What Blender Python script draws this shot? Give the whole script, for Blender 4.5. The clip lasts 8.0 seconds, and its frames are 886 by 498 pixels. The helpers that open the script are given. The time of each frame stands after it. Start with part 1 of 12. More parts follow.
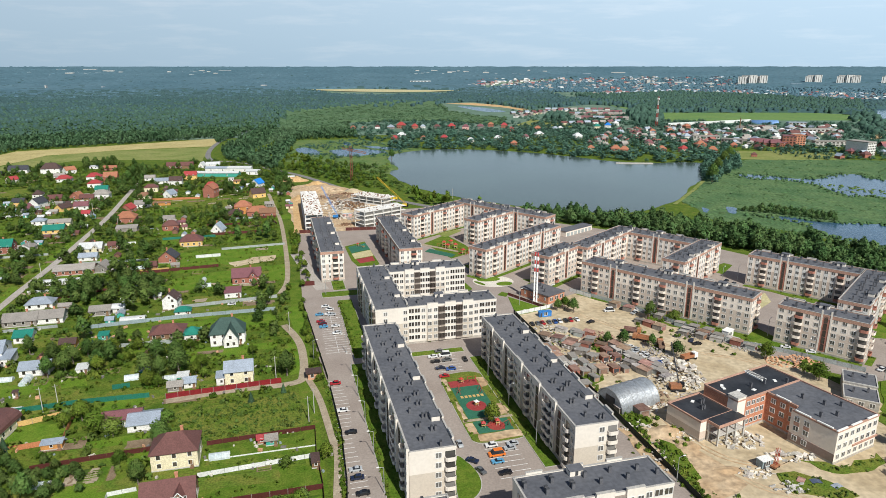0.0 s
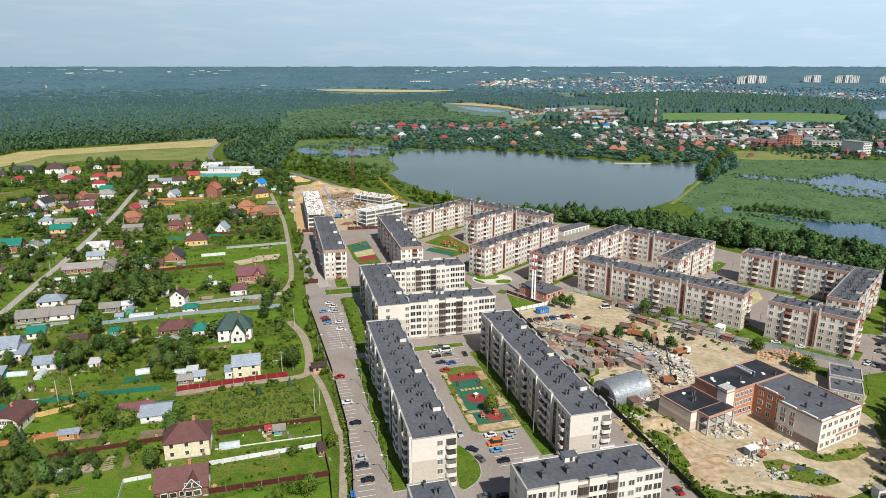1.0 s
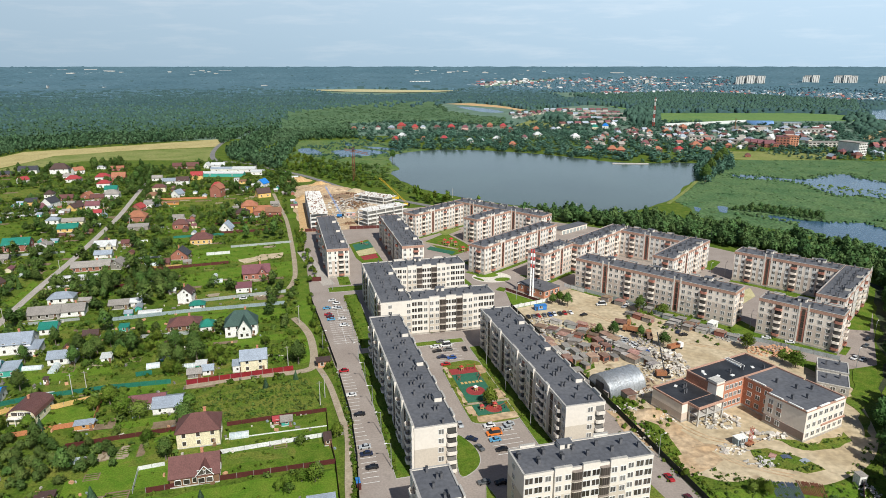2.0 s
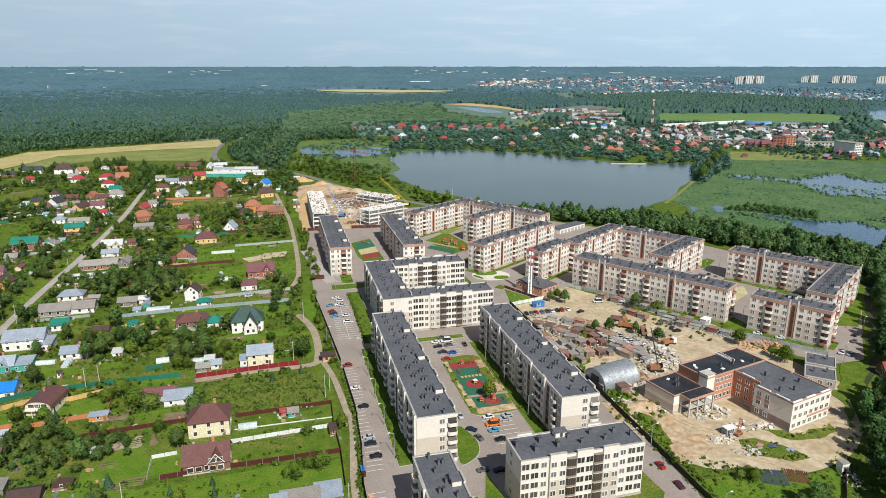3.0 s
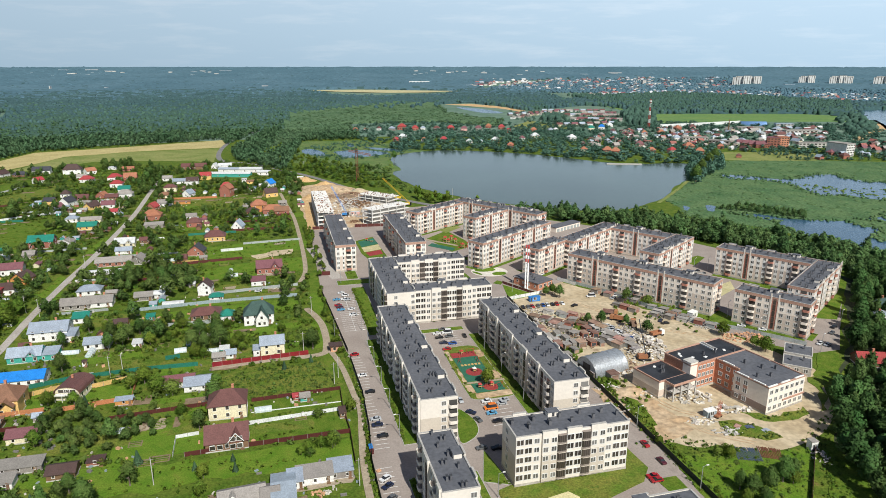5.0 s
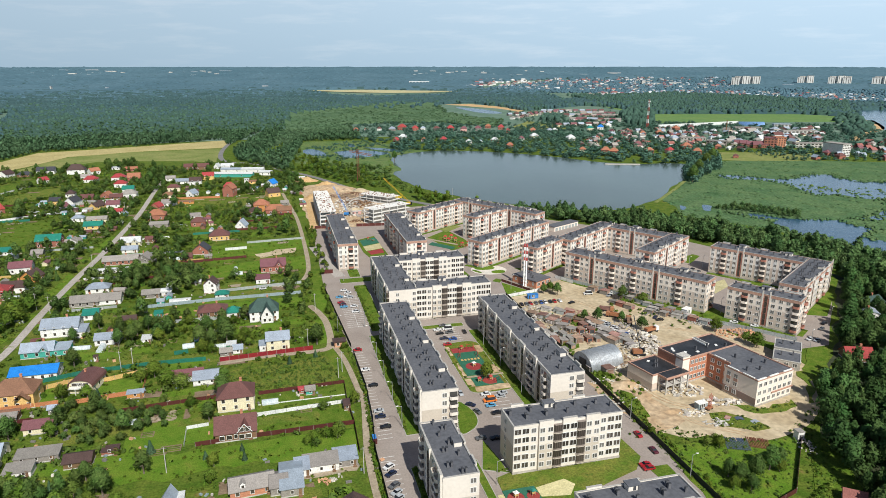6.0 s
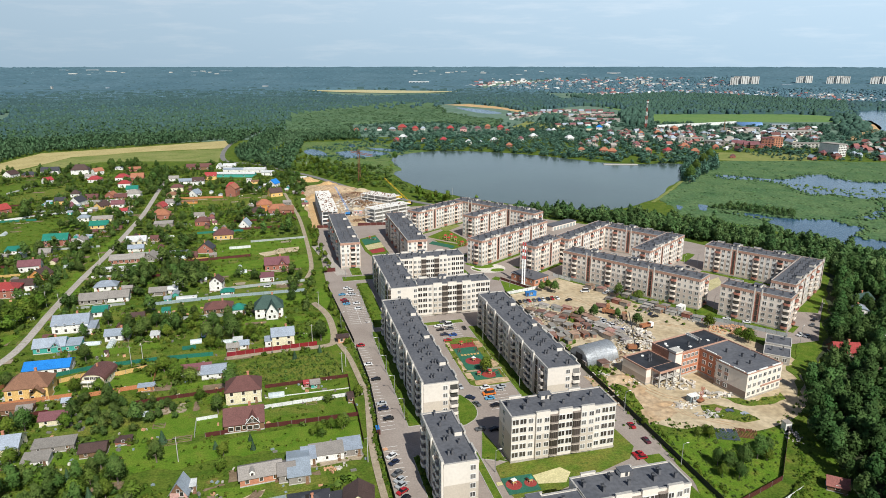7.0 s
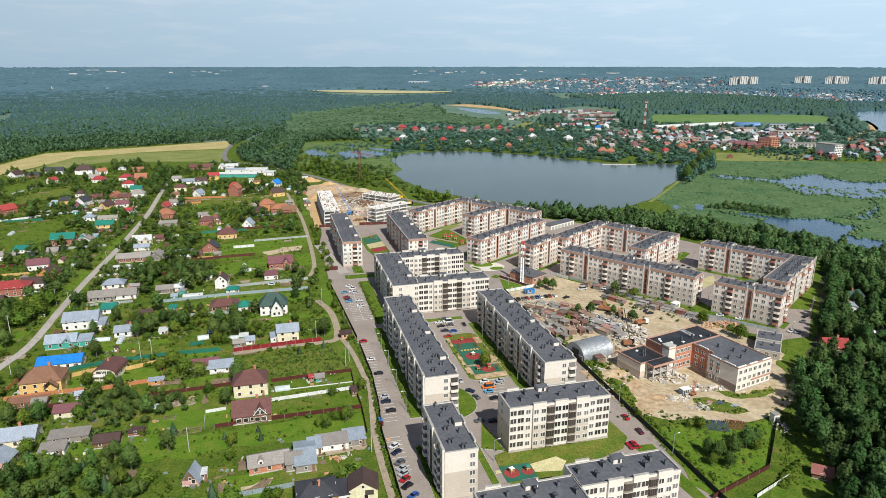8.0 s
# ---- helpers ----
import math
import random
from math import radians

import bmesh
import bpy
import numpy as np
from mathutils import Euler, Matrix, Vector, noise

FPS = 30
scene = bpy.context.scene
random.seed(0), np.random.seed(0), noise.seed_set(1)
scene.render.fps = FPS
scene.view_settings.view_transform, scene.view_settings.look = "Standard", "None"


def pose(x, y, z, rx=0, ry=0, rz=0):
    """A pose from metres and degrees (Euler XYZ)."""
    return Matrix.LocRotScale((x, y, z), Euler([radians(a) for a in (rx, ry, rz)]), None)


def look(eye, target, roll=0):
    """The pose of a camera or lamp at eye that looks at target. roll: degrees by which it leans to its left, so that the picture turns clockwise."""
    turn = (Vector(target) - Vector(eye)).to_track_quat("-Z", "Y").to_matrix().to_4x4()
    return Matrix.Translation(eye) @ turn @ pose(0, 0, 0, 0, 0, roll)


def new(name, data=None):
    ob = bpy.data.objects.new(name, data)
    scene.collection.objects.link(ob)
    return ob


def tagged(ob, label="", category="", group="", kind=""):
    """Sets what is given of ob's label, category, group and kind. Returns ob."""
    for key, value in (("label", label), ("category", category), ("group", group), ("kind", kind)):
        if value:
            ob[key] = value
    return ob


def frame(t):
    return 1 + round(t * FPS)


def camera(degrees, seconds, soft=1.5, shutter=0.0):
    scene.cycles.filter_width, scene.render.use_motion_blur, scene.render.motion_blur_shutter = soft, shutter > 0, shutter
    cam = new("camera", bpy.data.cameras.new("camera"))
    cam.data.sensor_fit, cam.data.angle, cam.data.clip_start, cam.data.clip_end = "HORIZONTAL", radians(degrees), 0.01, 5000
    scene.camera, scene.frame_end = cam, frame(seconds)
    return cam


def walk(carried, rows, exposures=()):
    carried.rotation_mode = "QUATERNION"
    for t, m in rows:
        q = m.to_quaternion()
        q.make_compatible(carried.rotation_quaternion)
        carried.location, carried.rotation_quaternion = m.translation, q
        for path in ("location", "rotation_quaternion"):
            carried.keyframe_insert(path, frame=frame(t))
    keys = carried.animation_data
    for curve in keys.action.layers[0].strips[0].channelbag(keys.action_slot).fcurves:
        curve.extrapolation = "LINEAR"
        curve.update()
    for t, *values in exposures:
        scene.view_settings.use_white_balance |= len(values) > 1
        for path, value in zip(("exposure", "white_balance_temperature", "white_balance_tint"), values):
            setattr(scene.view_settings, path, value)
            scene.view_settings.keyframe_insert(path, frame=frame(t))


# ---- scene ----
cam = camera(68.6, 8.0, soft=0.82)
# a drone that flies backwards and climbs slowly, its gaze almost fixed
walk(cam, [(t, pose(-0.39 * t, -8.42 * t, 114.5 + 1.69 * t, 90 - 15.78 - 0.016 * t, 0, -0.029 * t))
           for t in (0.0, 1.0, 2.0, 3.0, 4.0, 5.0, 6.0, 7.0, 8.0)])

# ---- world and sun ----
SUN_AZ, SUN_EL = 156.0, 45.0          # degrees clockwise from +y, and above the ground
world = bpy.data.worlds.new("summer_sky")
scene.world = world
world.use_nodes = True
wn, wl = world.node_tree.nodes, world.node_tree.links
wn.clear()
w_out, w_bg = wn.new("ShaderNodeOutputWorld"), wn.new("ShaderNodeBackground")
w_sky, w_mix = wn.new("ShaderNodeTexSky"), wn.new("ShaderNodeMix")
w_sky.sky_type = "NISHITA"
w_sky.sun_disc = False
w_sky.sun_elevation, w_sky.sun_rotation = radians(SUN_EL), radians(SUN_AZ)
w_sky.altitude, w_sky.air_density, w_sky.dust_density, w_sky.ozone_density = 200, 0.8, 0.9, 1.2
w_co, w_map = wn.new("ShaderNodeTexCoord"), wn.new("ShaderNodeMapping")
w_map.inputs["Scale"].default_value = (4.0, 4.0, 30.0)
w_noise, w_ramp = wn.new("ShaderNodeTexNoise"), wn.new("ShaderNodeValToRGB")
w_noise.inputs["Scale"].default_value, w_noise.inputs["Detail"].default_value = 2.2, 8.0
w_noise.inputs["Roughness"].default_value = 0.62
w_ramp.color_ramp.elements[0].position, w_ramp.color_ramp.elements[1].position = 0.50, 0.94
w_ramp.color_ramp.elements[0].color = (5.35, 7.2, 8.95, 1)
w_ramp.color_ramp.elements[1].color = (7.3, 8.6, 9.9, 1)
w_mix.data_type = "RGBA"
# pale summer haze low down, clearer sky overhead
w_sep, w_rng = wn.new("ShaderNodeSeparateXYZ"), wn.new("ShaderNodeMapRange")
w_rng.inputs["From Min"].default_value, w_rng.inputs["From Max"].default_value = 0.10, 0.38
w_rng.inputs["To Min"].default_value, w_rng.inputs["To Max"].default_value = 0.97, 0.0
wl.new(w_co.outputs["Generated"], w_sep.inputs["Vector"])
wl.new(w_sep.outputs["Z"], w_rng.inputs["Value"])
wl.new(w_co.outputs["Generated"], w_map.inputs["Vector"])
wl.new(w_map.outputs["Vector"], w_noise.inputs["Vector"])
wl.new(w_noise.outputs["Fac"], w_ramp.inputs["Fac"])
wl.new(w_rng.outputs["Result"], w_mix.inputs["Factor"])
# the haze is brighter towards the sun's side
w_side, w_mul = wn.new("ShaderNodeMapRange"), wn.new("ShaderNodeVectorMath")
w_side.inputs["From Min"].default_value, w_side.inputs["From Max"].default_value = -0.55, 0.55
w_side.inputs["To Min"].default_value, w_side.inputs["To Max"].default_value = 0.92, 1.26
w_mul.operation = "MULTIPLY"
wl.new(w_sep.outputs["X"], w_side.inputs["Value"])
wl.new(w_ramp.outputs["Color"], w_mul.inputs[0])
wl.new(w_side.outputs["Result"], w_mul.inputs[1])
# and a little greyer close to the skyline
w_low, w_grey, w_tone = wn.new("ShaderNodeMapRange"), wn.new("ShaderNodeMix"), wn.new("ShaderNodeVectorMath")
w_low.inputs["From Min"].default_value, w_low.inputs["From Max"].default_value = 0.0, 0.11
w_grey.data_type = "RGBA"
w_grey.inputs["A"].default_value, w_grey.inputs["B"].default_value = (0.90, 0.92, 0.92, 1), (1.12, 1.08, 1.05, 1)
w_tone.operation = "MULTIPLY"
wl.new(w_sep.outputs["Z"], w_low.inputs["Value"])
wl.new(w_low.outputs["Result"], w_grey.inputs["Factor"])
wl.new(w_mul.outputs["Vector"], w_tone.inputs[0])
wl.new(w_grey.outputs["Result"], w_tone.inputs[1])
wl.new(w_tone.outputs["Vector"], w_mix.inputs["B"])
wl.new(w_sky.outputs["Color"], w_mix.inputs["A"])
wl.new(w_mix.outputs["Result"], w_bg.inputs["Color"])
w_bg.inputs["Strength"].default_value = 0.078
wl.new(w_bg.outputs["Background"], w_out.inputs["Surface"])

sun_data = bpy.data.lights.new("sun", "SUN")
sun_data.energy, sun_data.angle, sun_data.color = 5.0, radians(0.6), (0.985, 0.97, 0.90)
sun = new("sun", sun_data)
sun_dir = Vector((math.sin(radians(SUN_AZ)) * math.cos(radians(SUN_EL)),
                  math.cos(radians(SUN_AZ)) * math.cos(radians(SUN_EL)), math.sin(radians(SUN_EL))))
sun.matrix_world = look(sun_dir * 900, (0, 0, 0))
scene.view_settings.exposure = 0.12


# ---- materials ----
def mat(name, c1, c2=None, size=3.0, rough=0.8, metal=0.0, bump=0.0, bump_size=0.3, vary=0.0, fine=None, island=False,
        spec=0.3, wave=None, third=None, grain=0.2, leaf=0.0):
    """Two-scale mottled surface: c1 to c2 over patches of size metres, finer grain, bump, and a change per object or island."""
    m = bpy.data.materials.new(name)
    m.use_nodes = True
    n, l = m.node_tree.nodes, m.node_tree.links
    b = n["Principled BSDF"]
    b.inputs["Roughness"].default_value, b.inputs["Metallic"].default_value = rough, metal
    b.inputs["Specular IOR Level"].default_value = spec
    c2 = c2 or tuple(v * 0.8 for v in c1)
    co = n.new("ShaderNodeNewGeometry")
    n1, n2 = n.new("ShaderNodeTexNoise"), n.new("ShaderNodeTexNoise")
    n1.inputs["Scale"].default_value, n1.inputs["Detail"].default_value = 1.0 / size, 5.0
    n2.inputs["Scale"].default_value, n2.inputs["Detail"].default_value = 1.0 / (fine or size * 0.12), 3.0
    for t in (n1, n2):
        l.new(co.outputs["Position"], t.inputs["Vector"])
    r = n.new("ShaderNodeValToRGB")
    r.color_ramp.elements[0].position, r.color_ramp.elements[1].position = 0.36, 0.64
    r.color_ramp.elements[0].color, r.color_ramp.elements[1].color = (*c1, 1), (*c2, 1)
    if third:
        e = r.color_ramp.elements.new(0.72)
        e.color = (*third, 1)
    l.new(n1.outputs["Fac"], r.inputs["Fac"])
    g = n.new("ShaderNodeMapRange")
    g.inputs["From Min"].default_value, g.inputs["From Max"].default_value = 0.3, 0.7
    g.inputs["To Min"].default_value, g.inputs["To Max"].default_value = 1 - grain, 1 + grain * 0.9
    l.new(n2.outputs["Fac"], g.inputs["Value"])
    mul = n.new("ShaderNodeVectorMath")
    mul.operation = "MULTIPLY"
    l.new(r.outputs["Color"], mul.inputs[0])
    l.new(g.outputs["Result"], mul.inputs[1])
    last = mul.outputs["Vector"]
    if vary:
        src = n.new("ShaderNodeObjectInfo").outputs["Random"] if not island else co.outputs["Random Per Island"]
        if island == "tint":
            # each tree of a joined wood, or each single tree, has a shade of its own
            at, add, whole = n.new("ShaderNodeAttribute"), n.new("ShaderNodeMath"), n.new("ShaderNodeMath")
            at.attribute_name = "tint"
            whole.operation = "FRACT"
            l.new(at.outputs["Fac"], add.inputs[0])
            l.new(n.new("ShaderNodeObjectInfo").outputs["Random"], add.inputs[1])
            l.new(add.outputs["Value"], whole.inputs[0])
            src = whole.outputs["Value"]
        h, rng = n.new("ShaderNodeHueSaturation"), n.new("ShaderNodeMapRange")
        rng.inputs["To Min"].default_value, rng.inputs["To Max"].default_value = 1 - vary, 1 + vary
        l.new(src, rng.inputs["Value"])
        l.new(rng.outputs["Result"], h.inputs["Value"])
        hue = n.new("ShaderNodeMapRange")
        hue.inputs["To Min"].default_value, hue.inputs["To Max"].default_value = 0.5 + vary * 0.06, 0.5 - vary * 0.06
        frac = n.new("ShaderNodeMath")
        frac.operation = "FRACT"
        mult = n.new("ShaderNodeMath")
        mult.operation = "MULTIPLY"
        mult.inputs[1].default_value = 7.31
        l.new(src, mult.inputs[0])
        l.new(mult.outputs["Value"], frac.inputs[0])
        l.new(frac.outputs["Value"], hue.inputs["Value"])
        l.new(hue.outputs["Result"], h.inputs["Hue"])
        l.new(last, h.inputs["Color"])
        last = h.outputs["Color"]
    l.new(last, b.inputs["Base Color"])
    if leaf:
        # light shines through thin leaves
        tr, mx = n.new("ShaderNodeBsdfTranslucent"), n.new("ShaderNodeMixShader")
        mx.inputs["Fac"].default_value = leaf
        l.new(last, tr.inputs["Color"])
        l.new(b.outputs["BSDF"], mx.inputs[1])
        l.new(tr.outputs["BSDF"], mx.inputs[2])
        l.new(mx.outputs["Shader"], n["Material Output"].inputs["Surface"])
    if bump or wave:
        bm_ = n.new("ShaderNodeBump")
        if wave:
            w = n.new("ShaderNodeTexWave")
            tc = n.new("ShaderNodeTexCoord")
            w.inputs["Scale"].default_value = wave
            l.new(tc.outputs["Object"], w.inputs["Vector"])
            l.new(w.outputs["Fac"], bm_.inputs["Height"])
            bm_.inputs["Strength"].default_value, bm_.inputs["Distance"].default_value = 0.6, 0.05
        else:
            n3 = n.new("ShaderNodeTexNoise")
            n3.inputs["Scale"].default_value, n3.inputs["Detail"].default_value = 1.0 / bump_size, 4.0
            l.new(co.outputs["Position"], n3.inputs["Vector"])
            l.new(n3.outputs["Fac"], bm_.inputs["Height"])
            bm_.inputs["Strength"].default_value, bm_.inputs["Distance"].default_value = 1.0, bump
        l.new(bm_.outputs["Normal"], b.inputs["Normal"])
    return m


M = {}
M["meadow"] = mat("meadow", (0.060, 0.109, 0.012), (0.111, 0.147, 0.022), 6, 0.95, bump=0.3, bump_size=0.9, fine=0.8, third=(0.163, 0.143, 0.039), grain=0.36, spec=0.1)
M["lawn"] = mat("lawn_grass", (0.069, 0.130, 0.012), (0.118, 0.162, 0.022), 4, 0.95, bump=0.08, bump_size=0.4, fine=0.5, third=(0.138, 0.150, 0.030), grain=0.30, spec=0.1)
M["bright_lawn"] = mat("bright_lawn", (0.083, 0.162, 0.014), (0.126, 0.188, 0.022), 5, 0.95, bump=0.08, bump_size=0.4, fine=0.5, third=(0.153, 0.167, 0.031), grain=0.28, spec=0.1)
M["rough_grass"] = mat("rough_grass", (0.091, 0.147, 0.019), (0.158, 0.165, 0.033), 6, 0.95, bump=0.3, bump_size=0.7, fine=0.6, third=(0.063, 0.116, 0.017), grain=0.34, spec=0.1)
# distant ground: haze is mixed into this greyer, bluer green
M["far_meadow"] = mat("far_haze_meadow", (0.098, 0.168, 0.121), (0.140, 0.200, 0.150), 160, 0.95, fine=25, third=(0.074, 0.134, 0.112), spec=0.1)
M["marsh"] = mat("marsh_grass", (0.069, 0.134, 0.056), (0.110, 0.174, 0.072), 26, 0.95, bump=1.2, bump_size=2.2, fine=2.4, third=(0.052, 0.102, 0.048), grain=0.40, spec=0.1)
M["reedbed"] = mat("green_reed_bed", (0.069, 0.138, 0.058), (0.116, 0.184, 0.076), 22, 0.9, vary=0.22, leaf=0.2, fine=2, spec=0.1, island="tint")
M["wet_meadow"] = mat("wet_meadow", (0.088, 0.152, 0.045), (0.130, 0.176, 0.060), 24, 0.95, bump=0.4, bump_size=2, fine=3, third=(0.056, 0.108, 0.038), grain=0.35, spec=0.1)
M["wheat"] = mat("ripe_wheat", (0.44, 0.37, 0.175), (0.36, 0.30, 0.13), 30, 0.95, bump=0.2, bump_size=2.0, fine=3, third=(0.30, 0.28, 0.10), spec=0.1)
M["hay"] = mat("mown_meadow", (0.150, 0.190, 0.050), (0.235, 0.240, 0.085), 30, 0.95, bump=0.2, bump_size=2.0, fine=3, third=(0.110, 0.150, 0.040), spec=0.1)
M["dryhay"] = mat("dry_sand_court", (0.40, 0.36, 0.19), (0.48, 0.43, 0.25), 6, 0.95, fine=1.0)
M["field"] = mat("green_field", (0.10, 0.19, 0.05), (0.13, 0.21, 0.055), 60, 0.95, fine=8)
M["asphalt"] = mat("worn_asphalt", (0.272, 0.226, 0.197), (0.315, 0.268, 0.236), 11, 0.9, grain=0.12, bump=0.02, bump_size=0.2, fine=0.7, third=(0.245, 0.205, 0.180))
M["road"] = mat("grey_road", (0.345, 0.310, 0.275), (0.405, 0.368, 0.330), 12, 0.9, fine=0.8, third=(0.30, 0.265, 0.235))
M["tarmac"] = mat("grey_tarmac", (0.165, 0.160, 0.155), (0.205, 0.198, 0.190), 14, 0.9, fine=1.0)
M["dirt"] = mat("dry_dirt", (0.395, 0.310, 0.195), (0.510, 0.420, 0.285), 12, 0.95, bump=0.15, bump_size=2.0, fine=2.2, third=(0.300, 0.225, 0.140), grain=0.22)
M["path"] = mat("trodden_path", (0.30, 0.24, 0.17), (0.36, 0.30, 0.22), 4, 0.95, bump=0.1, bump_size=0.8, fine=0.7)
M["sand"] = mat("orange_sand", (0.47, 0.295, 0.135), (0.54, 0.370, 0.190), 8, 0.95, bump=0.4, bump_size=3, fine=1.5, third=(0.38, 0.25, 0.13), grain=0.25)
M["churned"] = mat("churned_site_earth", (0.40, 0.27, 0.155), (0.50, 0.38, 0.25), 9, 0.95, bump=0.5, bump_size=3, fine=2.0, third=(0.25, 0.17, 0.105), grain=0.32)
M["yellow_paving"] = mat("pale_yellow_paving", (0.60, 0.54, 0.30), (0.52, 0.47, 0.25), 2.5, 0.9, fine=0.5)
M["paving"] = mat("pale_paving", (0.55, 0.51, 0.44), (0.62, 0.58, 0.51), 4, 0.9, fine=0.6)
# leaf litter, coloured extra dark to paint shade under the trees
M["litter"] = mat("shade_dark_litter", (0.030, 0.042, 0.018), (0.050, 0.058, 0.026), 5, 0.95, bump=0.2, bump_size=0.8, fine=0.8)
M["soil"] = mat("garden_soil", (0.17, 0.12, 0.075), (0.23, 0.17, 0.11), 3, 0.95, bump=0.2, bump_size=0.6, fine=0.5)
M["kerb"] = mat("kerb_concrete", (0.42, 0.40, 0.37), None, 2, 0.85, fine=0.3)
M["paint"] = mat("road_paint", (0.78, 0.77, 0.74), (0.62, 0.61, 0.58), 1.2, 0.7, fine=0.25)
M["cream"] = mat("cream_render", (0.700, 0.640, 0.568), (0.670, 0.612, 0.540), 6, 0.85, grain=0.05, bump=0.01, fine=0.8)
M["taupe"] = mat("taupe_brick", (0.54, 0.475, 0.395), (0.51, 0.445, 0.37), 5, 0.85, grain=0.07, bump=0.012, bump_size=0.2, fine=0.5)
M["pinkish"] = mat("pale_pink_render", (0.795, 0.700, 0.610), (0.765, 0.668, 0.580), 6, 0.85, grain=0.05, bump=0.01, fine=0.8)
M["mauve"] = mat("mauve_brick", (0.575, 0.480, 0.405), (0.545, 0.450, 0.378), 5, 0.85, grain=0.07, bump=0.012, bump_size=0.2, fine=0.5)
M["plum_brick"] = mat("dull_brown_brick", (0.33, 0.24, 0.20), (0.29, 0.21, 0.175), 5, 0.85, grain=0.07, bump=0.012, bump_size=0.2, fine=0.5)
M["redband"] = mat("brick_red_band", (0.46, 0.275, 0.205), (0.41, 0.24, 0.18), 4, 0.85, fine=0.5)
M["stripred"] = mat("stair_strip_brick", (0.42, 0.185, 0.135), (0.37, 0.16, 0.115), 4, 0.85, fine=0.5)
M["plinth"] = mat("plinth_stone", (0.44, 0.40, 0.35), None, 3, 0.85, fine=0.5)
M["bitumen"] = mat("bitumen_roofing", (0.092, 0.096, 0.110), (0.118, 0.121, 0.134), 10, 0.85, bump=0.02, bump_size=0.4, fine=1.3)
M["vent"] = mat("vent_sheet", (0.13, 0.13, 0.14), (0.10, 0.10, 0.11), 2, 0.7, fine=0.5)
M["black_roof"] = mat("new_black_roofing", (0.022, 0.024, 0.028), (0.04, 0.042, 0.048), 6, 0.55, bump=0.02, bump_size=0.4, fine=1.0)
M["white"] = mat("white_paint", (0.78, 0.77, 0.74), (0.72, 0.71, 0.68), 3, 0.7, fine=0.4)
M["frame"] = mat("window_frame_plastic", (0.72, 0.71, 0.68), None, 1, 0.5)
M["darkmetal"] = mat("dark_sheet_metal", (0.05, 0.052, 0.058), (0.075, 0.077, 0.082), 1.5, 0.6, metal=0.2)
M["steel"] = mat("galvanised_steel", (0.40, 0.43, 0.46), (0.50, 0.52, 0.54), 5, 0.42, metal=0.55, fine=0.8, wave=3.0)
M["brick"] = mat("orange_brick", (0.50, 0.225, 0.135), (0.45, 0.19, 0.115), 3, 0.85, bump=0.012, bump_size=0.2, fine=0.4)
M["salmon"] = mat("salmon_brick", (0.52, 0.30, 0.17), (0.47, 0.26, 0.15), 3, 0.85, fine=0.5, vary=0.12)
M["concrete"] = mat("raw_concrete", (0.50, 0.48, 0.44), (0.42, 0.40, 0.37), 4, 0.9, bump=0.02, fine=0.6)
M["newslab"] = mat("pale_new_slab", (0.72, 0.70, 0.66), (0.62, 0.60, 0.56), 5, 0.9, fine=0.8)
M["bark"] = mat("tree_bark", (0.12, 0.09, 0.065), (0.20, 0.17, 0.14), 0.8, 0.95, bump=0.03, bump_size=0.15)
M["green_leaf"] = mat("broad_leaves", (0.104, 0.176, 0.021), (0.157, 0.216, 0.034), 2.2, 0.75, vary=0.30, leaf=0.26, fine=0.6, spec=0.1, island="tint")
M["orchard_leaf"] = mat("orchard_leaves", (0.083, 0.146, 0.034), (0.125, 0.180, 0.049), 2.4, 0.75, vary=0.32, leaf=0.26, fine=0.8, spec=0.1, island="tint")
M["dark_leaf"] = mat("dark_leaves", (0.076, 0.142, 0.032), (0.117, 0.178, 0.045), 2.4, 0.75, vary=0.30, leaf=0.26, fine=0.6, spec=0.1, island="tint")
M["needle"] = mat("spruce_needles", (0.038, 0.085, 0.042), (0.061, 0.115, 0.052), 2.0, 0.8, vary=0.25, fine=0.5, island="tint")
M["willow"] = mat("pale_willow_leaves", (0.112, 0.186, 0.030), (0.156, 0.222, 0.046), 2.2, 0.75, vary=0.26, leaf=0.26, fine=0.6, spec=0.1, island="tint")
# forest, midforest, farforest: bluer and paler by distance, haze put into base colour
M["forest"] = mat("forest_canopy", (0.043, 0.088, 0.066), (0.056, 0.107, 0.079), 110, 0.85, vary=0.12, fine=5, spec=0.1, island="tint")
M["midforest"] = mat("mid_haze_canopy", (0.042, 0.086, 0.089), (0.053, 0.101, 0.102), 200, 0.88, vary=0.09, fine=10, spec=0.1, island="tint")
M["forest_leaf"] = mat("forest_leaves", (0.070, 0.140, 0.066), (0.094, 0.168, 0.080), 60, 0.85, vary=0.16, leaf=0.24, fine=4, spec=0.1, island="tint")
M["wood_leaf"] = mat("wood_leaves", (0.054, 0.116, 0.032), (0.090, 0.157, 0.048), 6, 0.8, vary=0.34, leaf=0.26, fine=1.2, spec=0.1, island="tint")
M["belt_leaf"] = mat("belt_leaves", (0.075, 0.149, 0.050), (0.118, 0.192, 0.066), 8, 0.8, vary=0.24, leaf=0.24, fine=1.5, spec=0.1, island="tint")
# bluer copy of the forest leaves, the extra blue painted in for haze
M["grove_leaf"] = mat("haze_grove_leaves", (0.066, 0.145, 0.103), (0.098, 0.186, 0.130), 40, 0.85, vary=0.22, leaf=0.22, fine=3, spec=0.1, island="tint")
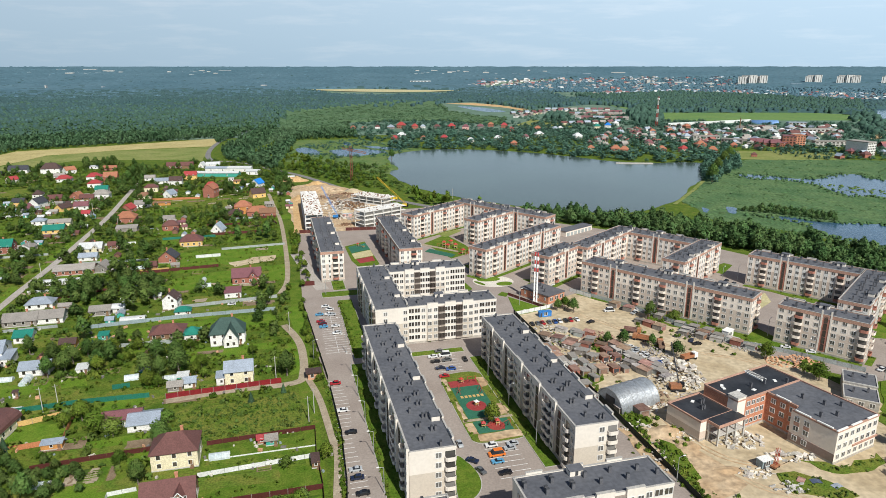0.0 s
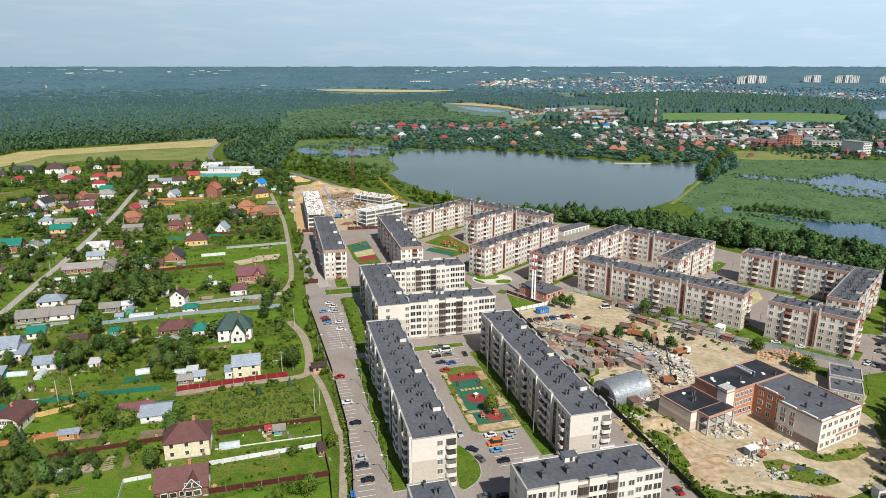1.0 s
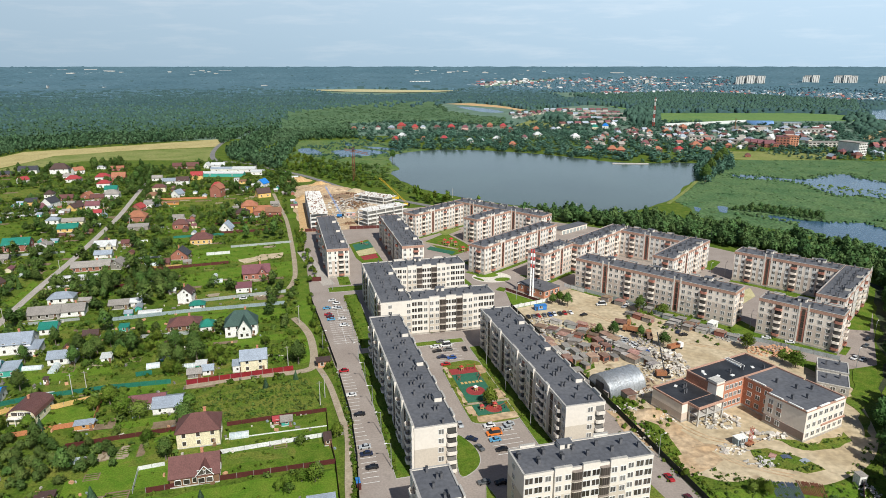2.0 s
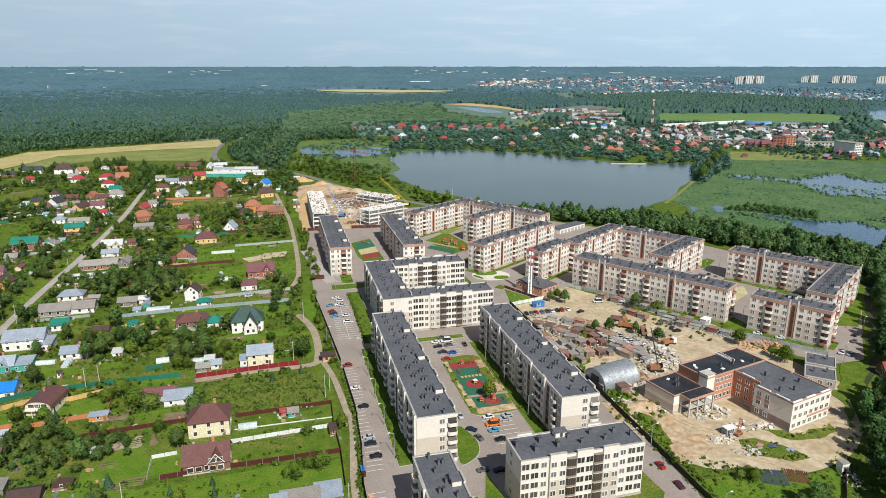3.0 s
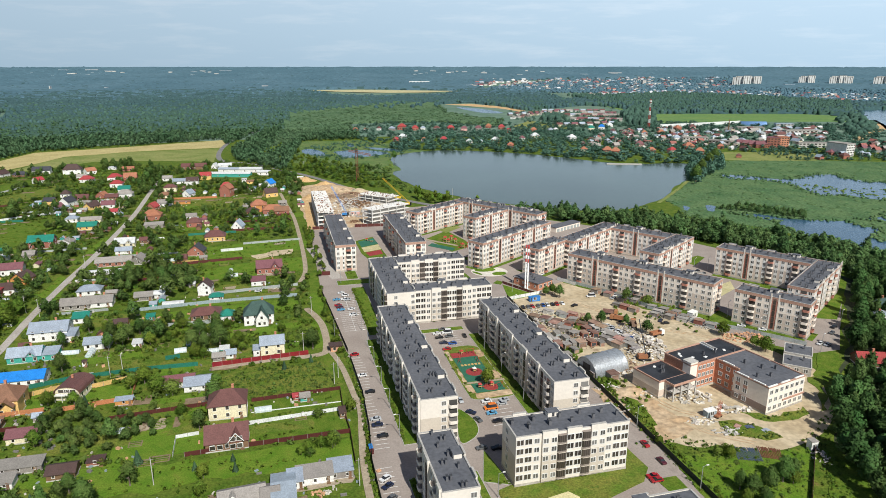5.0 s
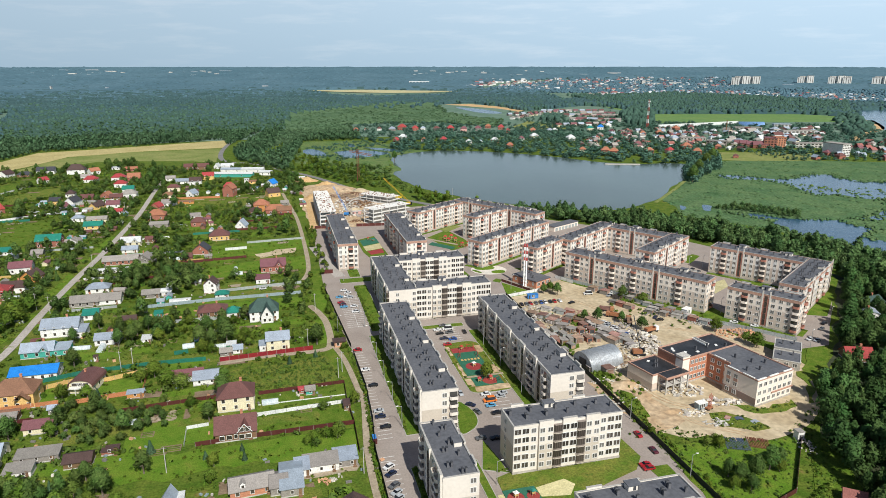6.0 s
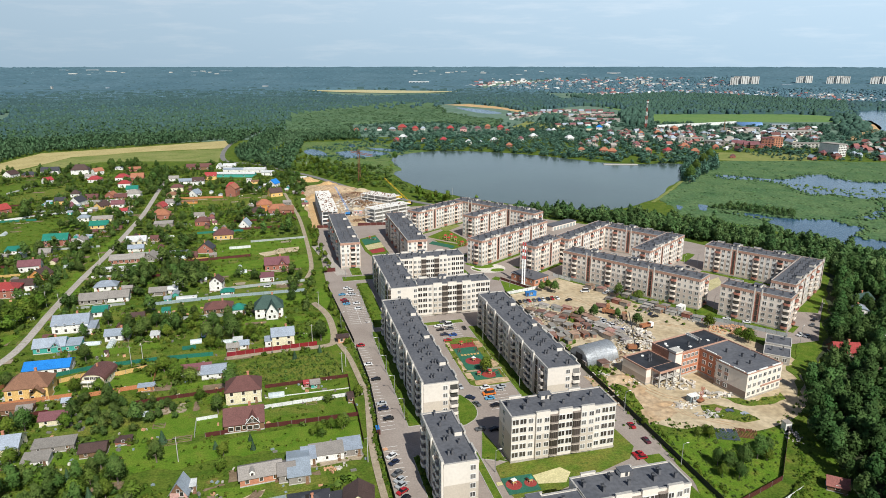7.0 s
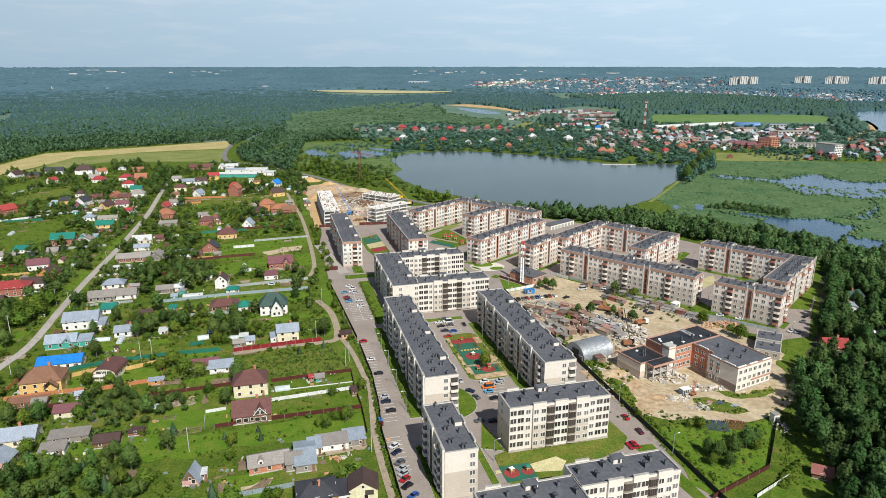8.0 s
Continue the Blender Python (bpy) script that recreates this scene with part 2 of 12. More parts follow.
# the bluest forest tint, painted in place of thick haze
M["farforest"] = mat("far_haze_canopy", (0.068, 0.132, 0.166), (0.086, 0.155, 0.192), 300, 0.9, vary=0.06, fine=20, spec=0.1, island="tint")
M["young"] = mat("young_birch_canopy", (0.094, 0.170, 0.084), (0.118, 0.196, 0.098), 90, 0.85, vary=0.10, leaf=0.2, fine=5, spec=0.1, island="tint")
M["reed"] = mat("reed_clumps", (0.092, 0.158, 0.030), (0.134, 0.186, 0.044), 14, 0.9, vary=0.22, leaf=0.3, fine=1.5, spec=0.1, island="tint")
M["low_growth"] = mat("low_garden_growth", (0.081, 0.141, 0.015), (0.138, 0.179, 0.028), 3.5, 0.9, vary=0.4, leaf=0.36, fine=0.6, spec=0.1, island="tint")
M["garden"] = mat("garden_plants", (0.083, 0.146, 0.016), (0.134, 0.184, 0.029), 5, 0.85, vary=0.36, leaf=0.28, fine=0.7, spec=0.1, island="tint")


def plain(name, c, rough=0.6, metal=0.0, vary=0.06, wave=None, size=2.5):
    return mat(name, c, tuple(v * 0.86 for v in c), size, rough, metal, vary=vary, wave=wave, fine=0.4)


M["r_brown"] = plain("brown_metal_tiles", (0.150, 0.068, 0.060), 0.55, wave=2.5)
M["r_dark"] = plain("dark_brown_roof", (0.085, 0.052, 0.046), 0.6, wave=2.5)
M["r_red"] = plain("red_metal_roof", (0.36, 0.055, 0.055), 0.5, wave=2.5)
M["r_orange"] = plain("terracotta_tiles", (0.36, 0.145, 0.085), 0.7, wave=2.5)
M["r_tan"] = plain("tan_shingles", (0.25, 0.13, 0.08), 0.75, wave=2.5)
M["r_green"] = plain("green_metal_roof", (0.022, 0.20, 0.15), 0.5, wave=2.5)
M["r_dgreen"] = plain("bottle_green_shingles", (0.05, 0.092, 0.078), 0.6, wave=2.5)
M["r_blue"] = plain("blue_metal_roof", (0.022, 0.20, 0.62), 0.45, wave=2.5)
M["r_slate"] = plain("old_slate_roof", (0.29, 0.265, 0.24), 0.9, vary=0.15, wave=2.0)
M["r_zinc"] = plain("zinc_roof", (0.44, 0.50, 0.57), 0.4, 0.35, vary=0.12, wave=2.0)
M["r_charcoal"] = plain("charcoal_shingles", (0.055, 0.056, 0.066), 0.7, wave=2.5)
M["r_pale"] = plain("pale_metal_roof", (0.62, 0.63, 0.62), 0.5, 0.1, wave=2.0)
M["r_muted"] = plain("muted_red_roof", (0.30, 0.115, 0.095), 0.7, wave=2.0)
M["r_plum"] = plain("plum_metal_tiles", (0.20, 0.085, 0.095), 0.55, wave=2.5)
M["w_cream"] = plain("cream_siding", (0.74, 0.66, 0.46), 0.7)
M["w_yellow"] = plain("yellow_render", (0.72, 0.47, 0.17), 0.75)
M["w_white"] = plain("white_render", (0.76, 0.74, 0.70), 0.75)
M["w_red"] = plain("red_brick_wall", (0.34, 0.135, 0.095), 0.85)
M["w_wood"] = plain("brown_boards", (0.20, 0.115, 0.065), 0.8, vary=0.15)
M["w_grey"] = plain("grey_weathered_boards", (0.25, 0.225, 0.20), 0.9, vary=0.15)
M["w_teal"] = plain("teal_painted_boards", (0.06, 0.34, 0.27), 0.7)
M["w_pink"] = plain("pink_render", (0.62, 0.36, 0.32), 0.75)
M["w_orange"] = plain("orange_log_wall", (0.52, 0.24, 0.075), 0.75)
M["f_red"] = plain("dark_red_sheet_fence", (0.25, 0.022, 0.03), 0.5, wave=6.0)
M["f_maroon"] = plain("maroon_sheet_fence", (0.105, 0.030, 0.026), 0.55, wave=6.0)
M["f_green"] = plain("green_sheet_fence", (0.025, 0.17, 0.115), 0.55, wave=6.0)
M["f_grey"] = plain("grey_sheet_fence", (0.36, 0.39, 0.38), 0.6, wave=6.0)
M["f_blue"] = plain("pale_blue_fence", (0.30, 0.37, 0.39), 0.6, wave=6.0)
M["blue_sheet"] = plain("blue_sheet_metal", (0.15, 0.28, 0.52), 0.5, 0.1, wave=2.0)
M["f_white"] = plain("white_fence_slabs", (0.66, 0.67, 0.65), 0.7)
M["f_wood"] = plain("yellow_plank_fence", (0.55, 0.36, 0.13), 0.8)
M["f_brick"] = plain("orange_brick_fence", (0.47, 0.19, 0.085), 0.85)
M["f_hedge"] = plain("dark_mesh_fence", (0.022, 0.030, 0.024), 0.8)
M["rust"] = mat("rusty_sheet", (0.20, 0.115, 0.085), (0.31, 0.20, 0.15), 2.5, 0.9, vary=0.4, fine=0.5)
M["shed"] = mat("patched_shed_roof", (0.25, 0.225, 0.21), (0.40, 0.37, 0.34), 2.2, 0.9, vary=0.45, fine=0.5, third=(0.30, 0.20, 0.16))
M["orange"] = plain("orange_machine_paint", (0.36, 0.16, 0.08), 0.5)
M["yellow"] = plain("yellow_machine_paint", (0.70, 0.47, 0.04), 0.5)
M["bluepaint"] = plain("blue_machine_paint", (0.04, 0.20, 0.52), 0.5)
M["redpaint"] = plain("red_play_surface", (0.30, 0.05, 0.045), 0.8)
M["greenrub"] = plain("green_rubber_surface", (0.030, 0.135, 0.085), 0.9)
M["playred"] = plain("red_play_paint", (0.42, 0.05, 0.04), 0.5)
M["tyre"] = plain("tyre_rubber", (0.016, 0.016, 0.017), 0.85)
M["lamp"] = plain("grey_lamp_steel", (0.42, 0.43, 0.43), 0.5, 0.4)
M["plastic"] = mat("clouded_greenhouse_plastic", (0.396, 0.459, 0.474), (0.490, 0.533, 0.533), 2.0, 0.35, vary=0.12, fine=0.6)
M["pipe"] = plain("blue_grey_pipe", (0.11, 0.14, 0.21), 0.5, 0.3)
M["rustbar"] = plain("rusty_bar", (0.22, 0.085, 0.05), 0.8)
M["rubble"] = mat("pale_rubble", (0.60, 0.56, 0.50), (0.42, 0.38, 0.33), 2.0, 0.9, vary=0.35, island=True, fine=0.5)


def glassy(name, c, rough=0.12):
    m = bpy.data.materials.new(name)
    m.use_nodes = True
    n, l = m.node_tree.nodes, m.node_tree.links
    b = n["Principled BSDF"]
    b.inputs["Roughness"].default_value = rough
    b.inputs["Specular IOR Level"].default_value = 0.6
    r = n.new("ShaderNodeValToRGB")
    o = n.new("ShaderNodeObjectInfo")
    r.color_ramp.elements[0].color = (*[v * 0.45 for v in c], 1)
    r.color_ramp.elements[1].color = (*[v * 2.0 for v in c], 1)
    l.new(o.outputs["Random"], r.inputs["Fac"])
    l.new(r.outputs["Color"], b.inputs["Base Color"])
    return m


M["glass"] = glassy("window_glass", (0.044, 0.037, 0.032), 0.2)
# paler panes: curtains and the sky's reflection both put into the base colour
M["pale_pane"] = glassy("sky_pale_window_glass", (0.105, 0.100, 0.094))
M["loggia_panel"] = plain("grey_brown_loggia_panel", (0.27, 0.225, 0.195), 0.7)
M["loggia"] = plain("brown_loggia_frame", (0.085, 0.066, 0.056), 0.6)
M["carglass"] = glassy("car_glass", (0.015, 0.017, 0.02), 0.08)


def water_mat(name, c, rough, ripple):
    m = bpy.data.materials.new(name)
    m.use_nodes = True
    n, l = m.node_tree.nodes, m.node_tree.links
    b = n["Principled BSDF"]
    b.inputs["Roughness"].default_value, b.inputs["IOR"].default_value = rough, 1.333
    co, t, bp = n.new("ShaderNodeNewGeometry"), n.new("ShaderNodeTexNoise"), n.new("ShaderNodeBump")
    big, rp = n.new("ShaderNodeTexNoise"), n.new("ShaderNodeValToRGB")
    t.inputs["Scale"].default_value, t.inputs["Detail"].default_value = 0.5, 4
    bp.inputs["Strength"].default_value, bp.inputs["Distance"].default_value = 0.6, ripple
    big.inputs["Scale"].default_value = 0.012
    rp.color_ramp.elements[0].position, rp.color_ramp.elements[1].position = 0.35, 0.65
    rp.color_ramp.elements[0].color, rp.color_ramp.elements[1].color = (*c, 1), (*[v * 1.25 for v in c], 1)
    l.new(co.outputs["Position"], t.inputs["Vector"])
    l.new(co.outputs["Position"], big.inputs["Vector"])
    l.new(big.outputs["Fac"], rp.inputs["Fac"])
    l.new(rp.outputs["Color"], b.inputs["Base Color"])
    l.new(t.outputs["Fac"], bp.inputs["Height"])
    l.new(bp.outputs["Normal"], b.inputs["Normal"])
    return m


M["lake"] = water_mat("lake_water", (0.050, 0.072, 0.062), 0.16, 0.10)
M["pond"] = water_mat("pond_water", (0.030, 0.072, 0.120), 0.14, 0.30)


# ---- mesh helpers ----
def mesh_of(bm, name, mats, smooth=False):
    me = bpy.data.meshes.new(name)
    bm.normal_update()
    bm.to_mesh(me)
    bm.free()
    for m in (mats if isinstance(mats, (list, tuple)) else [mats]):
        me.materials.append(m)
    if smooth:
        me.polygons.foreach_set("use_smooth", [True] * len(me.polygons))
    return me


def thing(name, x, y, turn=0.0, z=0.0, label="", category="", group="", kind="", me=None):
    ob = new(name, me)
    ob.matrix_basis = pose(x, y, z, 0, 0, turn)
    return tagged(ob, label, category, group, kind)


def put(name, me, parent, x=0.0, y=0.0, z=0.0, turn=0.0, label=""):
    """A part that shares the mesh me, at a place in its parent's own axes."""
    ob = new(name, me)
    ob.parent = parent
    ob.matrix_basis = pose(x, y, z, 0, 0, turn)
    return tagged(ob, label)


def part(name, bm, material, parent, label="", smooth=False):
    return put(name, mesh_of(bm, name, material, smooth), parent, label=label)


def box(bm, x0, y0, z0, x1, y1, z1, mi=0, skip=""):
    """A box; skip may hold b (no bottom)."""
    v = [bm.verts.new(p) for p in ((x0, y0, z0), (x1, y0, z0), (x1, y1, z0), (x0, y1, z0),
                                   (x0, y0, z1), (x1, y0, z1), (x1, y1, z1), (x0, y1, z1))]
    quads = [(4, 5, 6, 7), (0, 1, 5, 4), (1, 2, 6, 5), (2, 3, 7, 6), (3, 0, 4, 7)]
    if "b" not in skip:
        quads.append((3, 2, 1, 0))
    for q in quads:
        f = bm.faces.new([v[i] for i in q])
        f.material_index = mi
    return bm


def prism(bm, pts, z0, z1, mi=0):
    """An upright prism over a plan outline."""
    lo = [bm.verts.new((x, y, z0)) for x, y in pts]
    hi = [bm.verts.new((x, y, z1)) for x, y in pts]
    area = sum(pts[i - 1][0] * pts[i][1] - pts[i][0] * pts[i - 1][1] for i in range(len(pts)))
    if area < 0:
        lo, hi = lo[::-1], hi[::-1]
    f = bm.faces.new(hi)
    f.material_index = mi
    for i in range(len(lo)):
        s = bm.faces.new((lo[i - 1], lo[i], hi[i], hi[i - 1]))
        s.material_index = mi
    return bm


def tube(bm, p, q, r0, r1, sides=8, mi=0):
    """A tapered round bar from p to q."""
    p, q = Vector(p), Vector(q)
    turn = (q - p).to_track_quat("Z", "Y").to_matrix()
    a = [bm.verts.new(p + turn @ Vector((r0 * math.cos(k), r0 * math.sin(k), 0))) for k in [2 * math.pi * i / sides for i in range(sides)]]
    b = [bm.verts.new(q + turn @ Vector((r1 * math.cos(k), r1 * math.sin(k), 0))) for k in [2 * math.pi * i / sides for i in range(sides)]]
    for i in range(sides):
        f = bm.faces.new((a[i - 1], a[i], b[i], b[i - 1]))
        f.material_index = mi
    bm.faces.new(b).material_index = mi
    return bm


def rounded(pts, n=4):
    """A closed outline drawn smoothly through the given corners."""
    out = []
    k = len(pts)
    for i in range(k):
        p0, p1, p2, p3 = (Vector(pts[(i + j) % k]) for j in (-1, 0, 1, 2))
        for s in range(n):
            t = s / n
            out.append(tuple(0.5 * ((2 * p1) + (p2 - p0) * t + (2 * p0 - 5 * p1 + 4 * p2 - p3) * t * t
                                    + (3 * p1 - p0 - 3 * p2 + p3) * t ** 3)))
    return out


def ragged(pts, amp, step, seed=0.0):
    """An outline whose edge wanders by amp metres."""
    out = []
    for i in range(len(pts)):
        a, b = Vector(pts[i - 1]), Vector(pts[i])
        d = b - a
        n = max(1, int(d.length / step))
        side = Vector((-d.y, d.x)).normalized() if d.length else Vector((0, 0))
        for s in range(n):
            p = a + d * (s / n)
            w = noise.noise(Vector((p.x / step / 2.2, p.y / step / 2.2, seed))) * amp * 2
            out.append(tuple(p + side * w))
    return out


def sheet(name, pts, z, material, label, category="ground", thick=None, kind="structure"):
    """A patch of ground over a plan outline, with a low edge."""
    bm = bmesh.new()
    prism(bm, pts, z - (thick or 0.3), z)
    bm.normal_update()
    bmesh.ops.triangulate(bm, faces=[f for f in bm.faces if len(f.verts) > 4])
    me = mesh_of(bm, name, material)
    return thing(name, 0, 0, label=label, category=category, kind=kind, me=me)


def ribbon(name, pts, width, z, material, label, category="road", smooth=True):
    """A road of one width along a line."""
    line = []
    for i in range(len(pts) - 1):
        p0, p1, p2, p3 = (Vector(pts[min(max(i + j, 0), len(pts) - 1)]) for j in (-1, 0, 1, 2))
        for s in range(6):
            t = s / 6
            line.append(0.5 * ((2 * p1) + (p2 - p0) * t + (2 * p0 - 5 * p1 + 4 * p2 - p3) * t * t
                               + (3 * p1 - p0 - 3 * p2 + p3) * t ** 3))
    line.append(Vector(pts[-1]))
    bm = bmesh.new()
    rows = []
    for i, p in enumerate(line):
        d = (line[min(i + 1, len(line) - 1)] - line[max(i - 1, 0)]).normalized()
        s = Vector((-d.y, d.x)) * width / 2 * (1 + 0.08 * noise.noise(Vector((p.x / 9, p.y / 9, 3))))
        rows.append([bm.verts.new((*(p + s * k), zz)) for k, zz in ((1.0, z - 0.2), (1.0, z), (-1.0, z), (-1.0, z - 0.2))])
    for a, b in zip(rows, rows[1:]):
        for k in range(3):
            bm.faces.new((a[k], a[k + 1], b[k + 1], b[k]))
    bmesh.ops.recalc_face_normals(bm, faces=bm.faces)
    me = mesh_of(bm, name, material)
    return thing(name, 0, 0, label=label, category=category, kind="structure", me=me)


def inside(x, y, pts):
    """Whether points lie within an outline (arrays)."""
    c = np.zeros(np.shape(x), bool)
    for (ax, ay), (bx, by) in zip(pts, pts[1:] + pts[:1]):
        if ay != by:
            c ^= ((ay > y) != (by > y)) & (x < (bx - ax) * (y - ay) / (by - ay) + ax)
    return c


def rise(r):
    """Lifts the far ground so that its rim meets the horizon in the camera's view."""
    s = np.clip((np.asarray(r, float) - 2600.0) / 2300.0, 0, 1.05)
    return 98.0 * s ** 1.5


# ---- plan axes: the housing estate and the village share one grid ----
GRID = 14.5                                   # turn of the grid, degrees anticlockwise
GU, GV = Vector((0.968, 0.250)), Vector((-0.250, 0.968))


def grid(u, v):
    """A place u metres across and v metres along the grid, from the near corner of the long western block."""
    p = Vector((-8.9, 149.0)) + GU * u + GV * v
    return p.x, p.y


def gridbox(u0, v0, u1, v1):
    return [grid(u0, v0), grid(u1, v0), grid(u1, v1), grid(u0, v1)]


# ---- the ground: one sheet to the horizon ----
bm = bmesh.new()
radii = [0] + [60 * 1.09 ** i for i in range(1, 60) if 60 * 1.09 ** i < 4900] + [4960]
spokes = 120
rings = []
for r in radii[1:]:
    z = float(rise(r)) - 0.02
    rings.append([bm.verts.new((r * math.cos(2 * math.pi * k / spokes), r * math.sin(2 * math.pi * k / spokes), z)) for k in range(spokes)])
mid = bm.verts.new((0, 0, -0.02))
for k in range(spokes):
    bm.faces.new((mid, rings[0][k - 1], rings[0][k]))
    for a, b in zip(rings, rings[1:]):
        bm.faces.new((a[k - 1], b[k - 1], b[k], a[k]))
bmesh.ops.recalc_face_normals(bm, faces=bm.faces)
thing("ground", 0, 0, label="uneven green meadow and garden ground reaching the horizon", category="ground", kind="structure",
      me=mesh_of(bm, "ground", M["meadow"], True))

# the far country of gardens, woods and suburbs, its green dulled as painted haze
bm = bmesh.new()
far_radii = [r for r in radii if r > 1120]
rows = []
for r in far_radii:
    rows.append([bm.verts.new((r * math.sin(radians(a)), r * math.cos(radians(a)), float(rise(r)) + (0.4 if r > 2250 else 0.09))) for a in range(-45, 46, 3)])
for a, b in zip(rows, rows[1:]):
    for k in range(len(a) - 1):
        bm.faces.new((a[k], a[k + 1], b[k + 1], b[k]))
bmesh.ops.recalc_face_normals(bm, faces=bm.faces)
thing("ground_far_country", 0, 0, label="far country of gardens and clearings, haze painted into its green", category="ground", kind="structure",
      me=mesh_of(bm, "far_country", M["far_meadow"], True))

# ---- fields ----
FIELD = [(-584, 789), (-590, 901), (-480, 975), (-372, 1062), (-347, 1005), (-337, 960), (-461, 914), (-525, 859), (-524, 764), (-530, 707), (-592, 633), (-669, 729)]
MOWN = [(-334, 953), (-300, 808), (-372, 819), (-460, 809), (-487, 750), (-522, 695), (-521, 760), (-522, 853), (-458, 907)]
sheet("ground_wheat_field", ragged(FIELD, 4, 40), 0.20, M["wheat"], "golden strip of ripe wheat beside the forest", "field")
sheet("ground_mown_meadow", ragged(MOWN, 3, 30), 0.12, M["hay"], "yellow-green mown meadow beyond the village", "field")
GREENFIELD = [(492, 2082), (547, 1667), (918, 1666), (1009, 1572), (922, 1427), (665, 1428), (482, 1399), (509, 1592)]
sheet("ground_green_field", GREENFIELD, 0.25, M["field"], "even green crop field before a dark wood", "field")
FARFIELD = [(-640, 2990), (-370, 3040), (-150, 3000), (90, 2960), (-60, 2860), (-220, 2830), (-420, 2880)]
bm = bmesh.new()
bm.faces.new([bm.verts.new((x, y, float(rise(math.hypot(x, y))) + 2.5)) for x, y in FARFIELD])
bmesh.ops.recalc_face_normals(bm, faces=bm.faces)
thing("ground_far_field", 0, 0, label="far pale field between the woods", category="field", kind="structure", me=mesh_of(bm, "far_field", M["dryhay"]))
SANDPIT = [(7, 2084), (91, 2114), (174, 1997), (228, 1796), (212, 1751), (165, 1891), (86, 1997)]
sheet("ground_sand_pit", ragged(SANDPIT, 10, 40), 0.3, M["sand"], "bright sandy bank of a quarry pond", "sand")
HAYRIGHT = [(407, 904), (534, 897), (498, 816), (379, 827)]
sheet("ground_dry_meadow", ragged(HAYRIGHT, 6, 30), 0.15, M["hay"], "dry yellow meadow between marsh and town", "field")
CUTHAY = [(194, 1460), (267, 1359), (239, 1236), (166, 1236), (145, 1307)]
sheet("ground_pale_meadow", ragged(CUTHAY, 5, 30), 0.2, M["hay"], "pale meadow beside the terraced houses", "field")

# ---- marsh and water ----
MARSH = [(209.1, 562.0), (307, 747), (367, 816), (481, 826), (598, 805), (766, 794), (330.8, 286.1), (309.2, 328.9), (276.2, 400.8), (250.7, 446.4), (206.7, 492.0)]
sheet("ground_marsh", ragged(MARSH, 6, 30), 0.06, M["marsh"], "wide green marsh of reeds and sedge", "marsh")
PONDLAND = [(-220, 824), (-228, 1044), (-139, 1061), (-38, 966), (-11, 880), (-67, 863), (-45, 749), (-56.3, 697.3), (-102, 749), (-166, 787)]
sheet("ground_pond_meadow", ragged(PONDLAND, 6, 30), 0.08, M["wet_meadow"], "wet meadow round small fish ponds", "marsh")
LAKE = [(-11, 925), (57, 918), (122, 886), (172, 844), (211, 806), (252, 791), (306, 796), (319, 771), (278, 684), (242.9, 629.5),
        (209.7, 567.6), (171.0, 525.2), (141.2, 510.7), (101.7, 520.6), (61.9, 541.0), (19.8, 571.3), (-14.7, 607.6), (-44.6, 666.2), (-60, 722), (-50, 744), (-68, 807), (-64, 874)]
LAKE = rounded(LAKE, 4)
sheet("water_lake", ragged(LAKE, 1.5, 9), 0.16, M["lake"], "calm grey-blue lake with dark reflections along the shore", "lake")
PONDS = [
    [(-210, 926), (-200, 946), (-176, 912), (-166, 869), (-192, 881)],
    [(-158, 912), (-124, 932), (-78, 899), (-107, 857), (-134, 851), (-149, 881)],
    [(-119, 967), (-64, 938), (-66, 912), (-103, 939)],
    [(238.0, 535.1), (244.0, 530.0), (235.4, 510.4), (231.5, 515.2)],
    [(216.8, 532.6), (220.0, 525.0), (214.1, 512.8), (211.6, 517.7)],
    [(41, 1943), (114, 1867), (162, 1709), (104, 1710)],
    [(-154, 1012), (-146, 1012), (-139, 974), (-147, 974)],
]
for i, p in enumerate(PONDS):
    sheet("water_pond", ragged(rounded(p, 4), 1.0, 6, i), 0.18, M["pond"], "small still pond among reeds", "pond")
MARSHWATER = [(320, 704), (346, 696), (370, 676), (391, 672), (418, 699), (456, 707), (452, 679), (460, 657), (500, 657), (623, 642),
              (537, 539), (435, 558), (409.8, 561.2), (398, 578), (369.0, 578.5), (368, 609), (371, 643), (353, 668), (321, 676)]
sheet("water_marsh", ragged(MARSHWATER, 4, 9, 5), 0.19, M["pond"], "shallow blue marsh water with reed islets", "marsh water")
CREEK = [(243.2, 505.6), (269.7, 498.6), (286.1, 480.7), (307.2, 474.3), (331.4, 474.2), (329.0, 453.8), (341.9, 446.0), (314.8, 418.9), (324.8, 403.8), (404.5, 381.7), (341.2, 306.3),
         (312.3, 373.2), (293.6, 380.6), (291.3, 397.5), (287.3, 420.8), (272.4, 426.1), (266.8, 446.3), (270.9, 474.4)]
sheet("water_creek", ragged(CREEK, 3, 8, 9), 0.20, M["pond"], "blue marsh inlet winding between reed beds", "marsh water")
SLIVER = [(340.0, 480.5), (368.6, 486.9), (402.7, 524.3), (425, 561), (428, 558), (378.7, 482.5), (354.4, 472.0)]
sheet("water_channel", ragged(SLIVER, 2, 7, 9), 0.21, M["pond"], "narrow blue channel through the reeds", "marsh water")
FARLAKE = [(1138, 1770), (1281, 1838), (1659, 1836), (990, 1056), (862, 1169), (901, 1304), (998, 1504)]
sheet("water_far_lake", ragged(rounded(FARLAKE, 3), 5, 40), 0.3, M["pond"], "pale blue far lake with a sandy shore", "lake")

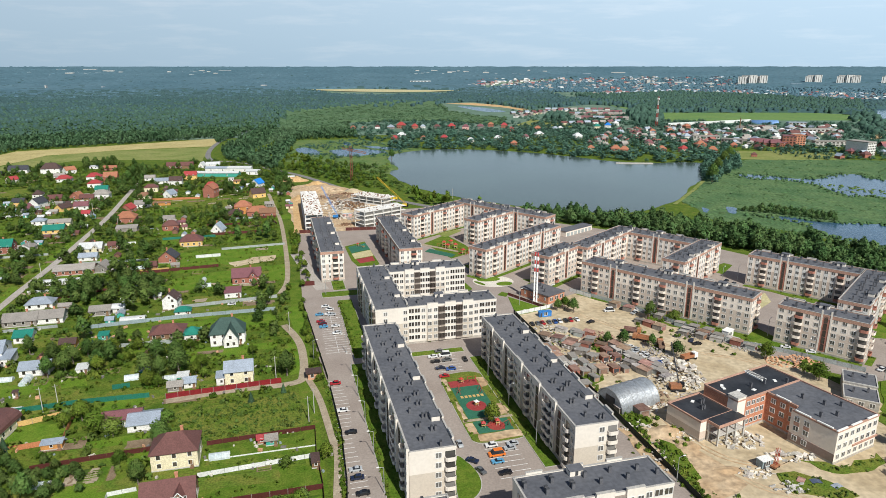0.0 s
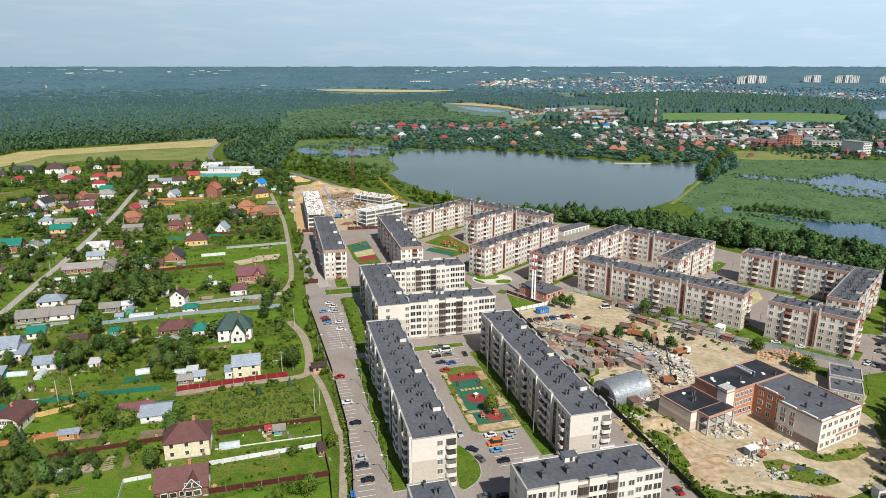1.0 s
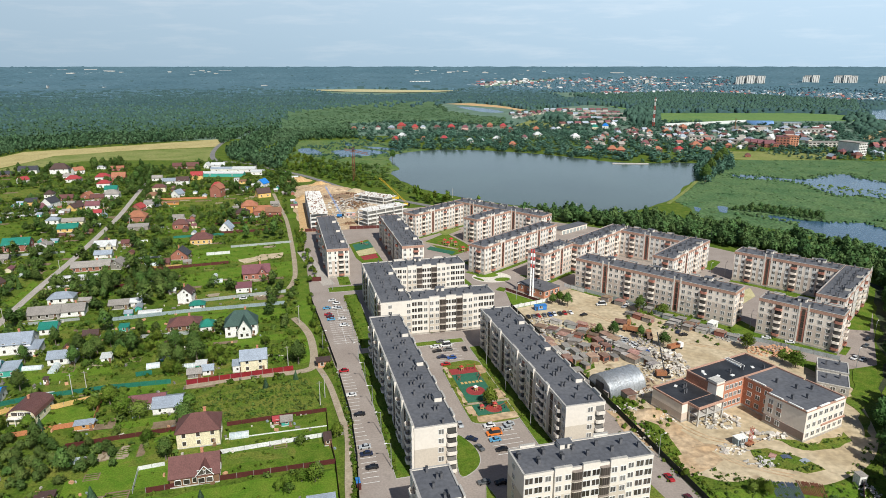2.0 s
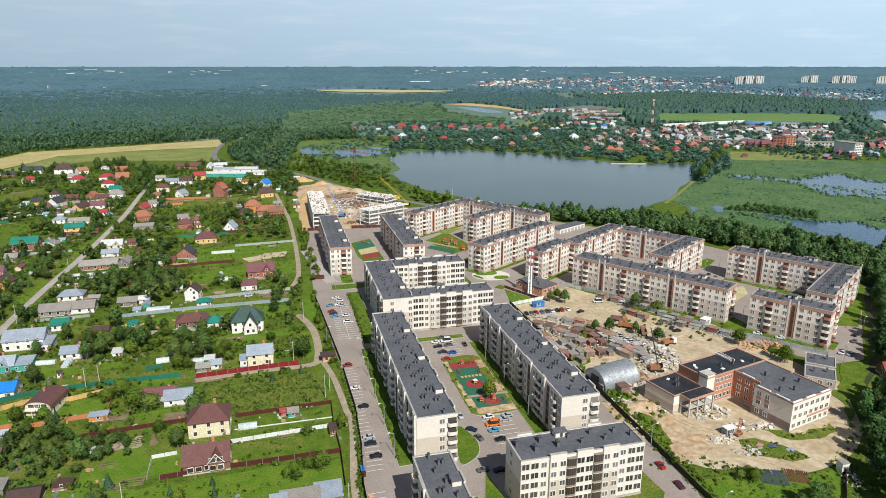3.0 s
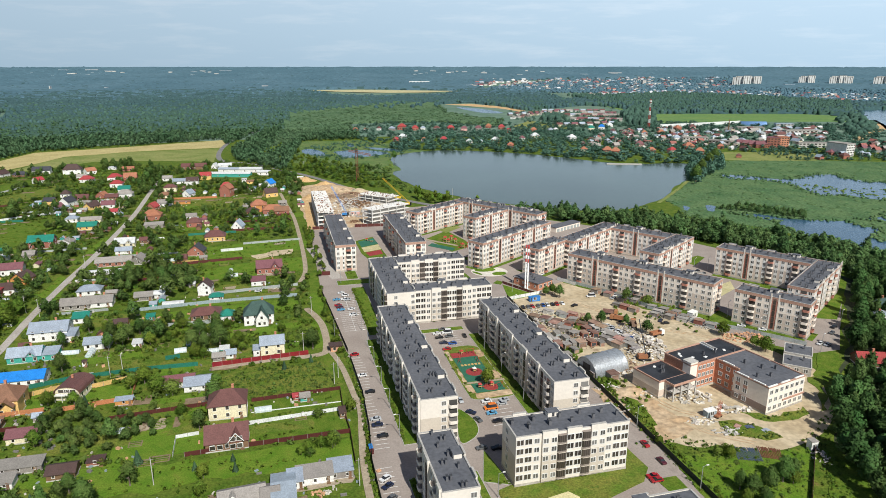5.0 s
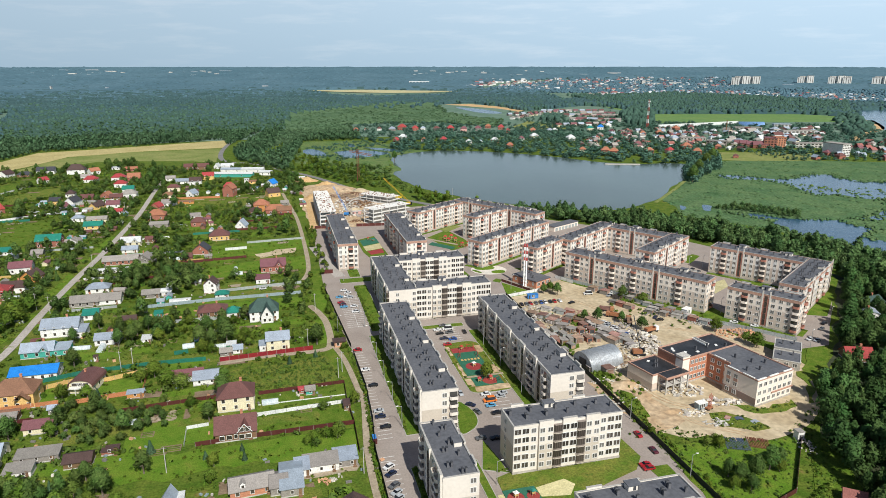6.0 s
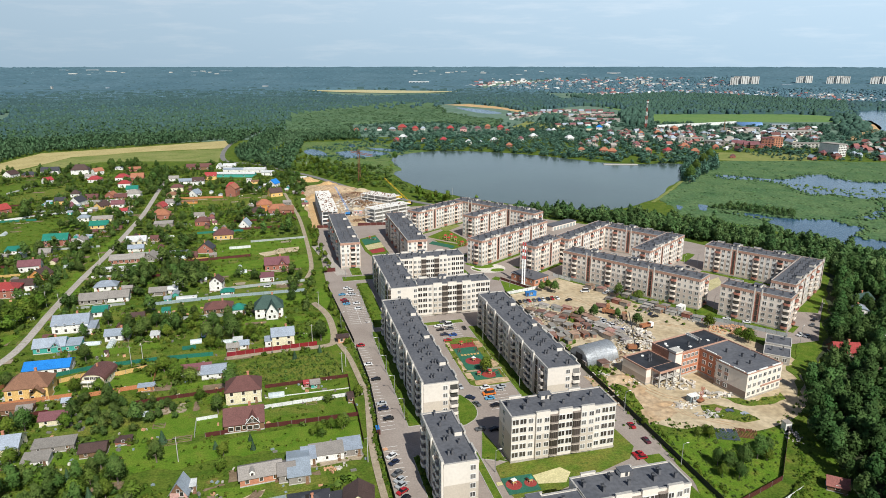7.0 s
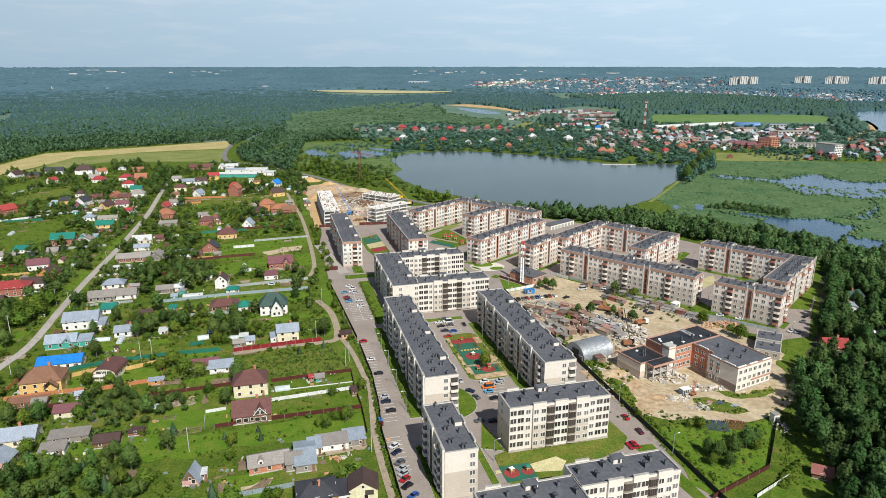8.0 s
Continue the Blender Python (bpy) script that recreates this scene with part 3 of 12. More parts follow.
# ---- estate ground ----
ESTATE = [(-104.3, 447.8), (-70.8, 308.0), grid(-19.5, 160), grid(-19, 130), grid(-15.5, 80), grid(-14.0, 40), grid(-17, -6), grid(-17.5, -34), grid(-18, -130),
          grid(77, -130), grid(77, 30), grid(77.5, 127), (69.8, 320.6), (91.4, 296.0), (120.8, 256.8), (146.2, 232.3), (161.7, 221.2), (176.7, 225.2), (192.4, 251.7),
          (223.3, 301.6), (237.3, 329.2), (218.4, 372.2), (190.1, 391.6), (177.0, 407.7), (127.1, 450.7), (102.2, 466.8), (75.8, 483.7), (8.0, 541.2), (-33.4, 526.1), (-45.5, 463.3), (-68.1, 453.5)]
sheet("pavement_estate", ESTATE, 0.06, M["asphalt"], "warm grey asphalt drives and parking of the housing estate", "asphalt")
YARD = [grid(77.5, 126), (69.7, 319.5), (90.5, 295.0), (120.5, 256.0), (142.8, 230.9), (154.6, 203.6), (139.6, 171.6), (118.6, 150.9), (105.8, 150.9), (91.1, 148.9),
        (71.5, 150.6), grid(79, 8), grid(77.5, 30)]
sheet("ground_yard", ragged(YARD, 1.8, 4), 0.05, M["dirt"], "dry sandy dirt of the building yard", "dirt")
sheet("ground_spoil", ragged([(57.1, 189.7), (72.4, 187.0), (82.3, 171.8), (86.9, 158.1), (71.5, 150.6), (61.6, 171.9)], 1.2, 5), 0.09, M["churned"], "orange spoil spread before the school", "sand")
SITE = [(-150.1, 631.1), (-131.6, 648.4), (-85.0, 598.5), (-47.4, 563.0), (-33.9, 536.2), (-45.5, 463.3), (-68.1, 453.5), (-102.2, 444.0), (-124.7, 516.6)]
sheet("ground_building_site", ragged(SITE, 2, 8), 0.07, M["churned"], "churned orange sand of the building site", "sand")

# roads and paths
ribbon("road_village", [(-194.6, 160.1), (-196.1, 192.9), (-197.3, 217.4), (-209.6, 265.7), (-222.0, 319.5), (-232.2, 369.8), (-249.3, 442.7), (-264.3, 503.0), (-294.8, 605.6), (-312, 667)],
       4.0, 0.26, M["road"], "narrow grey village street")
ribbon("road_main", [(-327, 1285), (-359, 1153), (-339, 968), (-296, 824), (-246, 793), (-192, 736), (-149, 690), (-85.7, 604.7), (-36.0, 557.5), (17.7, 511.2)],
       6.5, 0.27, M["tarmac"], "grey country road past the building site")
ribbon("path_alley", [(-161.6, 592.6), (-144.2, 541.8), (-123.8, 482.4), (-100.4, 399.1), (-86.5, 342.7), (-84.9, 319.0)], 2.8, 0.24, M["path"], "trodden dirt lane behind the gardens", "path")
ribbon("path_lane", [(-72.9, 276.6), (-65.6, 265.1), (-59.4, 251.1), (-53.9, 228.8), (-56.1, 220.1), (-77.5, 214.3), (-98.1, 206.4)], 3.3, 0.24, M["path"], "pinkish dirt lane along a red fence", "path")
ribbon("path_walk", [(-53.9, 228.8), (-44.4, 209.2), (-35.5, 183.2), (-31.9, 172.3), (-27.4, 142.4), (-22.9, 121.5), (-16.7, 98.5)], 2.3, 0.23, M["path"], "trodden footpath beside the estate fence", "path")
ribbon("road_west_drive", [grid(-20, 258), grid(-14, 215), grid(-9, 185)], 7.0, 0.075, M["road"], "grey drive west of the blocks")
ribbon("path_dam", [(198.4, 545.7), (234.1, 603.4), (287, 696), (336, 785)], 3.4, 0.22, M["hay"], "grassy dam between lake and marsh", "path")
ribbon("path_shore", [(989, 1472), (889, 1280), (787, 1169), (698, 1057)], 14.0, 0.3, M["sand"], "pale sandy shore track", "path")
ribbon("road_far", [(259, 1630), (258, 1415), (272, 1319)], 9.0, 0.3, M["road"], "pale road among terraced houses")
ribbon("road_site", [(80.9, 167.1), (93.3, 151.8), (107.0, 148.9), (125.9, 157.1), (138.9, 171.6), (147.0, 192.1)], 6, 0.075, M["dirt"], "rutted dirt track round the school site", "path")


for k, pts in enumerate(([(64.0, 200.0), (72.0, 186.0), (80.0, 172.0), (90.0, 158.0), (104.0, 150.5)],
                         [(74.0, 196.0), (78.0, 184.0), (86.0, 172.0), (98.0, 168.0), (108.0, 173.0)], [(86.0, 268.0), (92.0, 258.0), (104.0, 248.0), (122.0, 240.0), (136.0, 226.0)],
                         [(62.0, 292.0), (74.0, 280.0), (84.0, 266.0), (88.0, 254.0)])):
    for side in (-0.95, 0.95):   # wheel ruts in the yard
        ribbon("ground_wheel_rut", [(x + side * 0.8, y + side * 0.6) for x, y in pts], 0.55, 0.1 + 0.004 * k, M["churned"], "wheel rut pressed into dry dirt", "track")


# ---- lawns with a kerb ----
def lawn(u0, v0, u1, v1, material="lawn"):
    bm = bmesh.new()
    prism(bm, gridbox(u0, v0, u1, v1), -0.1, 0.18)
    ob = thing("ground_lawn", 0, 0, label="kerbed strip of green lawn beside a block", category="lawn", kind="structure",
               me=mesh_of(bm, "lawn", M[material]))
    k = bmesh.new()
    for a, b, c, d in ((u0 - 0.2, v0 - 0.2, u1 + 0.2, v0), (u0 - 0.2, v1, u1 + 0.2, v1 + 0.2), (u0 - 0.2, v0, u0, v1), (u1, v0, u1 + 0.2, v1)):
        prism(k, gridbox(a, b, c, d), -0.1, 0.2)
    part("kerb", k, M["kerb"], ob, "pale concrete kerb")


for u0, v0, u1, v1 in ((-5.2, 2, 0, 91), (12.8, 2, 15.5, 88), (42.6, 8, 47.6, 86), (-7.6, -50, -5.5, -17), (11.5, -46, 14, -18),
                       (20, 92, 42, 96), (-3, 96, 4, 166), (62, 0, 64, 88), (-10, 172, 10, 180),
                       (-3.5, 182, 3, 266), (20, 178, 34, 186)):
    lawn(u0, v0, u1, v1)
def kerbed(name, pts, material, label, z=0.18):
    """A lawn of any outline inside a pale kerb."""
    m = Vector((sum(p[0] for p in pts) / len(pts), sum(p[1] for p in pts) / len(pts)))
    wide = [tuple(Vector(p) + (Vector(p) - m).normalized() * 0.3) for p in pts]
    bm = bmesh.new()
    prism(bm, wide, -0.1, z - 0.01)
    part("kerb", bm, M["kerb"], sheet(name, pts, z, M[material], label, "lawn"), "pale concrete kerb")


kerbed("ground_drop_lawn", rounded([(3.8, 172.0), (7.4, 169.6), (10.2, 164.0), (10.8, 158.0), (8.6, 153.2), (4.4, 151.6)], 4), "lawn", "rounded green lawn inside a bend of the drive", 0.225)
kerbed("ground_wedge_lawn", [(12.0, 146.4), (10.9, 129.6), (18.6, 128.2), (17.2, 134.0), (13.4, 143.4)], "lawn", "wedge of green lawn between drive and block", 0.225)
sheet("ground_front_lawn", [grid(17, -29), grid(27.5, -25.5), (56.0, 139.5), (54.4, 147.8), (59.6, 148.2), grid(67, -30), grid(62, -36), grid(19, -50), grid(16.5, -42)], 0.18, M["rough_grass"],
      "mown green lawn before the block", "lawn")
sheet("ground_side_lawn", [grid(66, -36), grid(73, -36), grid(73, -70), grid(70, -75)], 0.18, M["lawn"], "green corner lawn beside the drive", "lawn")
# lawn slopes of the angled blocks
def oval(cx, cy, rx, ry, turn):
    c, q = math.cos(radians(turn)), math.sin(radians(turn))
    return [(cx + rx * math.cos(k * 0.314) * c - ry * math.sin(k * 0.314) * q, cy + rx * math.cos(k * 0.314) * q + ry * math.sin(k * 0.314) * c) for k in range(20)]


sheet("pavement_circle", oval(27.6, 339.5, 11.3, 9.6, 0), 0.14, M["paving"], "pale paved oval of the turning circle", "paving")
sheet("ground_round_bed", oval(25.2, 342.6, 6.6, 3.6, 10), 0.2, M["bright_lawn"], "oval green bed at the turning circle", "lawn")
sheet("ground_round_bed", oval(33.4, 335.4, 4.6, 3.2, 20), 0.2, M["bright_lawn"], "oval green bed at the turning circle", "lawn")
sheet("ground_round_bed", oval(20.0, 336.0, 4.4, 1.3, -50), 0.2, M["lawn"], "narrow green bed at the turning circle", "lawn")
for p in ([(11.4, 369.3), (18.3, 358.3), (25.2, 354.0), (55.2, 377.4), (55.8, 387.1), (25.8, 362.6), (17.2, 371.6)],
          [(44.3, 342.8), (46.9, 338.9), (56.7, 336.0), (74.3, 352.0), (74.9, 360.5), (57.6, 341.8)],
          [(9.5, 333.2), (11.2, 339.9), (15.6, 326.7), (13.7, 323.1)],
          [(28.1, 317.0), (30.9, 322.2), (34.2, 319.6), (32.5, 314.5)]):
    sheet("ground_court_lawn", p, 0.17, M["lawn"], "green court lawn between the blocks", "lawn")
sheet("ground_boiler_lawn", [(33.4, 314.5), (49.3, 298.3), (53.1, 298.3), (34.9, 288.6)], 0.2, M["bright_lawn"], "bright green lawn beside the boiler house", "lawn")
for i, p in enumerate(([(16.7, 366.0), (24.5, 351.2), (46.9, 372.9), (73.9, 406.4), (71.3, 411.4), (24.2, 360.5)],
                       [(59.1, 332.3), (69.4, 339.6), (80.5, 357.5), (79.6, 365.7), (58.6, 339.6)],
                       [(118.4, 387.3), (127.1, 374.0), (143.7, 382.7), (148.4, 398.1), (126.1, 401.4)],
                       [(152.9, 361.3), (159.3, 351.9), (172.3, 369.5), (169.1, 373.8)],
                       [(183.1, 263.2), (196.2, 260.6), (235.5, 317.7), (238.4, 329.2)],
                       [(69.8, 320.6), (77.3, 332.2), (142.2, 273.0), (145.0, 264.2), (171.8, 243.9), (167.4, 238.0), (121.4, 258.5), (91.9, 298.0)],
                       [(-12.5, 418.5), (5.2, 383.3), (20.2, 398.6), (14.5, 415.0), (1.7, 441.7)],
                       [(164.9, 331.9), (173.4, 344.1), (192.3, 312.3), (185.3, 304.9)])):
    sheet("ground_court_lawn", p, 0.16, M["lawn"], "green court lawn between the blocks", "lawn")
sheet("ground_sports_court", [(156.3, 311.4), (168.2, 320.2), (165.0, 307.1), (152.2, 294.7)], 0.2, M["dryhay"], "yellow sand court between the blocks", "court")
sheet("ground_sports_court", [(-7.5, 449.4), (4.2, 463.1), (13.4, 453.1), (1.6, 434.4)], 0.2, M["hay"], "yellow-green sports court between blocks", "court")
# gardens and meadows along the alley
sheet("ground_alley_verge", gridbox(-26, 12, -20.5, 200), 0.05, M["lawn"], "grass verge along the footpath", "verge")
sheet("ground_alley_lawn", [(-65.2, 262.5), (-58.4, 244.9), (-54.8, 228.9), (-60.9, 226.1), (-67.1, 244.9)], 0.06, M["bright_lawn"], "bright lawn inside the bend of the lane", "lawn")
sheet("ground_alley_lawn", [(-76.8, 297.7), (-70.9, 302.8), (-60.7, 269.4), (-64.7, 265.1)], 0.06, M["bright_lawn"], "bright lawn beside the lane", "lawn")

# ---- car park markings ----
park = thing("marking_car_park", *grid(0, 0), turn=GRID, z=0.064, label="worn white bay lines on the asphalt", category="markings", kind="structure")
bm = bmesh.new()
box(bm, -2.5, -0.09, 0, 2.5, 0.09, 0.006)
line_me = mesh_of(bm, "bay_line", M["paint"])
bm = bmesh.new()
box(bm, -0.07, -25, 0, 0.07, 25, 0.006)
long_me = mesh_of(bm, "centre_line", M["paint"])
for k in range(31):
    put("bay_line", line_me, park, -12.6 + 0.8 * math.sin(k * 0.35), 2 + k * 2.55)
for k in range(9):
    put("bay_line", line_me, park, -14.0, -9 - k * 2.55)
for k in range(19):
    put("bay_line", line_me, park, -11.1, 104 + k * 2.55)
    put("bay_line", line_me, park, -6.0, 104 + k * 2.55)
put("centre_line", long_me, park, -8.5, 128)
for k in range(8):
    put("bay_line", line_me, park, 29.5, 76 + k * 2.55)
    put("bay_line", line_me, park, 34.7, 76 + k * 2.55)
    put("bay_line", line_me, park, 30.5, 6 + k * 2.55)
    put("bay_line", line_me, park, 35.7, 6 + k * 2.55)


# ---- apartment blocks ----
STOREY, FIRST, ROOF, TOP = 3.0, 1.3, 16.7, 17.5


def window_mesh(w, h, panes, dark=False, storeys=1):
    """A window in one piece: frame, mullions and sunk panes; looks along -y, its wall plane at y = 0. With storeys, a strip of them."""
    t, bar = (0.1, 0.04) if dark else (0.15, 0.07)
    xs = [-w / 2 - t]
    for k in range(panes):
        xs += [-w / 2 + w * k / panes + (bar if k else 0), -w / 2 + w * (k + 1) / panes - (bar if k < panes - 1 else 0)]
    xs.append(w / 2 + t)
    zs = []
    for s in range(storeys):
        zs += [s * 3.0, s * 3.0 + h]
    zs = [-t] + zs + [zs[-1] + t]
    bm = bmesh.new()
    fr = 2 if dark else 0
    v = {(i, j): bm.verts.new((x, -0.09, z)) for i, x in enumerate(xs) for j, z in enumerate(zs)}
    for i in range(len(xs) - 1):
        for j in range(len(zs) - 1):
            c = [v[i, j], v[i + 1, j], v[i + 1, j + 1], v[i, j + 1]]
            if i % 2 and j % 2:
                d = [bm.verts.new((q.co.x, -0.02, q.co.z)) for q in c]
                bm.faces.new(d).material_index = 1
                for k in range(4):
                    bm.faces.new((c[k - 1], c[k], d[k], d[k - 1])).material_index = fr
            else:
                bm.faces.new(c).material_index = fr
    rim = [v[i, 0] for i in range(len(xs))] + [v[len(xs) - 1, j] for j in range(1, len(zs))] \
        + [v[i, len(zs) - 1] for i in range(len(xs) - 2, -1, -1)] + [v[0, j] for j in range(len(zs) - 2, 0, -1)]
    back = [bm.verts.new((q.co.x, 0.02, q.co.z)) for q in rim]
    for k in range(len(rim)):
        bm.faces.new((rim[k], rim[k - 1], back[k - 1], back[k])).material_index = fr
    return mesh_of(bm, "window", [M["frame"], M["glass" if dark or w > 1.8 else "pale_pane"], M["loggia"]])


WIN = {"w": window_mesh(1.5, 1.5, 2), "s": window_mesh(0.8, 1.3, 1), "p": window_mesh(2.1, 1.75, 2),
       "g": window_mesh(1.9, 2.5, 3, True), "t": window_mesh(1.0, 2.5, 1, True), "b": window_mesh(2.2, 2.1, 2, True)}
COLUMN = {"w": window_mesh(1.5, 1.5, 2, storeys=5), "p": window_mesh(1.95, 1.65, 2, storeys=5), "s": window_mesh(0.8, 1.3, 1, storeys=5), "g": window_mesh(1.0, 2.5, 1, True, storeys=5)}


def balcony_mesh(w, d, wall):
    """A balcony in one piece: slab and solid parapet with cut corners; the grey ones are glazed to the next slab."""
    front = [(-w / 2, -0.03), (-w / 2, -d * 0.7), (-w / 2 + 0.5, -d), (w / 2 - 0.5, -d), (w / 2, -d * 0.7), (w / 2, -0.03)]
    inner = [(x * 0.94, y * 0.88) for x, y in front]
    bm = bmesh.new()
    if wall == "vent":
        # one band of slab, panel and glass between slim posts
        line, posts = [], []
        for (ax, ay), (bx, by) in zip(front, front[1:]):
            n = 3 if abs(bx - ax) > 1 else 1
            for k in range(n):
                for f, post in ((k / n, True), (k / n + 0.14 / n, False), ((k + 1) / n - 0.14 / n, True)):
                    line.append((ax + (bx - ax) * f, ay + (by - ay) * f))
                    posts.append(post)
        line.append(front[-1])
        rows = [[bm.verts.new((x * s, y * s, z)) for x, y in line] for s, z in ((1.03, -0.14), (1.03, 0.08), (1.0, 0.08), (1.0, 0.62), (1.0, 2.86))]
        for k, (a, b) in enumerate(zip(rows, rows[1:])):
            for i in range(len(line) - 1):
                bm.faces.new((a[i], a[i + 1], b[i + 1], b[i])).material_index = 2 if k < 2 else 3 if posts[i] and k == 3 else (0 if k == 2 else 1)
        bm.faces.new(rows[0][::-1]).material_index = 2
        bm.faces.new(rows[4])
        bmesh.ops.recalc_face_normals(bm, faces=bm.faces)
        return mesh_of(bm, "balcony", [M["loggia_panel"], M["glass"], M["taupe"], M["loggia"]])
    rows = [[bm.verts.new((x, y, z)) for x, y in line] for line, z in ((front, -0.15), (front, 1.0), (inner, 1.0), (inner, 0.0))]
    for a, b in zip(rows, rows[1:]):
        for i in range(5):
            bm.faces.new((a[i], a[i + 1], b[i + 1], b[i]))
    bm.faces.new(rows[0][::-1])
    bm.faces.new(rows[3])
    top = [bm.verts.new((x, -0.03, 2.45)) for x in (inner[5][0], inner[0][0])]
    bm.faces.new((rows[3][0], rows[3][5], *top)).material_index = 1
    bmesh.ops.recalc_face_normals(bm, faces=bm.faces)
    return mesh_of(bm, "balcony", [M[wall], M["pale_pane"]])


BALC = {k: balcony_mesh(3.0, 1.25, k) for k in ("cream", "pinkish", "stripred", "vent")}


def vent_mesh(double):
    bm = bmesh.new()
    for x in ((-0.55, 0.55) if double else (0.0,)):
        box(bm, x - 0.28, -0.4, 0, x + 0.28, 0.4, 1.5, 0, "b")
        box(bm, x - 0.34, -0.46, 1.64, x + 0.34, 0.46, 1.7, 1)
        for a in (-0.2, 0.2):
            box(bm, x + a - 0.05, -0.3, 1.5, x + a + 0.05, 0.3, 1.64, 0)
    return mesh_of(bm, "roof_vent", [M["vent"], M["darkmetal"]])


VENT = [vent_mesh(False), vent_mesh(True)]
bm = bmesh.new()
box(bm, -1.8, -1.2, 0, 1.8, 1.2, 1.5, 0, "b")
box(bm, -2.0, -1.4, 1.5, 2.0, 1.4, 1.72, 1)
box(bm, -0.4, -1.24, 0.1, 0.4, -1.2, 1.4, 2)
HATCH = mesh_of(bm, "stair_head", [M["cream"], M["bitumen"], M["darkmetal"]])
bm = bmesh.new()
box(bm, -2.2, -0.2, 0, 2.2, 0.2, 1.25, 0, "b")
box(bm, -2.3, -0.3, 1.25, 2.3, 0.3, 1.37, 1)
SCREEN = mesh_of(bm, "raised_parapet", [M["cream"], M["kerb"]])

STYLES = {
    # upper wall, lower wall, projecting bays, balcony, cornice, patterns of the long and the short faces
    "estate": ("cream", "taupe", "cream", "cream", None, "wbw|wg|wbb|w|gwbw|pw|", "--wb", 3.1),
    "front": ("cream", "taupe", "cream", "vent", None, "ppw|ww|b|pp|b|ww|wpp", "-w-", 2.68),
    "angled": ("pinkish", "mauve", "pinkish", "pinkish", "redband", "wwbwwgwwwbwwwbwwwgwwwbwsww", "wsb", 3.2),
}


def cells(pattern, length, size=3.2):
    """The cells of a face: kind, middle, width, and whether they stand proud."""
    keys = []
    proud = False
    wanted = max(2, round(length / size))
    i = 0
    while len(keys) < wanted:
        c = pattern[i % len(pattern)]
        i += 1
        if c == "|":
            proud = not proud
        elif c != ",":
            keys.append((c, proud))
        if i > 400:
            break
    w = length / wanted
    return [(c, (k + 0.5) * w, w, pr) for k, (c, pr) in enumerate(keys)]


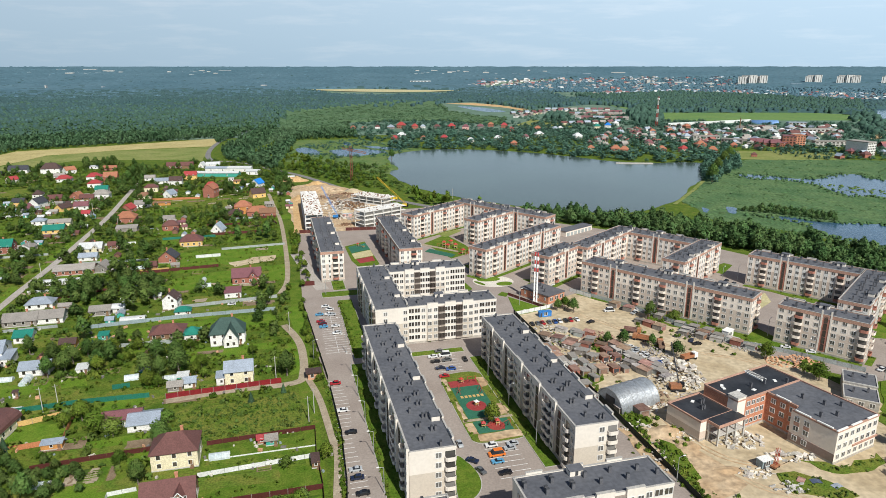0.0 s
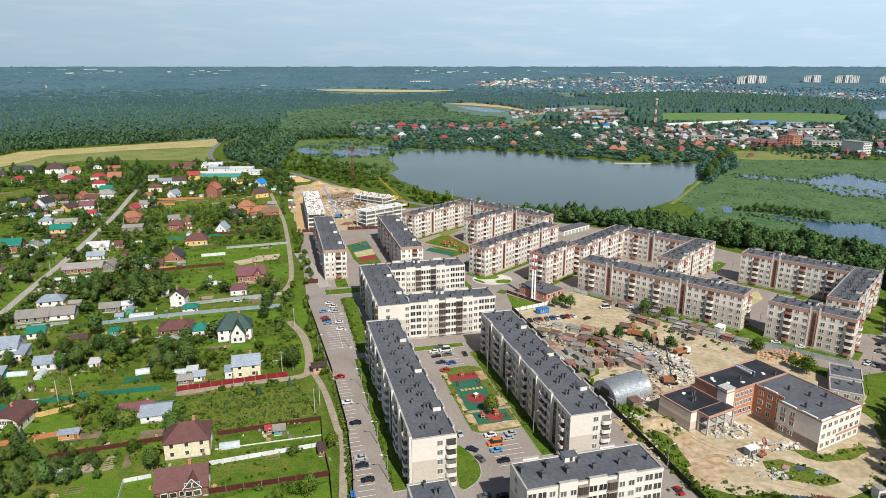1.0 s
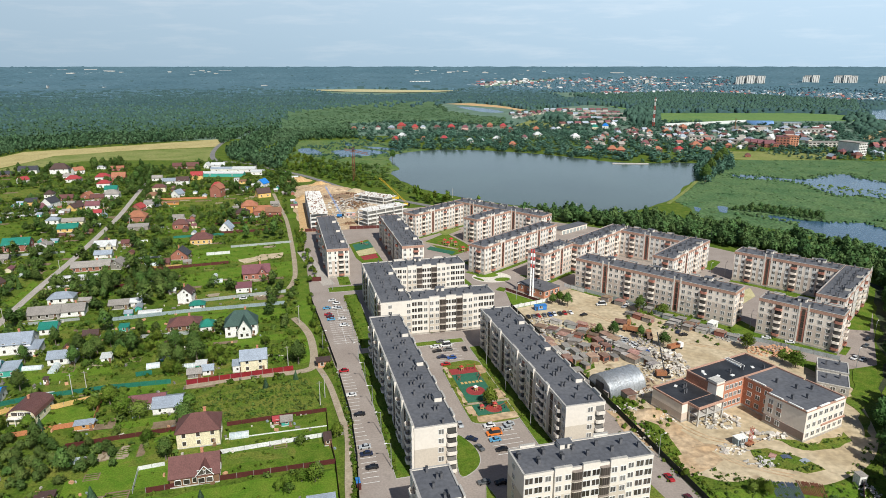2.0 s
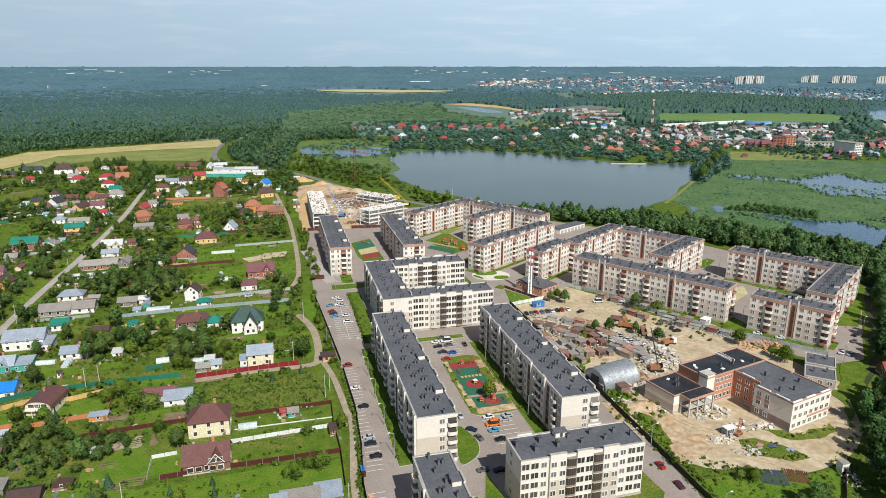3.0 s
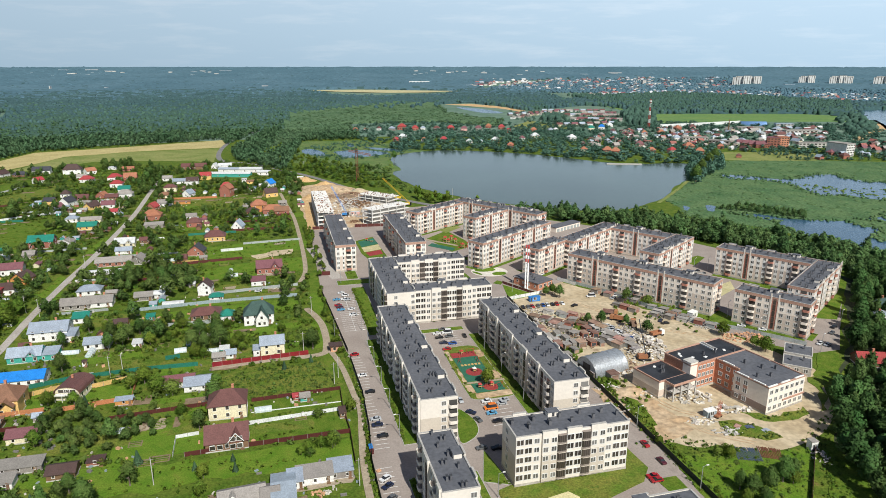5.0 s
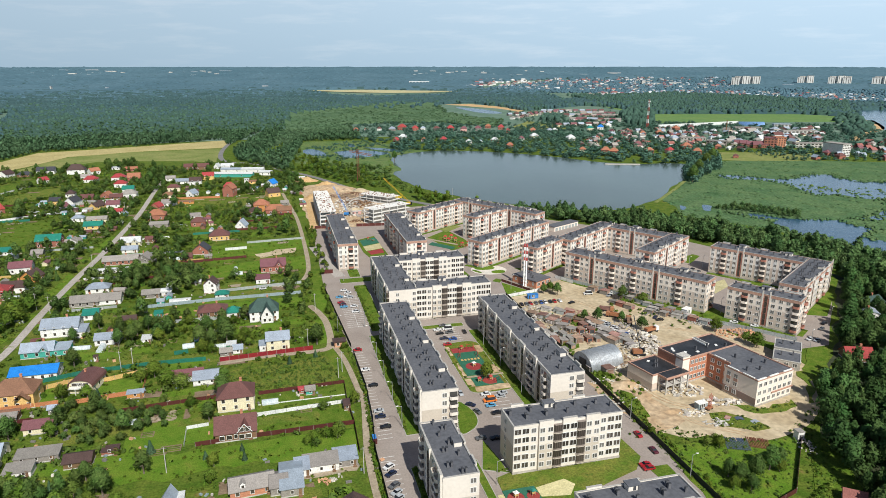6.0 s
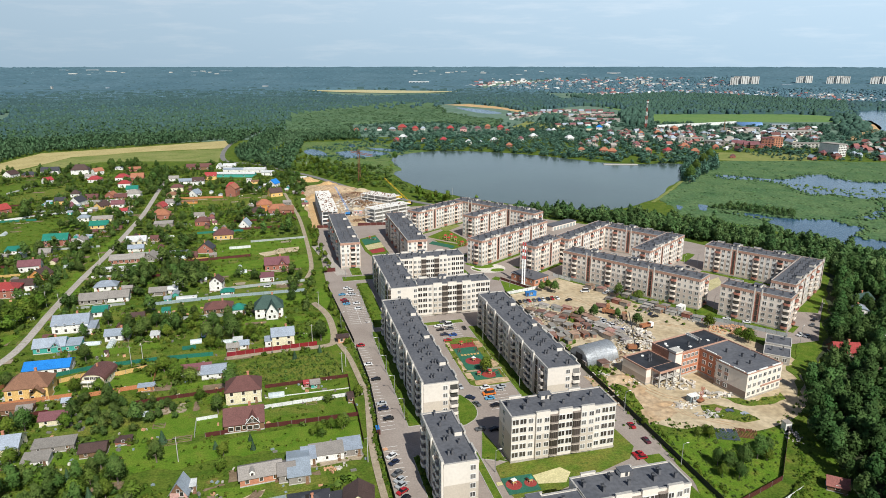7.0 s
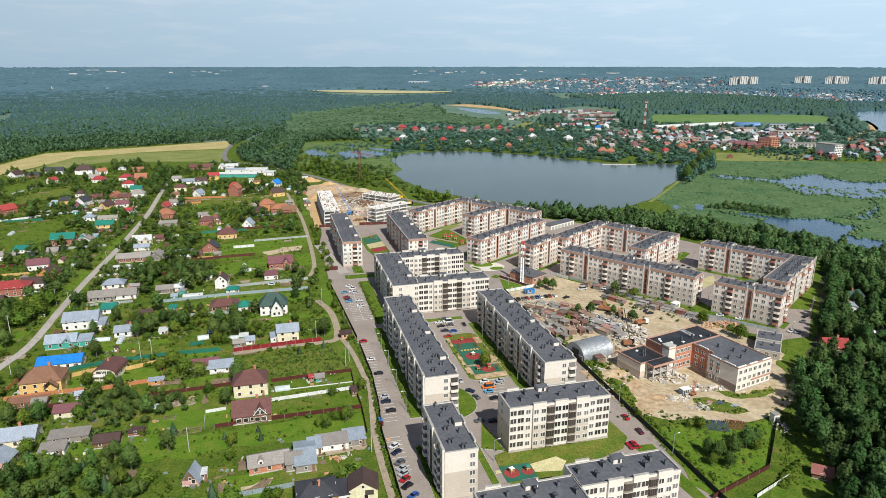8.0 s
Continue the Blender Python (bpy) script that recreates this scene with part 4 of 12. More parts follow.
def apartment(x, y, az, rects, style, shown, label, group="apartment blocks", seed=0, far=False):
    """A five-storey block: rects are its wings (x0, y0, x1, y1) in its own axes, +x along az."""
    rng = random.Random(seed)
    upper, lower, bay, balc, cornice, long_pat, short_pat, cell = STYLES[style]
    root = thing("apartment_block", x, y, 90 - az, label=label, category="apartment block", group=group)
    for r, (x0, y0, x1, y1) in enumerate(rects):
        others = [q for k, q in enumerate(rects) if k != r]
        bm = bmesh.new()
        split = FIRST + 3 * STOREY - 0.3
        box(bm, x0, y0, 0.9, x1, y1, split, 1, "b")
        box(bm, x0, y0, split, x1, y1, ROOF, 0, "b")
        if style == "front":
            # the long faces are pale from the plinth up, between their taupe bays
            bm.normal_update()
            for f in bm.faces:
                if abs(f.normal.y if x1 - x0 > y1 - y0 else f.normal.x) > 0.5:
                    f.material_index = 0
        part("wall", bm, [M[upper], M[lower]], root)
        bm = bmesh.new()
        box(bm, x0 - 0.12, y0 - 0.12, 0, x1 + 0.12, y1 + 0.12, 1.0, 0, "b")
        part("plinth", bm, M["plinth"], root)
        bm = bmesh.new()
        box(bm, x0 + 0.3, y0 + 0.3, ROOF - 0.2, x1 - 0.3, y1 - 0.3, ROOF + 0.14, 0, "b")
        deck = part("roof", bm, M["bitumen"], root, "dark grey bitumen roof with felt seams")
        bm = bmesh.new()
        for a, b, c, d in ((x0 - 0.1, y0 - 0.1, x1 + 0.1, y0 + 0.3), (x0 - 0.1, y1 - 0.3, x1 + 0.1, y1 + 0.1),
                           (x0 - 0.1, y0 + 0.3, x0 + 0.3, y1 - 0.3), (x1 - 0.3, y0 + 0.3, x1 + 0.1, y1 - 0.3)):
            mx, my = (a + c) / 2, (b + d) / 2
            if not any(q[0] < mx < q[2] and q[1] < my < q[3] for q in others):
                box(bm, a, b, ROOF - 0.5, c, d, ROOF + 0.42, 0)
                box(bm, a - 0.05, b - 0.05, ROOF + 0.42, c + 0.05, d + 0.05, ROOF + 0.5, 1)
        part("parapet", bm, [M[cornice or upper], M["kerb"]], root)
        # felt seams on the roof
        bm = bmesh.new()
        n = int(max(x1 - x0, y1 - y0) / 2.0)
        for k in range(1, n):
            if y1 - y0 > x1 - x0:
                q = y0 + (y1 - y0) * k / n
                box(bm, x0 + 0.4, q - 0.06, ROOF + 0.14, x1 - 0.4, q + 0.06, ROOF + 0.152, 0, "b")
            else:
                q = x0 + (x1 - x0) * k / n
                box(bm, q - 0.06, y0 + 0.4, ROOF + 0.14, q + 0.06, y1 - 0.4, ROOF + 0.152, 0, "b")
        part("felt_seam", bm, M["bitumen"], deck)
        # roof furniture
        span, wide = max(x1 - x0, y1 - y0), min(x1 - x0, y1 - y0)
        along_y = y1 - y0 > x1 - x0
        n = int(span / 3.5)
        for k in range(n):
            s = (k + 0.5) * span / n + rng.uniform(-0.8, 0.8)
            t = wide * (0.36 if k % 2 else 0.66) + rng.uniform(-0.6, 0.6)
            px, py = (x0 + t, y0 + s) if along_y else (x0 + s, y0 + t)
            put("roof_vent", VENT[rng.random() < 0.55], deck, px, py, ROOF + 0.14, 0 if along_y else 90)
        for k in range(max(1, int(span / 26))):
            s = (k + 0.6) * 26
            if s > span - 4:
                break
            px, py = (x1 - 2.2, y0 + s) if along_y else (x0 + s, y1 - 1.9)
            put("stair_head", HATCH, deck, px, py, ROOF + 0.14, 90 if along_y else 0, "white stair head on the roof")
        for k in range(int(span / 11)):
            s = (k + 0.5) * 11
            px, py = (x1 + 0.05, y0 + s) if along_y else (x0 + s, y1 + 0.05)
            put("raised_parapet", SCREEN, root, px, py, ROOF - 0.1, 90 if along_y else 0)
        # faces: name, start, direction along, length, turn of what looks outwards
        faces = (("n", x0, y0, 1, 0, x1 - x0, 0), ("r", x1, y0, 0, 1, y1 - y0, 90),
                 ("f", x1, y1, -1, 0, x1 - x0, 180), ("l", x0, y1, 0, -1, y1 - y0, 270))
        for key, sx, sy, dx, dy, length, turn in faces:
            nx, ny = dy, -dx
            pat = long_pat if length > 22 else short_pat
            cs = cells(pat, length, cell)
            if key not in shown:
                for c, s, w, proud in cs[::4]:
                    px, py = sx + dx * s, sy + dy * s
                    if c == "-" or any(q[0] - 0.5 < px + nx < q[2] + 0.5 and q[1] - 0.5 < py + ny < q[3] + 0.5 for q in others):
                        continue
                    put("window_strip", COLUMN["p" if c in "pgb" else "w"], root, px, py, FIRST + 0.85, turn)
                continue
            run = None
            for c, s, w, proud in cs + [("-", length, 0, None)]:
                # projecting bays become wall boxes of their own
                if run and (proud != run[2]):
                    if run[2]:
                        a, b = run[0] + 0.25, run[1] - 0.25
                        ax, ay, bx, by = sx + dx * a, sy + dy * a, sx + dx * b + nx * 0.7, sy + dy * b + ny * 0.7
                        bm = bmesh.new()
                        box(bm, min(ax, bx), min(ay, by), 0.9, max(ax, bx), max(ay, by), split, 2 if run[3] == "w" else 0, "b")
                        box(bm, min(ax, bx), min(ay, by), split, max(ax, bx), max(ay, by), TOP + 0.55, 0, "b")
                        box(bm, min(ax, bx) - 0.06, min(ay, by) - 0.06, TOP + 0.55, max(ax, bx) + 0.06, max(ay, by) + 0.06, TOP + 0.65, 1)
                        part("facade_bay", bm, [M[bay], M["kerb"], M[lower if style == "front" else bay]], root)
                    run = None
                if proud is None:
                    break
                run = (run[0] if run else s - w / 2, s + w / 2, proud, c)
            for c, s, w, proud in cs:
                if c == "-":
                    continue
                off = (0.7 if proud else 0.0) + (0.1 if c == "g" and cornice else 0.0)
                px, py = sx + dx * s + nx * off, sy + dy * s + ny * off
                if any(q[0] - 0.5 < px + nx < q[2] + 0.5 and q[1] - 0.5 < py + ny < q[3] + 0.5 for q in others):
                    continue
                if far and c != "b":
                    put("window_strip", COLUMN[c], root, px, py, FIRST + (0.35 if c == "g" else 0.85), turn)
                    continue
                for k in range(5):
                    z = FIRST + k * STOREY
                    sill = 0.35 if c in "gb" else 0.85
                    if c == "b":
                        put("balcony", BALC["stripred" if cornice and k in (0, 4) else balc], root, px, py, z + 0.1, turn)
                    else:
                        put("window", WIN["t" if c == "g" and cornice else c], root, px, py, z + sill, turn)
            if cornice:
                bm = bmesh.new()
                ax, ay = sx + nx * 0.05, sy + ny * 0.05
                bx, by = sx + dx * length + nx * 0.12, sy + dy * length + ny * 0.12
                box(bm, min(ax, bx), min(ay, by), ROOF - 1.05, max(ax, bx), max(ay, by), ROOF - 0.55, 0)
                part("cornice", bm, M[cornice], root, "brick-red cornice band")
                for c, s, w, proud in cs:
                    if c == "g":
                        qx, qy = sx + dx * s, sy + dy * s
                        bm = bmesh.new()
                        off = 0.76 if proud else 0.06
                        if dx:
                            box(bm, qx - w / 2 + 0.15, min(qy, qy + ny * off), 1.0, qx + w / 2 - 0.15, max(qy, qy + ny * off), ROOF - 1.3, 0)
                        else:
                            box(bm, min(qx, qx + nx * off), qy - w / 2 + 0.15, 1.0, max(qx, qx + nx * off), qy + w / 2 - 0.15, ROOF - 1.3, 0)
                        part("stair_strip", bm, M["stripred"], root, "brick-red stair strip")
                        bm = bmesh.new()
                        for side in (-1, 1):
                            a, b = s + side * (w / 2 + 0.05) - 0.32, s + side * (w / 2 + 0.05) + 0.32
                            ax, ay, bx, by = sx + dx * a, sy + dy * a, sx + dx * b + nx * (off + 0.14), sy + dy * b + ny * (off + 0.14)
                            box(bm, min(ax, bx), min(ay, by), 0.9, max(ax, bx), max(ay, by), TOP + 1.2, 0)
                        part("pilaster", bm, M["cream"], root, "pale full-height pilasters")
    return root


PALE = "five-storey cream and taupe apartment block with dark flat roof"
ROSE = "five-storey pale pink and mauve block with red cornice bands"
apartment(-8.9, 149.0, 75.5, [(0, 0, 12.8, 89)], "estate", "nl", PALE, seed=1)
apartment(37.2, 161.6, 75.5, [(0, 0, 13.2, 86)], "estate", "nl", PALE, seed=2)
apartment(20.1, 126.9, 75.5, [(0, 0, 37.2, 11.8)], "front", "nl", "cream five-storey block with dark loggias above a lawn", seed=3)
apartment(-1.9, 101.2, 75.5, [(0, 0, 10.4, 29)], "estate", "nl", PALE, seed=4)
apartment(8.7, 71.6, 75.5, [(0, 0, 29, 12), (29, 6.4, 60.0, 16.9)], "front", "nl", "stepped cream five-storey block with dark loggias", seed=5)
apartment(-28.0, 251.5, 75.5, [(0, 0, 14, 62), (14, 0.6, 53, 12.6), (14, 49, 53, 62)], "front", "nl", "three-winged cream five-storey block round a court", seed=6)
apartment(-66.5, 338.0, 75.5, [(0, 0, 12.6, 87)], "angled", "nl", ROSE, seed=7, far=True)
apartment(-24.1, 344.7, 75.5, [(0, 0, 13, 84)], "angled", "nl", ROSE, seed=8, far=True)
apartment(47.7, 337.0, 132, [(0, 0, 11.5, 32)], "angled", "nr", ROSE, seed=9)
apartment(72.0, 321.4, 132, [(0, 0, 84, 12.5)], "angled", "nr", ROSE, seed=10)
apartment(71.4, 355.3, 132, [(0, 0, 12, 60), (12, 48, 51.4, 60), (51.4, 8.9, 63.4, 61)], "angled", "nr", "U-shaped pale pink and mauve block round a green court", seed=11, far=True)
apartment(163.9, 334.3, 132, [(0, 0, 52, 12), (52, -47, 64, 12)], "angled", "nr", "L-shaped pale pink and mauve block beside tall trees", seed=12, far=True)
apartment(142.2, 258.6, 132, [(0, 0, 33.5, 10.5)], "angled", "nr", ROSE, seed=13)
apartment(14.8, 351.2, 132, [(0, 0, 12, 76)], "angled", "nr", ROSE, seed=14, far=True)
apartment(13.9, 420.4, 132, [(0, 0, 12, 38)], "angled", "nr", ROSE, seed=15, far=True)
apartment(8.2, 476.7, 132, [(0, 0, 81, 12)], "angled", "nr", ROSE, seed=16, far=True)
apartment(-28.5, 436.0, 132, [(0, 0, 12, 52)], "angled", "nr", ROSE, seed=17, far=True)


# grass strips along the fronts of the angled blocks: block corner, then a box in its own axes
VERGES = []
for x, y, strips_ in ((72.0, 321.4, ((0, -4.2, 84, -0.5),)), (47.7, 337.0, ((0, -3.0, 11.5, -0.5), (12.0, 0, 14.6, 32))), (14.8, 351.2, ((0, -3.4, 12, -0.5), (12.5, 0, 15.4, 76))),
                      (142.2, 258.6, ((0, -4.0, 33.5, -0.5), (34.0, 0, 36.4, 10.5))), (71.4, 355.3, ((0, -3.0, 12, -0.5), (51.4, 5.4, 63.4, 8.4))),
                      (163.9, 334.3, ((0, -3.6, 51.4, -0.5), (51.8, -50.4, 64, -47.5))), (8.2, 476.7, ((0, -3.6, 81, -0.5),)), (-28.5, 436.0, ((0, -3.0, 12, -0.5), (12.5, 0, 15, 52)))):
    for x0, y0, x1, y1 in strips_:
        m = pose(x, y, 0, 0, 0, -42)
        VERGES.append([tuple((m @ Vector((a, b, 0)))[:2]) for a, b in ((x0, y0), (x1, y0), (x1, y1), (x0, y1))])
        sheet("ground_verge", VERGES[-1], 0.15, M["lawn"], "narrow green verge along the foot of a block", "lawn")

# ---- the unfinished school ----
def wall_window(root, key, x, y, z, turn):
    put("window", WIN[key], root, x, y, z, turn)


school = thing("school_building", 115.9, 168.6, 28.0, label="unfinished three-storey school in cream and orange brick", category="school")
H3 = 11.3


def school_wing(x0, y0, x1, y1, h, wall, roof, lower=None, open_ends=""):
    bm = bmesh.new()
    box(bm, x0, y0, 0.8, x1, y1, 3.4, 1, "b")
    box(bm, x0, y0, 3.4, x1, y1, h - 0.7, 0, "b")
    part("wall", bm, [M[wall], M[lower or wall]], school)
    bm = bmesh.new()
    box(bm, x0 - 0.1, y0 - 0.1, 0, x1 + 0.1, y1 + 0.1, 0.8, 0, "b")
    part("plinth", bm, M["plinth"], school)
    bm = bmesh.new()
    box(bm, x0 + 0.3, y0 + (0.0 if "n" in open_ends else 0.3), h - 0.9, x1 - 0.3, y1 - (0.0 if "f" in open_ends else 0.3), h - 0.45, 0, "b")
    part("roof", bm, M[roof], school, "dark flat bitumen roof")
    bm = bmesh.new()
    for k, (a, b, c, d) in enumerate(((x0 - 0.15, y0 - 0.15, x1 + 0.15, y0 + 0.3), (x0 - 0.15, y1 - 0.3, x1 + 0.15, y1 + 0.15),
                                      (x0 - 0.15, y0 + 0.3, x0 + 0.3, y1 - 0.3), (x1 - 0.3, y0 + 0.3, x1 + 0.15, y1 - 0.3))):
        if (k == 0 and "n" in open_ends) or (k == 1 and "f" in open_ends):
            continue
        bm = bmesh.new()
        box(bm, a, b, h - 0.55, c, d, h, 0)
        part("parapet", bm, M["redband"], school, "dull red parapet band")


school_wing(0, 0, 20.8, 14.7, H3, "pinkish", "bitumen", None, "f")
school_wing(3.4, 14.72, 20.8, 26.0, H3 - 0.02, "brick", "bitumen", None, "nf")
school_wing(-10.6, 26.02, 20.8, 39.2, H3, "brick", "black_roof")
school_wing(-25.2, 27.4, -10.62, 41.0, 7.3, "pinkish", "black_roof", "mauve")
bm = bmesh.new()
box(bm, -0.12, -0.02, 0.8, -0.004, 14.7, 3.5)
part("cladding", bm, M["plum_brick"], school, "dull brown brick of the ground storey")
bm = bmesh.new()
box(bm, 8.6, -0.45, 3.95, 21.1, -0.004, 4.4)
part("string_course", bm, M["redband"], school, "dull red band over the ground storey")
for k in range(7):
    for s in range(3):
        wall_window(school, "w", 1.7 + k * 2.9, -0.02, 1.55 + s * 3.25, 0)
for y in (9.4, 12.6):
    for s in range(3):
        wall_window(school, "w", -0.14 if s == 0 else -0.02, y, 1.55 + s * 3.25, 270)
    bm = bmesh.new()
    box(bm, -0.08, y - 0.9, 6.5, -0.004, y + 0.9, 7.8)
    part("spandrel", bm, M["redband"], school, "dull red panel between two windows")
for k in range(3):
    for s in range(3):
        wall_window(school, "w", 3.38, 16.6 + k * 3.3, 1.7 + s * 3.25, 270)
for k in range(4):
    for s in range(3):
        wall_window(school, "w", -5.2 + k * 2.3, 26.0, 1.7 + s * 3.25, 0)
for k in range(5):
    for s in range(3):
        wall_window(school, "w", 20.82, 3 + k * 7.2, 1.7 + s * 3.25, 90)
# the open porch: deck, columns and roof
bm = bmesh.new()
box(bm, -22.6, 22.6, 6.4, -10.0, 27.38, 7.3, 0)
box(bm, -22.3, 22.9, 7.3, -10.3, 27.36, 7.36, 1)
part("porch_roof", bm, [M["redband"], M["black_roof"]], school)
bm = bmesh.new()
box(bm, -22.4, 22.9, 3.3, -10.3, 27.3, 3.6, 0)
part("porch_floor", bm, M["concrete"], school, "raw concrete porch deck")
bm = bmesh.new()
box(bm, -0.25, -0.25, 0, 0.25, 0.25, 6.4, 0)
column = mesh_of(bm, "porch_column", M["concrete"])
for x in (-22.2, -18.2, -14.3, -10.4):
    put("porch_column", column, school, x, 23.0)
    put("porch_column", column, school, x, 26.6)
# the cream stair tower between the high and the low wing, and a long skylight
bm = bmesh.new()
box(bm, -10.75, 25.9, 0.8, -6.9, 29.6, H3 + 0.8, 0, "b")
box(bm, -10.95, 25.7, H3 + 0.8, -6.7, 29.8, H3 + 1.0, 1)
part("stair_head", bm, [M["pinkish"], M["concrete"]], school, "cream stair tower above the roof")
bm = bmesh.new()
box(bm, -1.1, -3.8, 0, 1.1, 3.8, 0.5, 0, "b")
for k in range(7):
    box(bm, -0.8, -3.5 + k * 1.03, 0.5, 0.8, -2.75 + k * 1.03, 0.62, 1)
put("skylight", mesh_of(bm, "skylight", [M["white"], M["pale_pane"]]), school, 10.2, 35.6, H3 - 0.45, -4, "long white roof light with small panes")
for x, y in ((4, 8), (9, 6), (12, 12), (10, 18), (16, 9), (2, 31), (8.2, 30.5), (15.6, 27.4)):
    put("roof_vent", VENT[0], school, x, y, H3 - 0.5)
for x, y in ((-18, 33), (-15, 36)):
    put("roof_vent", VENT[1], school, x, y, 6.8)
bm = bmesh.new()
box(bm, -0.7, -0.5, 0, 0.7, 0.5, 0.25)
pack = mesh_of(bm, "insulation_pack", M["white"])
for x, y, t in ((-6, 36, 40), (-7, 34.5, 70), (-4, 31, 20), (-17, 38, 30), (13, 30, 60), (1, 29, 5)):
    put("insulation_pack", pack, school, x, y, (H3 if x > -10 else 7.3) - 0.44, t)
bm = bmesh.new()
box(bm, -2.5, -0.25, 0, 2.5, 0.25, 0.35, 0)
cap = mesh_of(bm, "coping_slab", M["white"])
for x, y, t in ((2, 0, 0), (9, 0, 0), (17, 0, 0), (0, 4, 90), (0, 11, 90), (3.4, 20, 90)):
    put("coping_slab", cap, school, x, y, H3 + 0.02, t)

# ---- low service hall with a grey roof ----
hall = thing("service_hall", 139.4, 203.4, -29.0, label="low grey service hall with a stepped flat roof", category="hall")
bm = bmesh.new()
box(bm, 0, 0, 0, 10.6, 10.8, 3.6, 0, "b")
box(bm, 0, 10.8, 0, 10.6, 21.6, 4.6, 0, "b")
part("wall", bm, M["plinth"], hall)
for y0, y1, h in ((0, 10.78, 3.6), (10.8, 21.6, 4.6)):
    bm = bmesh.new()
    box(bm, 0.25, y0 + 0.25, h, 10.35, y1 - 0.25, h + 0.15, 0)
    deck = part("roof", bm, M["bitumen"], hall, "dark felt roof")
    bm = bmesh.new()
    for a, b, c, d in ((-0.1, y0 - 0.1, 10.7, y0 + 0.25), (-0.1, y1 - 0.25, 10.7, y1), (-0.1, y0 + 0.25, 0.25, y1 - 0.25), (10.35, y0 + 0.25, 10.7, y1 - 0.25)):
        box(bm, a, b, h, c, d, h + 0.4)
    part("parapet", bm, M["concrete"], hall)
    for k in range(2):
        put("roof_vent", VENT[0], deck, 3 + k * 4.5, (y0 + y1) / 2 + k * 2, h + 0.15)
for k in range(3):
    put("window", WIN["w"], hall, 2 + k * 3.3, -0.02, 1.5)

row = thing("low_garage_row", 85.2, 435.8, 42.0, label="low pale garage row behind the blocks", category="garage row")
bm = bmesh.new()
box(bm, 0, 0, 0, 30, 8, 3.6, 0, "b")
part("wall", bm, M["pinkish"], row)
bm = bmesh.new()
box(bm, -0.3, -0.3, 3.6, 30.3, 8.3, 3.95)
part("roof", bm, M["bitumen"], row)
for k in range(7):
    bm = bmesh.new()
    box(bm, 1.2 + k * 4.1, -0.06, 0.1, 4.2 + k * 4.1, 0, 2.6)
    part("gate", bm, M["f_grey"], row)

# ---- round-backed hangar ----
def arch_hall(x, y, turn, length, radius, label, skin="steel", words="ribbed galvanised shell"):
    root = thing("arched_hangar", x, y, turn, label=label, category="hangar")
    bm = bmesh.new()
    n = 18
    rows = []
    for xx in (0, length):
        rows.append([bm.verts.new((xx, -radius * math.cos(math.pi * k / n), radius * 1.02 * math.sin(math.pi * k / n))) for k in range(n + 1)])
        rows.append([bm.verts.new((xx, -(radius - 0.15) * math.cos(math.pi * k / n), (radius - 0.15) * 1.02 * math.sin(math.pi * k / n))) for k in range(n + 1)])
    for k in range(n):
        bm.faces.new((rows[0][k], rows[0][k + 1], rows[2][k + 1], rows[2][k]))
        bm.faces.new((rows[1][k + 1], rows[1][k], rows[3][k], rows[3][k + 1]))
        bm.faces.new((rows[0][k + 1], rows[0][k], rows[1][k], rows[1][k + 1]))
    bmesh.ops.recalc_face_normals(bm, faces=bm.faces)
    part("shell", bm, M[skin], root, words, smooth=True)
    for xx in (0.4, length - 0.4):
        bm = bmesh.new()
        vs = [bm.verts.new((xx, -(radius - 0.2) * math.cos(math.pi * k / n), (radius - 0.2) * math.sin(math.pi * k / n))) for k in range(n + 1)]
        bm.faces.new(vs)
        part("end_wall", bm, M["r_zinc"], root)
    bm = bmesh.new()
    box(bm, 0.2, -2.2, 0, 0.34, 2.2, 4.2, 0)
    part("gate", bm, M["darkmetal"], root, "dark sliding gate")
    for k in range(7):
        bm = bmesh.new()
        xx = 0.2 + (length - 0.4) * k / 6
        pts = [(-(radius + 0.04) * math.cos(math.pi * q / n), (radius + 0.06) * 1.02 * math.sin(math.pi * q / n)) for q in range(n + 1)]
        for (ya, za), (yb, zb) in zip(pts, pts[1:]):
            tube(bm, (xx, ya, za), (xx, yb, zb), 0.07, 0.07, 4)
        part("rib", bm, M["lamp"], root)
    return root


arch_hall(57.8, 202.8, 28.0, 17.5, 6.6, "silver half-round metal hangar among garages")

# ---- boiler house with two chimneys ----
boiler = thing("boiler_house", 52.1, 302.2, 41.0, label="low orange brick boiler house with a grey flat roof", category="boiler house")
bm = bmesh.new()
box(bm, 0, 0, 0, 12.4, 18.3, 4.5, 0, "b")
part("wall", bm, M["brick"], boiler)
bm = bmesh.new()
box(bm, -0.3, -0.3, 4.5, 12.7, 18.6, 5.0, 0)
part("roof", bm, M["vent"], boiler, "dark grey flat roof with a rim")
bm = bmesh.new()
box(bm, -0.12, -0.12, 0, 12.52, 18.42, 0.5, 0, "b")
part("plinth", bm, M["plinth"], boiler)
for k in range(3):
    put("window", WIN["p"], boiler, 2.3 + k * 3.9, 0, 1.9, 0)
for k in range(4):
    put("window", WIN["s"], boiler, 0, 2.2 + k * 4.4, 2.2, 270)
for k in range(3):
    put("roof_vent", VENT[0], boiler, 3 + k * 3, 5 + k * 4, 5.0)
bm = bmesh.new()
for k in range(13):
    tube(bm, (0, 0, k * 2.0), (0, 0, (k + 1) * 2.0), 0.42, 0.42, 12, 1 if k in (8, 10, 12) else 0)
stack = mesh_of(bm, "stack", [M["white"], M["playred"]], True)
